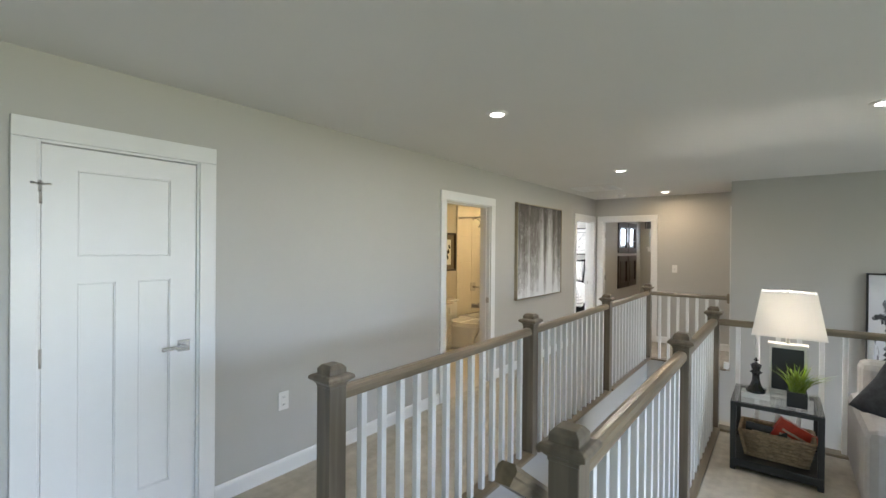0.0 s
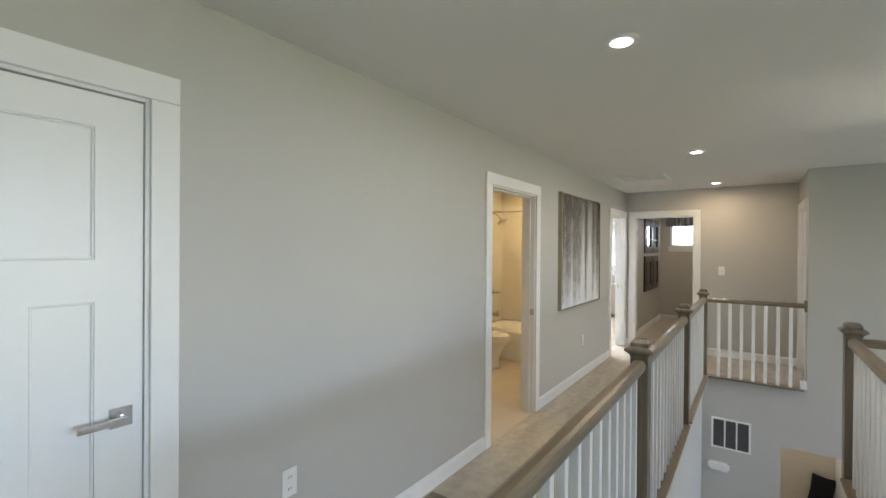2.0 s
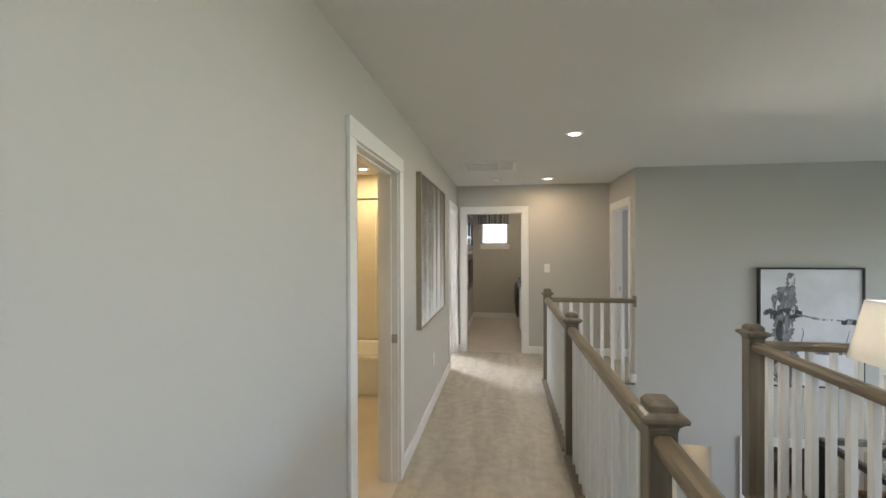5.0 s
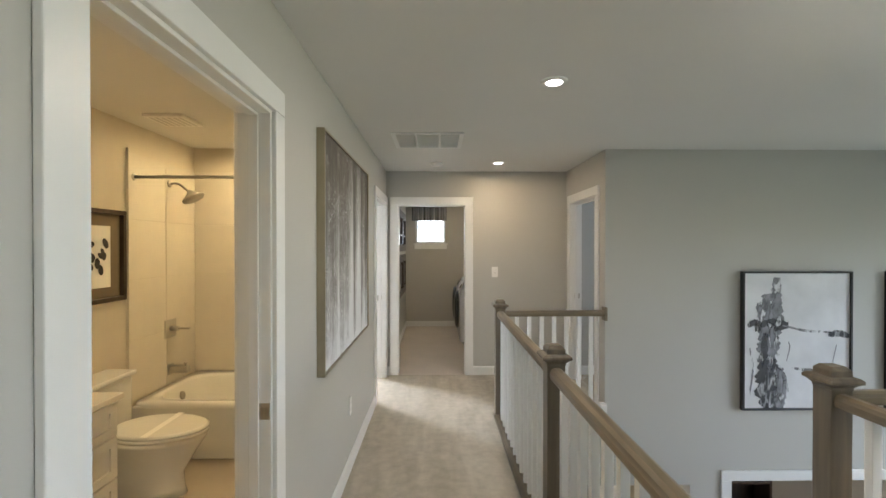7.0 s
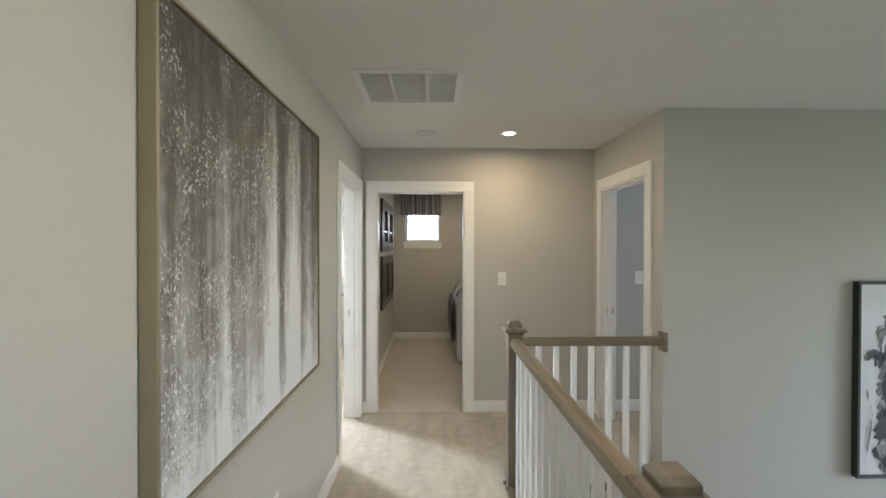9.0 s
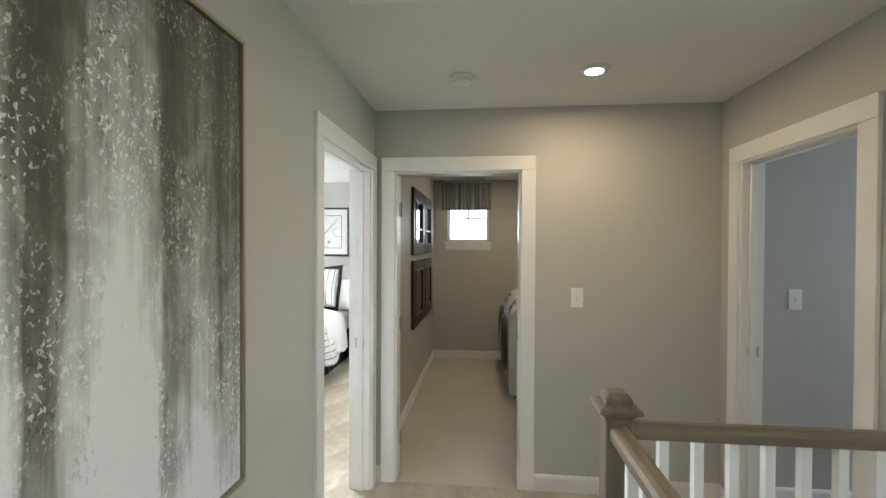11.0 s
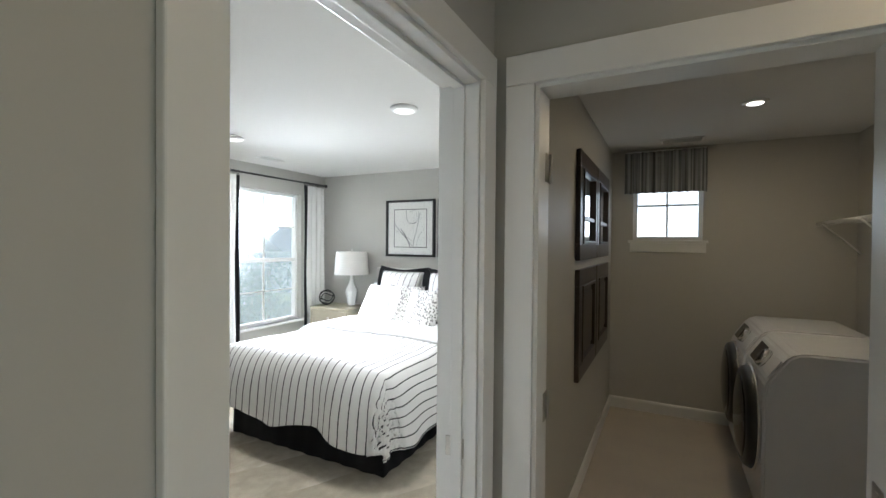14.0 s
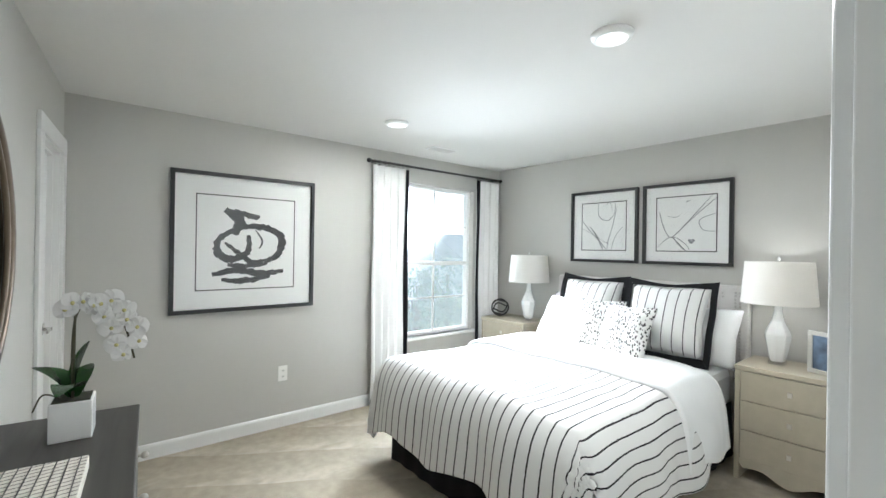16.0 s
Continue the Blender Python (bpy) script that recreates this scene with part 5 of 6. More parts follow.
sham(-4.80, 10.50, 0.985, -2, -20)
sham(-4.12, 10.46, 0.985, 3, -22)
for nm, x, y, z, w, h, t, turn, lean, m, lab in (
        ("bed_pillow", -3.98, 10.62, 0.88, 0.62, 0.44, 0.17, -2, -22, WHITECLOTH, "white sleeping pillow against the headboard"),
        ("bed_pillow", -4.98, 10.64, 0.88, 0.62, 0.44, 0.17, 2, -22, WHITECLOTH, "white sleeping pillow against the headboard"),
        ("throw_pillow", -4.88, 10.24, 0.90, 0.46, 0.44, 0.15, -6, -32, WHITECLOTH, "plain white square throw pillow on the bed"),
        ("throw_pillow", -4.53, 10.22, 0.91, 0.38, 0.42, 0.14, 8, -24, DAL, "white throw pillow with black spots"),
        ("throw_pillow", -4.27, 10.14, 0.90, 0.40, 0.42, 0.14, -6, -26, DAL, "white throw pillow with black spots")):
    p = tagged(part(nm, pillow(bmesh.new(), w, h, t), m), lab, "pillow")
    p.matrix_world = pose(x, y, z, lean, 0, turn)

# nightstands
NSM = mat("taupe_beige_lacquer", (0.43, 0.385, 0.29), rough=0.45, vary=0.05, scale=14, fine=260, bump=0.12)


def nightstand(x, y):
    e = thing("nightstand", (x, y, 0), "beige three-drawer nightstand with a scalloped apron", "nightstand", "nightstands beside the bed")
    w, d, h = 0.30, 0.42, 0.755
    part("top", boxes(((-w, -0.005, h - 0.035), (w, d, h)), bev=0.006), NSM, e)
    part("side", boxes(((-w + 0.004, 0.0, 0.0), (-w + 0.034, d, h - 0.035)), bev=0.004), NSM, e)
    part("side", boxes(((w - 0.034, 0.0, 0.0), (w - 0.004, d, h - 0.035)), bev=0.004), NSM, e)
    part("body", boxes(((-w + 0.034, 0.012, 0.13), (w - 0.034, d - 0.005, h - 0.036))), NSM, e)
    for k in range(3):
        z0 = 0.145 + k * 0.192
        dr = part("drawer", boxes(((-w + 0.038, 0.0, z0), (w - 0.038, 0.014, z0 + 0.186)), bev=0.003), NSM, e)
        bm = boxes(((-0.012, -0.012, z0 + 0.078), (0.012, -0.006, z0 + 0.11)), bev=0.002)
        box(bm, (-0.005, -0.007, z0 + 0.09), (0.005, 0.001, z0 + 0.10))
        part("pull", bm, SILVER, dr, "small silver pull")
    bm = bmesh.new()
    N = 24
    top, bot = [], []
    for yy in (0.002, 0.02):
        for k in range(N + 1):
            t = k / N
            zz = 0.05 + 0.045 * (0.5 - 0.5 * math.cos(t * math.tau)) - 0.03 * (0.5 - 0.5 * math.cos(t * 2 * math.tau)) if 0 < k < N else 0.02
            top.append(bm.verts.new((-w + 0.034 + (2 * w - 0.068) * t, yy, 0.145)))
            bot.append(bm.verts.new((-w + 0.034 + (2 * w - 0.068) * t, yy, 0.11 - zz + 0.02)))
    M = N + 1
    for k in range(N):
        bm.faces.new((top[k], top[k + 1], bot[k + 1], bot[k]))
        bm.faces.new((top[M + k], bot[M + k], bot[M + k + 1], top[M + k + 1]))
        bm.faces.new((bot[k], bot[k + 1], bot[M + k + 1], bot[M + k]))
        bm.faces.new((top[k + 1], top[k], top[M + k], top[M + k + 1]))
    bmesh.ops.recalc_face_normals(bm, faces=bm.faces)
    part("apron", bm, NSM, e)
    return e


nightstand(-3.34, 10.40)
nightstand(-5.78, 10.44)
SHADE_B = fabric_shade("white_drum_shade_fabric")


def bedside_lamp(x, y, z, lit):
    e = thing("table_lamp", (x, y, z), "white faceted table lamp with a white drum shade", "table lamp", "bedside lamps")
    part("foot", boxes(((-0.045, -0.045, 0), (0.045, 0.045, 0.018)), bev=0.003), GLASS, e, "clear acrylic foot")
    bm = lathe(bmesh.new(), [(0.042, 0.019), (0.054, 0.06), (0.074, 0.17), (0.076, 0.20), (0.058, 0.245), (0.036, 0.29), (0.024, 0.35), (0.021, 0.42)], n=8)
    for f in bm.faces:
        f.smooth = False
    bmesh.ops.bevel(bm, geom=list(bm.edges), offset=0.003, segments=2, affect="EDGES")
    part("base", bm, CERAMIC, e, "white faceted ceramic base")
    bm = bmesh.new()
    tube(bm, [(0, 0, 0.42), (0, 0, 0.71)], 0.006, 10)
    part("stem", bm, NICKEL, e)
    part("finial", lathe(bmesh.new(), [(0.006, 0.69), (0.01, 0.705), (0.004, 0.72)], n=12), CERAMIC, e)
    bm = bmesh.new()
    for r0, r1 in ((0.212, 0.190), (0.209, 0.187)):
        a, b = [[bm.verts.new((r * math.cos(k * math.tau / 48), r * math.sin(k * math.tau / 48), zz)) for k in range(48)] for r, zz in ((r0, 0.405), (r1, 0.685))]
        for k in range(48):
            bm.faces.new((a[k], a[(k + 1) % 48], b[(k + 1) % 48], b[k])).smooth = True
    sh = part("shade", bm, SHADE_B, e, "white fabric drum shade")
    if lit:
        lamp("bedside_lamp_light", "POINT", pose(x, y, z + 0.56), 3.5, (1.0, 0.96, 0.90), radius=0.04)
    return e


bedside_lamp(-3.46, 10.64, 0.756, True)
bedside_lamp(-5.60, 10.66, 0.756, False)
knot = thing("knot_ornament", (-5.95, 10.60, 0.756), "black looped metal knot ornament on the nightstand", "ornament")
for k in range(3):
    bm = bmesh.new()
    R = pose(0, 0, 0.102, 62 * k + 20, 35 * k, 50 * k)
    tube(bm, [R @ Vector((0.088 * math.cos(t), 0.092 * math.sin(t), 0.022 * math.sin(3 * t))) for t in [i * math.tau / 28 for i in range(29)]], 0.008, 8)
    part("loop", bm, BLACK, knot)
photo = thing("photo_frame", (-3.185, 10.53, 0.757), "silver photo frame with a dark landscape print", "photo frame", turn=-24)
fr = part("frame", rect_frame(bmesh.new(), "y", 0, -1, -0.11, 0.11, 0.0, 0.26, 0.026, 0.012), SILVER, photo)
part("picture", panel("y", 0, -1, -0.086, 0.086, 0.024, 0.236, 0.004), mat("landscape_print", (0.10, 0.14, 0.20), rough=0.5, vary=0.7, scale=9), photo)
part("stand", boxes(((-0.02, 0.0, 0.0), (0.02, 0.05, 0.004)), ((-0.02, 0.0, 0.004), (0.02, 0.006, 0.15))), BLK, photo)

# dresser, mirror, orchid
DRK = wood("dark_grey_brown_timber", (0.030, 0.027, 0.023), (0.060, 0.055, 0.047), "X", rough=0.45)
dresser = thing("dresser", (-4.805, BYS + 0.002, 0), "dark grey-brown timber dresser against the wall", "dresser")
DW, DD, DH = 1.22, 0.43, 0.85
part("top", boxes(((0, 0, DH - 0.03), (DW, DD, DH)), bev=0.004), DRK, dresser)
part("body", boxes(((0.012, 0.004, 0.09), (DW - 0.012, DD - 0.022, DH - 0.031)), bev=0.003), DRK, dresser)
for k in range(2):
    for j in range(3):
        x0, z0 = 0.03 + k * 0.585, 0.11 + j * 0.235
        dr = part("drawer", boxes(((x0, DD - 0.022, z0), (x0 + 0.575, DD - 0.004, z0 + 0.225)), bev=0.003), DRK, dresser)
        for dx in (0.12, 0.455):
            bm = bmesh.new()
            tube(bm, [(x0 + dx, DD - 0.005, z0 + 0.12), (x0 + dx, DD + 0.012, z0 + 0.12)], 0.005, 8)
            bmesh.ops.create_uvsphere(bm, u_segments=12, v_segments=8, radius=0.013, matrix=Matrix.Translation((x0 + dx, DD + 0.018, z0 + 0.12)))
            part("knob", bm, NICKEL, dr)
for x in (0.02, DW - 0.07):
    for y in (0.02, DD - 0.07):
        part("foot", boxes(((x, y, 0), (x + 0.05, y + 0.05, 0.092))), DRK, dresser)
askew(dresser)
mirror = thing("round_mirror", (-4.37, BYS + 0.001, 1.48), "round wall mirror in a dark bronze rim", "mirror")
BRONZE = mat("dark_bronze", (0.10, 0.075, 0.05), rough=0.35, metal=0.7)
bm = bmesh.new()
for r, yy, rad in ((0.50, 0.028, 0.022), (0.46, 0.034, 0.010)):
    tube(bm, [(r * math.cos(k * math.tau / 64), yy, r * math.sin(k * math.tau / 64)) for k in range(65)], rad, 10)
part("rim", bm, BRONZE, mirror, "dark bronze rim")
ms = bpy.data.materials.new("mirror_silver")
ms.use_nodes = True
ms.node_tree.nodes["Principled BSDF"].inputs["Metallic"].default_value = 1.0
ms.node_tree.nodes["Principled BSDF"].inputs["Roughness"].default_value = 0.02
ms.node_tree.nodes["Principled BSDF"].inputs["Base Color"].default_value = (0.9, 0.9, 0.9, 1)
bm = bmesh.new()
bmesh.ops.create_cone(bm, cap_ends=True, segments=64, radius1=0.49, radius2=0.49, depth=0.01, matrix=pose(0, 0.012, 0, 90, 0, 0))
part("mirror_glass", bm, ms, mirror)
askew(mirror)

orchid = thing("potted_orchid", (-4.570, 7.180, DH), "white orchid in a square white pot on the dresser", "plant")
askew(orchid)
part("pot", boxes(((-0.056, -0.056, 0), (0.056, 0.056, 0.125)), bev=0.004), CERAMIC, orchid, "square white ceramic pot")
part("soil", boxes(((-0.049, -0.049, 0.12), (0.049, 0.049, 0.1285))), mat("dark_moss", (0.03, 0.03, 0.015), rough=0.95, vary=0.5, scale=60), orchid)
LEAF = mat("dark_glossy_leaf", (0.025, 0.07, 0.02), rough=0.25, vary=0.25, scale=14)
STEM = mat("green_brown_stem", (0.05, 0.045, 0.018), rough=0.6, vary=0.2)
PETAL = mat("white_orchid_petal", (0.68, 0.67, 0.65), rough=0.6, vary=0.03, fine=60, bump=0.1)


def leaf_mesh(bm, m, ln, wd, curl):
    N = 10
    prev = None
    for i in range(N + 1):
        t = i / N
        w = wd * math.sin(math.pi * min(t * 0.92 + 0.06, 1)) ** 0.7
        z = ln * (t * (1 - curl * t * 0.5))
        y = ln * curl * t * t
        cur = [bm.verts.new(m @ Vector((s * w / 2, y + abs(s) * -0.15 * w, z))) for s in (-1, 0, 1)]
        if prev:
            for k in range(2):
                bm.faces.new((prev[k], prev[k + 1], cur[k + 1], cur[k])).smooth = True
        prev = cur
    return bm


for turn, ln, wd, curl, tilt in ((20, 0.20, 0.09, 0.15, -4), (-95, 0.20, 0.085, 0.75, -22), (150, 0.18, 0.08, 0.6, -12), (70, 0.16, 0.07, 0.5, -20)):
    part("leaf", leaf_mesh(bmesh.new(), pose(0, 0, 0.125, tilt, 0, turn), ln, wd, curl), LEAF, orchid, "dark green strap leaf")
path = spline([(0.0, 0.0, 0.12), (-0.005, -0.005, 0.28), (-0.005, 0.005, 0.40), (-0.005, 0.045, 0.465), (-0.01, 0.10, 0.43), (-0.01, 0.14, 0.34), (-0.01, 0.165, 0.235)], 8)
bm = bmesh.new()
tube(bm, path, 0.0035, 8)
tube(bm, [(0.012, 0, 0.12), (0.01, 0.003, 0.40)], 0.004, 8)
part("stem", bm, STEM, orchid)
rng = random.Random(11)
LIP = mat("pale_yellow_lip", (0.55, 0.50, 0.22), rough=0.6, vary=0.2, scale=90)
N_FL = 15
for k in range(N_FL):
    q = path[17 + int(k * (len(path) - 19) / (N_FL - 1))]
    side = 0.034 if k % 2 else -0.034
    m4 = Matrix.Translation(q + Vector((0.02 + rng.uniform(0, 0.02), side * rng.uniform(0.6, 1.1), rng.uniform(-0.022, 0.018)))) @ pose(0, 0, 0, rng.uniform(-25, 15), rng.uniform(-30, 30), rng.uniform(60, 120))
    bm = bmesh.new()
    for i in range(5):
        wd = 0.054 if i in (1, 4) else 0.031
        leaf_mesh(bm, m4 @ pose(0, 0.003 * (i % 2), 0, rng.uniform(-18, 8), 72 * i, 0), rng.uniform(0.034, 0.044), wd, 0.2)
    fl = part("flower", bm, PETAL, orchid, "white orchid bloom")
    bm = bmesh.new()
    bmesh.ops.create_uvsphere(bm, u_segments=8, v_segments=6, radius=0.0065, matrix=m4 @ pose(0, -0.005, -0.003))
    part("lip", bm, LIP, fl)
for a in (30, 160, 250):
    bm = bmesh.new()
    tube(bm, spline([(0.03 * math.cos(a), 0.03 * math.sin(a), 0.13), (0.07 * math.cos(a), 0.075 * math.sin(a), 0.15), (0.085 * math.cos(a), 0.10 * math.sin(a), 0.10)], 6), 0.002, 6)
    part("root", bm, STEM, orchid)
LINEN = striped("cream_lattice_linen", (0.66, 0.62, 0.54), (0.11, 0.10, 0.09), 0.022, 0.004, 0.0)
tray = thing("lattice_box", (-4.125, 7.155, DH), "cream box with a dark woven lattice lid", "box")
askew(tray)
part("body", boxes(((-0.15, -0.095, 0), (0.15, 0.095, 0.035)), bev=0.003), mat("cream_linen", (0.62, 0.58, 0.50), rough=0.9, fine=300, bump=0.3), tray)
part("lid", cloth_grid(1, 1, lambda a, b: (-0.148 + 0.296 * a, -0.093 + 0.186 * b, 0.0362), lambda a, b: (a * 0.296 + b * 0.03, b * 0.186)), LINEN, tray, "lattice-patterned lid")
for k in range(7):
    y = -0.078 + k * 0.026
    part("cord", boxes(((-0.148, y - 0.0012, 0.036), (0.148, y + 0.0012, 0.0375))), DRK, tray)

# ---- laundry ----
downlight(-1.64, 9.64, H, 5.6, (1.0, 0.77, 0.46))
vent = thing("ceiling_vent", (0, 0, 0), "white slotted supply vent in the laundry ceiling", "vent")
part("frame", boxes(((-2.17, 10.46, H - 0.008), (-1.85, 10.60, H - 0.0005)), bev=0.002), TRIM, vent)
# shade of the vent slots is painted by using the darker plastic
for k in range(5):
    part("slat", boxes(((-2.15, 10.475 + k * 0.023, H - 0.013), (-1.87, 10.486 + k * 0.023, H - 0.008))), PLATE_D, vent)
APPL = mat("white_appliance_enamel", (0.72, 0.73, 0.76), rough=0.22, vary=0.01, bump=0.0)
DARKG = mat("smoked_door_glass", (0.012, 0.012, 0.014), rough=0.08, vary=0.0, bump=0.0)
DISP = mat("black_display_panel", (0.01, 0.01, 0.012), rough=0.15, vary=0.0, bump=0.0)


def machine(name, y0, label):
    """A front loader facing -x; origin at its front foot."""
    e = thing(name, (-1.63, y0, 0), label, "washing machine", "front loaders in the laundry")
    w, d, h = 0.68, 0.68, 0.985
    bm = bmesh.new()
    prof = [(0.0, 0.03), (0.0, 0.72), (0.012, 0.80), (0.11, 0.955), (0.15, 0.978), (0.20, h), (d, h), (d, 0.03)]
    a, b = [[bm.verts.new((x, yy, z)) for x, z in prof] for yy in (0.0, w)]
    N = len(prof)
    for k in range(N):
        bm.faces.new((a[k], a[(k + 1) % N], b[(k + 1) % N], b[k]))
    bm.faces.new(a[::-1])
    bm.faces.new(b)
    bmesh.ops.recalc_face_normals(bm, faces=bm.faces)
    bmesh.ops.bevel(bm, geom=list(bm.edges), offset=0.014, segments=3, affect="EDGES", clamp_overlap=True)
    part("body", bm, APPL, e, "white enamelled body")
    c = (w / 2, 0.51)
    door = part("door", lathe(bmesh.new(), [(0.300, 0.0), (0.306, 0.02), (0.292, 0.05), (0.262, 0.062)], n=48), BLK, e, "round door with a dark rim")
    door.matrix_local = pose(-0.001, c[0], c[1], 0, -90, 0)
    part("door_glass", lathe(bmesh.new(), [(0.260, 0.058), (0.23, 0.070), (0.14, 0.082), (0.03, 0.086)], n=48), DARKG, door, "smoked glass bowl")
    part("door_ring", lathe(bmesh.new(), [(0.314, 0.0005), (0.316, 0.012), (0.302, 0.016)], n=48), CHROME, door, "chrome ring")
    slope = math.degrees(math.atan2(0.155, 0.098))
    m4 = Matrix.Translation((0.056, w / 2, 0.880)) @ pose(0, 0, 0, 0, -slope, 0)
    disp = part("display", boxes(((-0.062, 0.04, 0.000), (0.062, 0.24, 0.006)), bev=0.002), DISP, e, "black control display")
    disp.matrix_local = m4
    knob = part("dial", lathe(bmesh.new(), [(0.058, 0.0), (0.056, 0.028), (0.048, 0.036)], n=32), CHROME, e, "chrome dial")
    knob.matrix_local = m4 @ Matrix.Translation((0, -0.06, 0))
    part("dial_face", lathe(bmesh.new(), [(0.044, 0.0365), (0.04, 0.039)], n=32), DISP, knob)
    dr = part("drawer", boxes(((-0.055, -0.325, 0.0), (0.055, -0.14, 0.008)), bev=0.003), APPL, e, "detergent drawer front")
    dr.matrix_local = m4
    part("badge", boxes(((-0.004, w / 2 - 0.03, 0.77), (0.001, w / 2 + 0.03, 0.785))), CHROME, e)
    for x in (0.05, d - 0.08):
        for y in (0.05, w - 0.08):
            part("foot", boxes(((x, y, 0), (x + 0.03, y + 0.03, 0.035))), BLK, e)
    return e


machine("washing_machine", 9.30, "white front-loading washing machine with a dark round door")
machine("tumble_dryer", 10.04, "white front-loading tumble dryer with a dark round door")

# striped valance
VAL = mat("striped_valance_cloth", (1, 1, 1), rough=0.9, vary=0.04, fine=400, bump=0.2, spec=0.1)
n, l = VAL.node_tree.nodes, VAL.node_tree.links
uvn, mpp, nz, rp = n.new("ShaderNodeUVMap"), n.new("ShaderNodeMapping"), n.new("ShaderNodeTexNoise"), n.new("ShaderNodeValToRGB")
mpp.inputs["Scale"].default_value = (38, 0.4, 1)
l.new(uvn.outputs[0], mpp.inputs["Vector"])
l.new(mpp.outputs[0], nz.inputs["Vector"])
nz.inputs["Scale"].default_value, nz.inputs["Detail"].default_value = 1.0, 2
rp.color_ramp.elements[0].position, rp.color_ramp.elements[0].color = 0.36, (0.085, 0.09, 0.098, 1)
rp.color_ramp.elements[1].position, rp.color_ramp.elements[1].color = 0.62, (0.42, 0.435, 0.45, 1)
l.new(nz.outputs["Fac"], rp.inputs[0])
l.new(rp.outputs[0], n["Principled BSDF"].inputs["Base Color"])
val = thing("window_valance", (0, 0, 0), "grey striped gathered valance above the laundry window", "valance")


def vfn(a, b):
    return (-2.47 + 0.66 * a, LY1 - 0.075 + 0.010 * math.sin(a * 62 + math.sin(b * 3)) * (0.6 + 0.4 * b), 2.405 - 0.375 * b + 0.004 * math.sin(a * 62))


ob = part("cloth", cloth_grid(90, 10, vfn, lambda a, b: (a * 0.75, b * 0.37)), VAL, val)
ob.modifiers.new("thickness", "SOLIDIFY").thickness = 0.004
part("end", boxes(((-2.472, LY1 - 0.075, 2.03), (-2.467, LY1 - 0.001, 2.405))), VAL, val)
part("end", boxes(((-1.813, LY1 - 0.075, 2.03), (-1.808, LY1 - 0.001, 2.405))), VAL, val)
part("board", boxes(((-2.465, LY1 - 0.07, 2.40), (-1.815, LY1 - 0.001, 2.415))), TRIM, val)

# four dark wooden panels on the laundry wall, two of them glazed
WAL = wood("dark_walnut", (0.022, 0.014, 0.010), (0.055, 0.036, 0.026), "Z", rough=0.35)
for j, (z0, z1) in enumerate(((0.735, 1.405), (1.46, 2.12))):
    for k, (y0, y1) in enumerate(((9.02, 9.70), (9.725, 10.405))):
        e = thing("wall_panel", (0, 0, 0), "dark walnut framed panel with a glazed centre on the wall" if j else "dark walnut raised panel hung on the wall", "wall art", "walnut panels")
        F = -2.589
        part("frame", rect_frame(bmesh.new(), "x", F, 1, y0, y1, z0, z1, 0.10, 0.028, 0.004), WAL, e)
        part("moulding", rect_frame(bmesh.new(), "x", F, 1, y0 + 0.10, y1 - 0.10, z0 + 0.10, z1 - 0.10, 0.02, 0.036, 0.004), WAL, e)
        if j:
            part("backing", panel("x", F, 1, y0 + 0.12, y1 - 0.12, z0 + 0.12, z1 - 0.12, 0.010), DISP, e)
            part("mirror_glass", panel("x", F + 0.0105, 1, y0 + 0.12, y1 - 0.12, z0 + 0.12, z1 - 0.12, 0.003), ms, e, "mirrored glass")
            zb = z0 + 0.12 + 0.13
            part("crossbar", panel("x", F + 0.0138, 1, y0 + 0.12, y1 - 0.12, zb, zb + 0.022, 0.014), WAL, e)
        else:
            bm = panel("x", F, 1, y0 + 0.15, y1 - 0.15, z0 + 0.15, z1 - 0.15, 0.022)
            bmesh.ops.bevel(bm, geom=list(bm.edges), offset=0.008, segments=2, affect="EDGES")
            part("raised_field", bm, WAL, e)
            part("backing", panel("x", F, 1, y0 + 0.12, y1 - 0.12, z0 + 0.12, z1 - 0.12, 0.010), WAL, e)
shelf = thing("wire_shelf", (0, 0, 0), "white wire shelf above the machines", "shelf")
for k in range(5):
    bm = bmesh.new()
    x = LX1 - 0.02 - k * 0.058
    tube(bm, [(x, 9.0, 1.74), (x, LY1 - 0.005, 1.74)], 0.004, 6)
    part("rail", bm, PLATE, shelf)
for k in range(44):
    bm = bmesh.new()
    y = 9.02 + k * 0.0415
    tube(bm, [(LX1 - 0.003, y, 1.746), (LX1 - 0.255, y, 1.746), (LX1 - 0.26, y, 1.71)], 0.0022, 5)
    part("wire", bm, PLATE, shelf)
for y in (9.1, 10.0, 10.75):
    bm = bmesh.new()
    tube(bm, [(LX1 - 0.24, y, 1.735), (LX1 - 0.003, y, 1.50)], 0.006, 8)
    part("brace", bm, PLATE, shelf)

# ---- bathroom ----
downlight(-3.50, 6.08, H, 5.5, WARM)
# unseen fitting, added in place of a supposed vanity light to brighten this end
downlight(-3.50, 4.1, H, 6, WARM)
fan = thing("exhaust_fan", (0, 0, 0), "white ceiling exhaust fan grille", "vent")
part("cover", boxes(((-3.98, 5.44, H - 0.022), (-3.71, 5.71, H - 0.0005)), bev=0.008), PLATE, fan)
# raised dark strips in place of real slots; their shade is colour
for k in range(6):
    part("slot", boxes(((-3.95 + k * 0.04, 5.47, H - 0.024), (-3.935 + k * 0.04, 5.68, H - 0.0215))), PLATE_D, fan)
sur = thing("tub_surround", (0, 0, 0), "cream panelled tub surround with faint tile lines", "wall panel")
sur["kind"] = "structure"
part("panel", boxes(((TX0 + 0.0005, 5.642, 0.41), (TX0 + 0.012, TY1 - 0.012, 2.22))), SURROUND, sur)
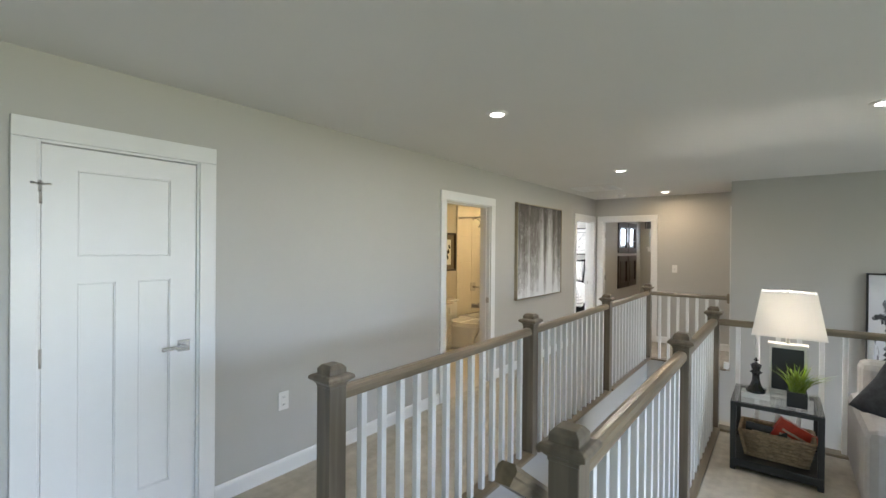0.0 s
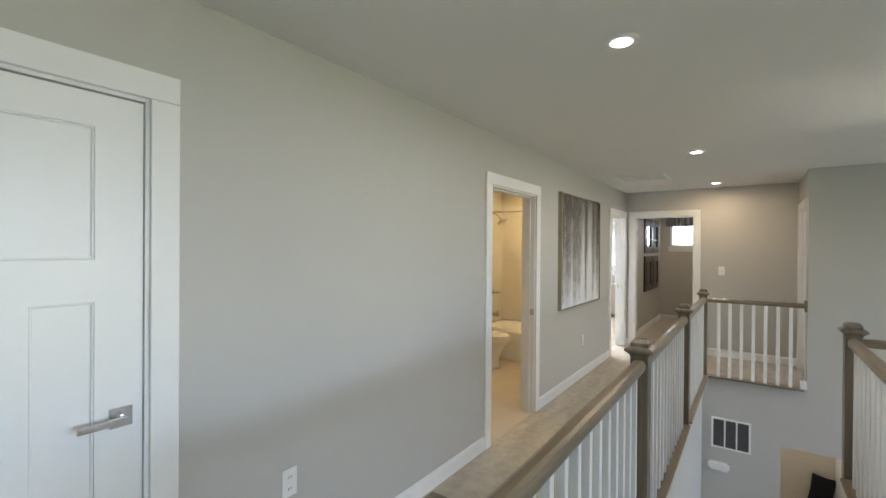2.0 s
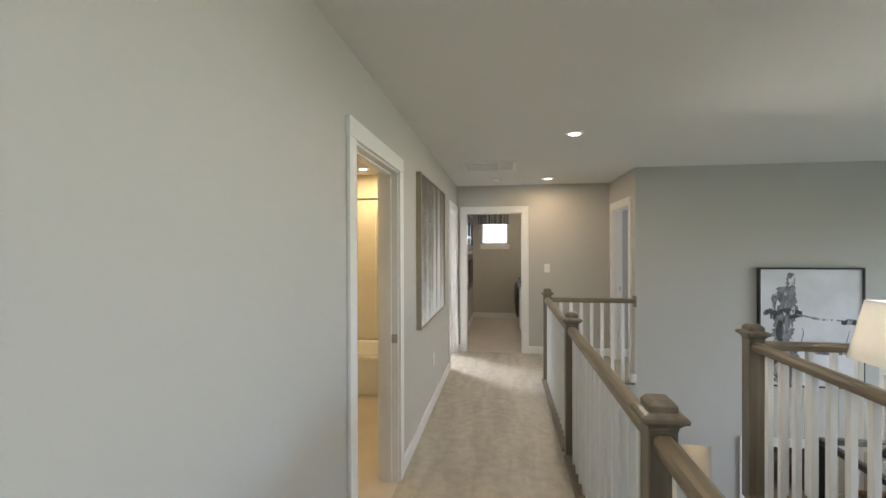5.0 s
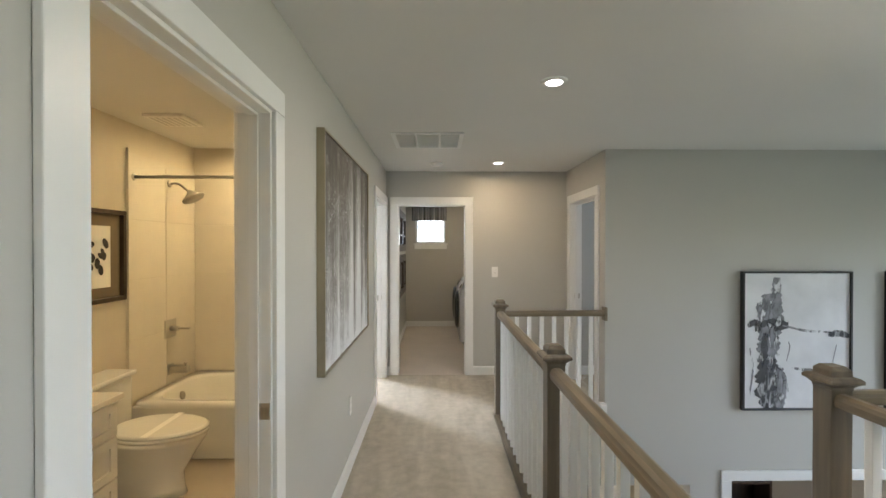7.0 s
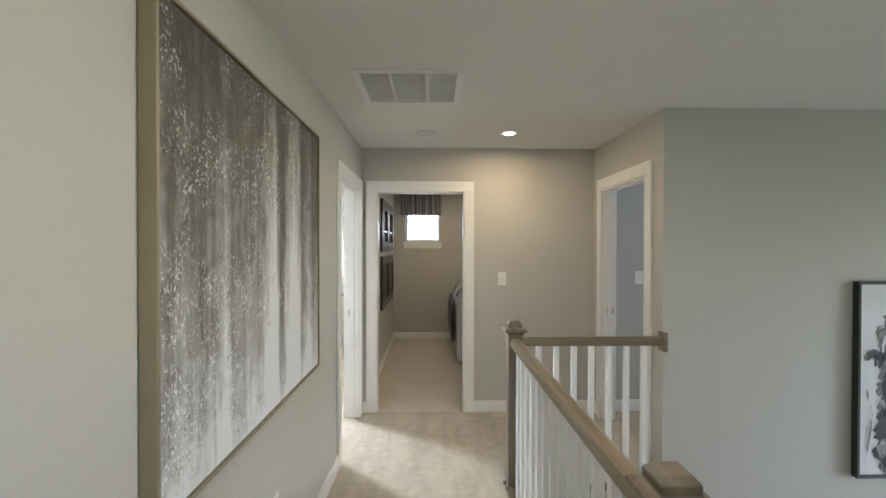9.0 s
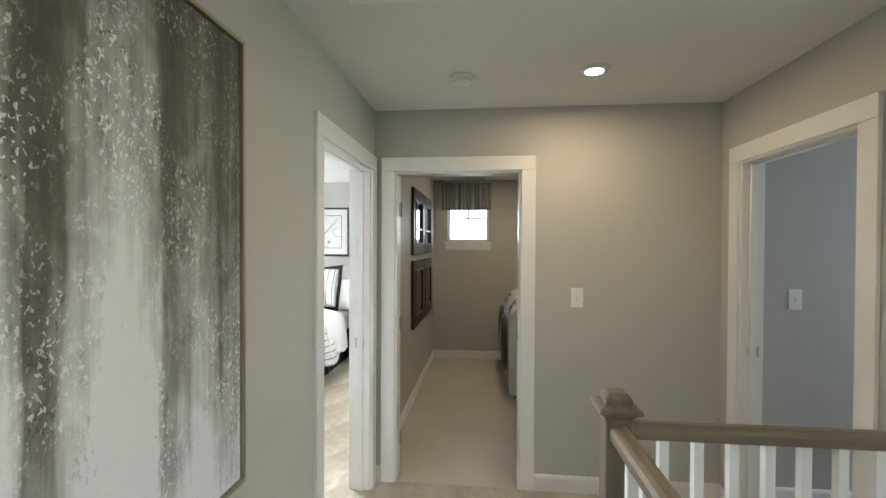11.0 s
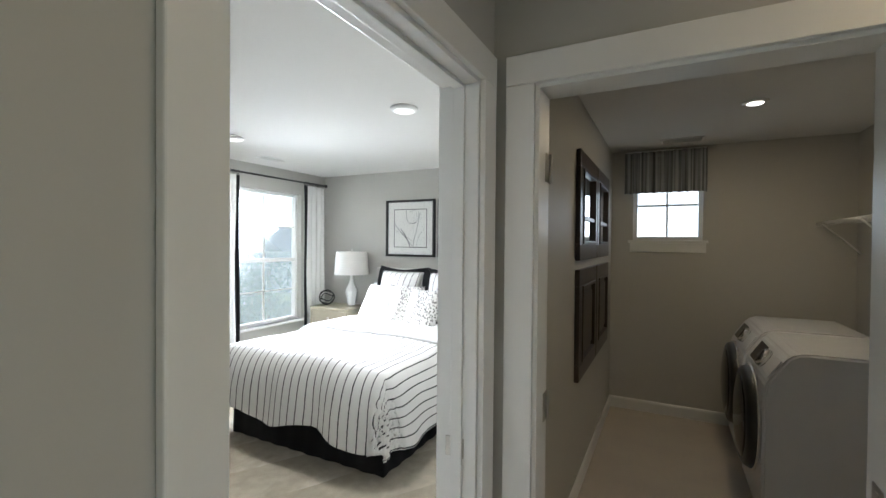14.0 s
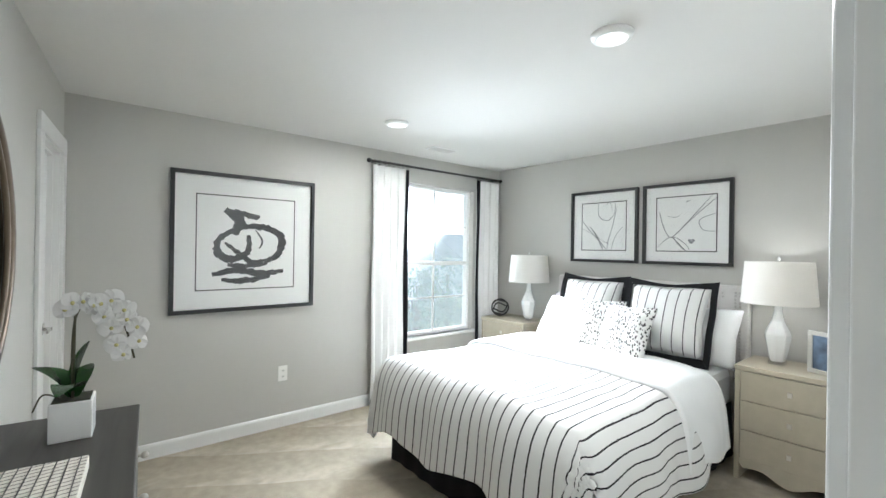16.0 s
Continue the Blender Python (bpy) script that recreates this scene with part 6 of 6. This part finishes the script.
part("panel", boxes(((TX0 + 0.012, TY1 - 0.012, 0.41), (-2.737, TY1 - 0.0005, 2.22))), SURROUND, sur)
part("edge_trim", boxes(((TX0 + 0.0005, 5.628, 0.0), (TX0 + 0.02, 5.641, 2.25))), SURROUND, sur)
for r in range(4):
    for c in range(2):
        y0, z0 = 5.645 + c * 0.42, 0.42 + r * 0.44
        part("tile", boxes(((TX0 + 0.012, y0, z0), (TX0 + 0.0155, y0 + 0.414, z0 + 0.434)), bev=0.001), SURROUND, sur)
    for c in range(4):
        x0 = TX0 + 0.02 + c * 0.363
        part("tile", boxes(((x0, TY1 - 0.0155, z0), (x0 + 0.357, TY1 - 0.012, z0 + 0.434)), bev=0.001), SURROUND, sur)
tub = thing("bathtub", (TX0 + 0.013, 5.645, 0), "white alcove bathtub with a moulded basin", "bathtub")
TLX, TLY = 1.465, 0.84
bm = bmesh.new()
box(bm, (0, 0, 0), (TLX, 0.05, 0.385), 0.012)
part("apron", bm, CERAMIC, tub)
bm = bmesh.new()


def oval(w, d, z, n=40, p=3.0):
    out = []
    for k in range(n):
        t = k * math.tau / n
        c, s = math.cos(t), math.sin(t)
        out.append(bm.verts.new((TLX / 2 + w * math.copysign(abs(c) ** (2 / p), c), TLY / 2 + d * math.copysign(abs(s) ** (2 / p), s), z)))
    return out


loops = [oval(TLX / 2 - 0.001, TLY / 2 - 0.001, 0.37, p=14), oval(TLX / 2 - 0.001, TLY / 2 - 0.001, 0.405, p=14), oval(TLX / 2 - 0.07, 0.335, 0.405, p=5), oval(TLX / 2 - 0.085, 0.32, 0.39, p=5),
         oval(TLX / 2 - 0.14, 0.295, 0.15, p=4), oval(TLX / 2 - 0.2, 0.25, 0.08, p=4)]
for a, b in zip(loops, loops[1:]):
    for k in range(40):
        f = bm.faces.new((a[k], a[(k + 1) % 40], b[(k + 1) % 40], b[k]))
        f.smooth = True
bm.faces.new(loops[-1])
bmesh.ops.recalc_face_normals(bm, faces=bm.faces)
part("basin", bm, CERAMIC, tub, "white moulded basin")
ov = part("overflow", lathe(bmesh.new(), [(0.035, 0.0), (0.034, 0.012), (0.02, 0.016)], n=24), NICKEL, tub, "nickel overflow plate")
ov.matrix_local = pose(0.098, 0.46, 0.31, 0, 80, 0)
# shower fittings on the plumbing wall
sh = thing("wall_shower", (0, 0, 0), "brushed nickel shower head on a bent arm", "shower head")
YV = 6.11
bm = lathe(bmesh.new(), [(0.03, 0), (0.028, 0.008), (0.012, 0.014)], n=24)
o = part("flange", bm, NICKEL, sh)
o.matrix_local = pose(TX0 + 0.0155, YV, 2.06, 0, 90, 0)
bm = bmesh.new()
tube(bm, spline([(TX0 + 0.016, YV, 2.06), (TX0 + 0.09, YV, 2.06), (TX0 + 0.17, YV, 2.00)], 8), 0.010, 12)
part("arm", bm, NICKEL, sh)
o = part("head", lathe(bmesh.new(), [(0.085, -0.012), (0.088, 0.0), (0.07, 0.012), (0.03, 0.045), (0.014, 0.07)], n=36), NICKEL, sh)
o.matrix_local = pose(TX0 + 0.21, YV, 1.945, 0, -30, 0)
vv = thing("shower_valve", (0, 0, 0), "square brushed nickel shower valve with a lever", "shower valve")
part("plate", boxes(((TX0 + 0.0158, YV - 0.075, 0.79), (TX0 + 0.024, YV + 0.075, 0.94)), bev=0.003), NICKEL, vv)
bm = bmesh.new()
tube(bm, [(TX0 + 0.024, YV, 0.865), (TX0 + 0.085, YV, 0.865)], 0.02, 16)
box(bm, (TX0 + 0.07, YV - 0.012, 0.857), (TX0 + 0.18, YV + 0.012, 0.873), 0.004)
part("lever", bm, NICKEL, vv)
sp_ = thing("tub_spout", (0, 0, 0), "brushed nickel tub spout with a diverter", "tub spout")
part("spout", boxes(((TX0 + 0.0158, YV - 0.028, 0.50), (TX0 + 0.17, YV + 0.028, 0.555)), bev=0.012), NICKEL, sp_)
part("plate", boxes(((TX0 + 0.0158, YV - 0.04, 0.485), (TX0 + 0.022, YV + 0.04, 0.57)), bev=0.002), NICKEL, sp_)
part("diverter", lathe(bmesh.new(), [(0.008, 0.553), (0.008, 0.572), (0.013, 0.576), (0.012, 0.586)], at=(TX0 + 0.145, YV, 0), n=16), NICKEL, sp_)
cr_ = thing("shower_rod", (0, 0, 0), "brushed nickel shower curtain rod", "shower rod")
bm = bmesh.new()
tube(bm, [(TX0 + 0.001, 5.69, 2.05), (-2.737, 5.69, 2.05)], 0.0125, 14)
part("pole", bm, NICKEL, cr_)
for x, s in ((TX0 + 0.001, 90), (-2.737, -90)):
    o = part("flange", lathe(bmesh.new(), [(0.032, 0), (0.030, 0.012), (0.016, 0.024)], n=24), NICKEL, cr_)
    o.matrix_local = pose(x, 5.69, 2.05, 0, s, 0)
# toilet
toilet = thing("toilet", (TX0, 5.215, 0), "white two-piece toilet with a closed lid", "toilet")
part("tank", boxes(((0.012, -0.20, 0.38), (0.20, 0.20, 0.69)), bev=0.025), CERAMIC, toilet)
part("tank_lid", boxes(((0.006, -0.215, 0.69), (0.215, 0.215, 0.722)), bev=0.012), CERAMIC, toilet)
bm = bmesh.new()


def egg(cx, a0, a1, b, z, n=40):
    out = []
    for k in range(n):
        t = k * math.tau / n
        c = math.cos(t)
        out.append(bm.verts.new((cx + (a1 if c > 0 else a0) * c, b * math.sin(t), z)))
    return out


def skin(loops):
    for a, b in zip(loops, loops[1:]):
        for k in range(len(a)):
            bm.faces.new((a[k], a[(k + 1) % len(a)], b[(k + 1) % len(b)], b[k])).smooth = True
    bm.faces.new(loops[0][::-1])
    bm.faces.new(loops[-1])
    bmesh.ops.recalc_face_normals(bm, faces=bm.faces)


skin([egg(0.42, 0.28, 0.24, 0.115, 0.0), egg(0.42, 0.27, 0.225, 0.105, 0.05), egg(0.43, 0.25, 0.21, 0.10, 0.14), egg(0.46, 0.28, 0.25, 0.145, 0.26), egg(0.48, 0.29, 0.295, 0.182, 0.355), egg(0.48, 0.29, 0.305, 0.187, 0.385)])
part("bowl", bm, CERAMIC, toilet)
bm = bmesh.new()
skin([egg(0.48, 0.25, 0.31, 0.19, 0.387), egg(0.48, 0.25, 0.312, 0.192, 0.40), egg(0.48, 0.25, 0.308, 0.188, 0.407)])
part("seat", bm, CERAMIC, toilet)
bm = bmesh.new()
skin([egg(0.48, 0.25, 0.308, 0.188, 0.410), egg(0.48, 0.25, 0.31, 0.19, 0.424), egg(0.48, 0.24, 0.29, 0.175, 0.434)])
part("lid", bm, CERAMIC, toilet)
part("paper_band", boxes(((0.50, -0.192, 0.4345), (0.54, 0.192, 0.4355))), MATW, toilet, "white paper band over the lid")
bm = bmesh.new()
tube(bm, spline([(0.21, -0.15, 0.62), (0.225, -0.15, 0.60), (0.225, -0.15, 0.54), (0.205, -0.15, 0.52)], 5), 0.006, 8)
part("flush_lever", bm, NICKEL, toilet)
# vanity
van = thing("vanity_cabinet", (TX0, 3.05, 0), "white bathroom vanity with drawers", "cabinet")
VW, VD, VH = 1.76, 0.54, 0.77
part("body", boxes(((0.002, 0.0, 0.09), (VD - 0.02, VW, VH - 0.03)), bev=0.002), DOORW, van)
part("toe_kick", boxes(((0.002, 0.01, 0.0), (VD - 0.08, VW - 0.01, 0.09))), DOORW, van)
for k in range(4):
    y0 = 0.012 + k * 0.436
    for z0, z1 in ((0.11, 0.325), (0.333, 0.545), (0.553, 0.727)):
        dr = part("drawer", rect_frame(bmesh.new(), "x", VD - 0.02, 1, y0, y0 + 0.428, z0, z1, 0.045, 0.02), DOORW, van)
        part("field", panel("x", VD - 0.02, 1, y0 + 0.045, y0 + 0.383, z0 + 0.045, z1 - 0.045, 0.010), DOORW, dr)
        part("pull", boxes(((VD + 0.0, y0 + 0.18, (z0 + z1) / 2 - 0.012), (VD + 0.022, y0 + 0.22, (z0 + z1) / 2 + 0.012)), bev=0.003), NICKEL, dr)
top = tagged(part("countertop", boxes(((TX0 + 0.002, 3.03, VH - 0.03), (TX0 + VD + 0.02, 3.05 + VW + 0.015, VH)), bev=0.005), mat("cultured_marble", (0.74, 0.72, 0.68), rough=0.15, vary=0.03)), "white cultured marble vanity top", "countertop")
# botanical print
bp_ = thing("framed_print", (0, 0, 0), "dark wooden shadow-box frame with leaf print", "framed picture")
Y0, Y1, Z0, Z1 = 4.94, 5.58, 1.17, 1.79
part("frame", rect_frame(bmesh.new(), "x", TX0 + 0.001, 1, Y0, Y1, Z0, Z1, 0.03, 0.04, 0.003), WAL, bp_)
part("mat_board", panel("x", TX0 + 0.001, 1, Y0 + 0.03, Y1 - 0.03, Z0 + 0.03, Z1 - 0.03, 0.010), mat("grey_brown_mat", (0.20, 0.165, 0.12), rough=0.9), bp_)
part("print", panel("x", TX0 + 0.011, 1, Y0 + 0.12, Y1 - 0.12, Z0 + 0.10, Z1 - 0.11, 0.004), MATW, bp_, "cream paper print")
rng = random.Random(8)
for k in range(32):
    y, z, r = rng.uniform(Y0 + 0.16, Y1 - 0.16), rng.uniform(Z0 + 0.15, Z1 - 0.15), rng.uniform(0.020, 0.030)
    bm = bmesh.new()
    ang = rng.uniform(0, math.tau)
    vs = [bm.verts.new((TX0 + 0.0155 + 0.0002 * k, y + r * (math.cos(t) * math.cos(ang) * 0.75 - math.sin(t) * math.sin(ang) * 1.25), z + r * (math.cos(t) * math.sin(ang) * 0.75 + math.sin(t) * math.cos(ang) * 1.25))) for t in [i * math.tau / 14 for i in range(14)]]
    bm.faces.new(vs)
    part("leaf_print", bm, INK, bp_)

# ---- landing: room beyond, lower storey ----
outlet("light_switch", "y", 7.69, -1, -0.02, 1.245, "white toggle light switch", True)
# slats darkened and a black sheet set behind: shade between them as colour
mat_slat = mat("grey_grille_slat", (0.10, 0.10, 0.10), rough=0.5)
lg = thing("wall_return_grille", (0, 0, 0), "white return air grille with dark slots", "vent")
part("backing", panel("y", 6.4775, -1, -1.31, -0.955, -0.83, -0.505, 0.003), BLK, lg)
part("frame", rect_frame(bmesh.new(), "y", 6.4775, -1, -1.33, -0.935, -0.85, -0.485, 0.022, 0.012), TRIM, lg)
for k in (1, 2):
    x = -1.31 + 0.355 * k / 3
    part("divider", panel("y", 6.4745, -1, x - 0.008, x + 0.008, -0.83, -0.505, 0.009), TRIM, lg)
for k in range(20):
    z = -0.825 + k * 0.0165
    part("slat", prism([(-0.0008, -0.004), (0.0008, -0.004), (0.0008, 0.004), (-0.0008, 0.004)], (-1.31, 6.470, z), (-0.955, 6.470, z), (0, 0.7, 0.7)), mat_slat, lg)
ch = thing("door_chime", (0, 0, 0), "white rounded door chime box on the wall", "door chime")
bm = panel("y", 6.4775, -1, -1.36, -1.14, -1.12, -1.01, 0.05)
bmesh.ops.bevel(bm, geom=list(bm.edges), offset=0.022, segments=4, affect="EDGES")
part("cover", bm, PLATE, ch)
TAN = mat("tan_lower_paint", (0.52, 0.48, 0.40), rough=0.6, vary=0.02)
wall("wall_lower_hall_back", "y", 8.1, 8.2, -1.55, 0.42, LOW, -0.3, TAN, [], "tan painted lower hall wall")
wall("wall_lower_hall_east", "x", 0.42, 0.54, 6.60, 9.4, LOW, -0.3, TAN, [], "tan painted lower hall wall")
wall("wall_lower_hall_west", "x", -1.67, -1.55, 6.60, 9.4, LOW, -0.3, TAN, [], "tan painted lower hall wall")
setting("ceiling_lower", boxes(((-1.67, 6.60, -0.32), (4.2, 9.4, -0.30))), CEIL, "white lower ceiling")
wall("wall_lower_room_back", "y", 9.3, 9.4, 0.54, 4.2, LOW, -0.3, WALL, [], "greige lower room wall")
wall("wall_lower_room_east", "x", 4.2, 4.32, 6.6, 9.4, LOW, -0.3, WALL, [], "greige lower room wall")
wall("wall_lower_south", "y", -3.32, -3.2, -1.55, 4.32, LOW, 0, WALL, [], "greige lower wall")
setting("baseboard_lower", boxes(((-1.55, 8.086, LOW), (0.42, 8.1, LOW + 0.13)), ((0.406, 6.6, LOW), (0.42, 8.086, LOW + 0.13))), TRIM, "white baseboard of the lower hall")
ld = thing("lower_hall_door", (0.02, 7.26, LOW), "white panelled door standing in the lower hall", "door")
part("leaf", boxes(((-0.03, 0, 0.01), (0.012, 0.82, 2.03)), bev=0.004), DOORW, ld)
part("casing", boxes(((0.02, 0.812, 0), (0.11, 0.838, 2.12)), bev=0.003), TRIM, ld)
part("knob", lathe(bmesh.new(), [(0.01, 0), (0.028, 0.03), (0.02, 0.055)], at=(-0.06, 0.06, 0.95), n=16), NICKEL, ld)
bag = tagged(part("hanging_bag", pillow(bmesh.new(), 0.26, 0.42, 0.14, 12), BLACKCLOTH), "black bag hanging on the lower hall wall", "bag")
bag.matrix_world = pose(-0.15, 8.02, -1.72, 0, 8, 0)
hk = tagged(part("wall_hook", boxes(((-0.18, 8.04, -1.52), (-0.12, 8.099, -1.49)), bev=0.004), NICKEL), "small nickel hook on the wall", "hook")
lamp("lower_hall_lamp", "AREA", pose(-0.5, 7.3, -0.34), 4, SOFT, disk=0.2)
lamp("lower_hall_lamp", "AREA", pose(0.24, 7.2, -0.34), 4, (1.0, 0.80, 0.54), disk=0.15)
setting("trim_lower_opening", boxes(((0.645, 6.46, -0.635), (3.49, 6.477, -0.54)), ((0.645, 6.46, LOW), (0.74, 6.477, -0.635)), ((3.395, 6.46, LOW), (3.49, 6.477, -0.635)), bev=0.003), TRIM, "white casing of the lower room opening")
bk = thing("bookcase", (0.85, 7.9, LOW), "dark open bookcase with books in the lower room", "bookcase")
part("carcass", boxes(((0, 0, 0), (0.03, 0.3, 1.75)), ((1.37, 0, 0), (1.40, 0.3, 1.75)), ((0.03, 0.28, 0), (1.37, 0.3, 1.75))), WAL, bk)
for k in range(5):
    part("shelf", boxes(((0.03, 0.0, 0.05 + k * 0.42), (1.37, 0.28, 0.075 + k * 0.42))), WAL, bk)
rng = random.Random(3)
for k in range(3):
    x = 0.45 + rng.uniform(0, 0.1)
    for j in range(11):
        w, hgt = rng.uniform(0.02, 0.045), rng.uniform(0.2, 0.3)
        col = (MATW, CREAM, DARKB, mat("blue_book_cover", (0.05, 0.10, 0.25), rough=0.5))[j % 4] if k == 0 and j == 0 else (MATW, CREAM, DARKB)[(j + k) % 3]
        b = tagged(part("book", boxes(((0.85 + x, 7.93, LOW + 0.076 + (k + 2) * 0.42), (0.85 + x + w, 8.12, LOW + 0.076 + (k + 2) * 0.42 + min(hgt, 0.3))), bev=0.002), col), "upright book on the dark shelf", "book", "books on the bookcase")
        x += w + 0.004
pl = thing("potted_plant", (0.98, 7.55, LOW), "leafy white-green plant on a tall stand", "plant")
part("stand", boxes(((-0.12, -0.12, 0), (0.12, 0.12, 1.05)), bev=0.01), WAL, pl)
part("pot", lathe(bmesh.new(), [(0.08, 1.05), (0.11, 1.10), (0.12, 1.24), (0.11, 1.25)], n=24), CERAMIC, pl)
bm = bmesh.new()
rng = random.Random(6)
for k in range(60):
    leaf_mesh(bm, Matrix.Translation((rng.uniform(-0.1, 0.1), rng.uniform(-0.1, 0.1), rng.uniform(1.22, 1.42))) @ pose(0, 0, 0, rng.uniform(-70, 10), 0, rng.uniform(0, 360)), rng.uniform(0.07, 0.13), 0.05, 0.5)
part("foliage", bm, mat("pale_leaf", (0.30, 0.36, 0.24), rough=0.5, vary=0.5, scale=20), pl)
# fill lamp added for the shelf and plant; no fitting is known here
lamp("lower_room_fill", "AREA", pose(2.4, 7.6, -0.34), 14, SOFT, disk=0.3)

# ---- outdoors ----
GRASS = mat("lawn", (0.10, 0.16, 0.06), rough=0.9, vary=0.3, scale=0.6)
setting("ground", boxes(((-3000, -3000, -3.4), (3000, 3000, -3.1))), GRASS, "green lawn around the house")
SIDING = mat("pale_blue_siding", (0.62, 0.68, 0.72), rough=0.7, vary=0.06)
PANE_FAR = mat("far_window_glass", (0.22, 0.27, 0.32), rough=0.2, vary=0.1)
ROOF = mat("grey_shingle", (0.30, 0.32, 0.35), rough=0.9, vary=0.2)
for k, (x, y, w) in enumerate(((-34, 24, 10), (-37, 40, 11), (-30, 10, 9))):
    hs = thing("house", (x, y, -3.1), "pale blue sided house with a grey gable roof", "house", "neighbouring houses")
    part("wall", boxes(((-4, -w / 2, 0), (4, w / 2, 3.9))), SIDING, hs)
    bm = bmesh.new()
    v = [bm.verts.new(p) for p in ((-4.4, -w / 2 - 0.4, 3.8), (4.4, -w / 2 - 0.4, 3.8), (0, -w / 2 - 0.4, 6.2), (-4.4, w / 2 + 0.4, 3.8), (4.4, w / 2 + 0.4, 3.8), (0, w / 2 + 0.4, 6.2))]
    for q in ((0, 1, 2), (3, 5, 4), (0, 3, 4, 1), (1, 4, 5, 2), (2, 5, 3, 0)):
        bm.faces.new([v[i] for i in q])
    part("roof", bm, ROOF, hs)
    for j in range(4):
        wy = -w / 2 + (j + 0.5) * w / 4
        wd = part("window", boxes(((4.0, wy - 0.5, 1.4), (4.05, wy + 0.5, 2.9))), TRIM, hs)
        part("pane", boxes(((4.05, wy - 0.42, 1.48), (4.06, wy + 0.42, 2.82))), PANE_FAR, wd)
LEAFG = mat("tree_leaf", (0.10, 0.21, 0.15), rough=0.6, vary=0.5, scale=2)
BARK = mat("bark", (0.09, 0.07, 0.05), rough=0.95, vary=0.3)
for k, (x, y, hgt) in enumerate(((-13.5, 14.9, 4.1), (-15.5, 16.4, 4.3), (-12.5, 11.6, 3.6), (-18, 20, 4.6))):
    tr = thing("tree", (x, y, -3.1), "small leafy green garden tree", "tree", "garden trees")
    rng = random.Random(30 + k)
    bm = bmesh.new()
    tube(bm, [(0, 0, 0), (0.03, 0.02, hgt * 0.3), (0, 0.05, hgt * 0.75)], [0.11, 0.08, 0.03], 8)
    for j in range(6):
        a = j * 1.1
        tube(bm, [(0.02, 0.02, hgt * (0.3 + 0.05 * j)), (0.7 * math.cos(a), 0.7 * math.sin(a), hgt * (0.5 + 0.06 * j))], [0.04, 0.012], 6)
    part("trunk", bm, BARK, tr)
    bm = bmesh.new()
    for j in range(900):
        d = Vector((rng.gauss(0, 1), rng.gauss(0, 1), rng.gauss(0, 1))).normalized() * rng.uniform(0.35, 1.0) ** 0.6
        c = Vector((d.x * 1.25, d.y * 1.25, hgt * 0.62 + d.z * hgt * 0.36)) + Vector((rng.gauss(0, 0.12), rng.gauss(0, 0.12), 0))
        m4 = Matrix.Translation(c) @ pose(0, 0, 0, rng.uniform(0, 360), rng.uniform(0, 360), rng.uniform(0, 360))
        s = rng.uniform(0.05, 0.11)
        bm.faces.new([bm.verts.new(m4 @ Vector(p)) for p in ((-s, 0, 0), (0, -s * 0.5, 0), (s, 0, 0), (0, s * 0.5, 0))])
    part("crown", bm, LEAFG, tr)
# emissive walls added so the sky through the windows burns out to white
SKY_GLOW = glow("white_sky_glow", (0.93, 0.97, 1.0), 2.6)
setting("backdrop", boxes(((-130, -40, -3.1), (-129, 130, 30)), ((-128, 129, -3.1), (60, 130, 30))), SKY_GLOW, "glowing backdrop walls standing in for an overexposed white sky")
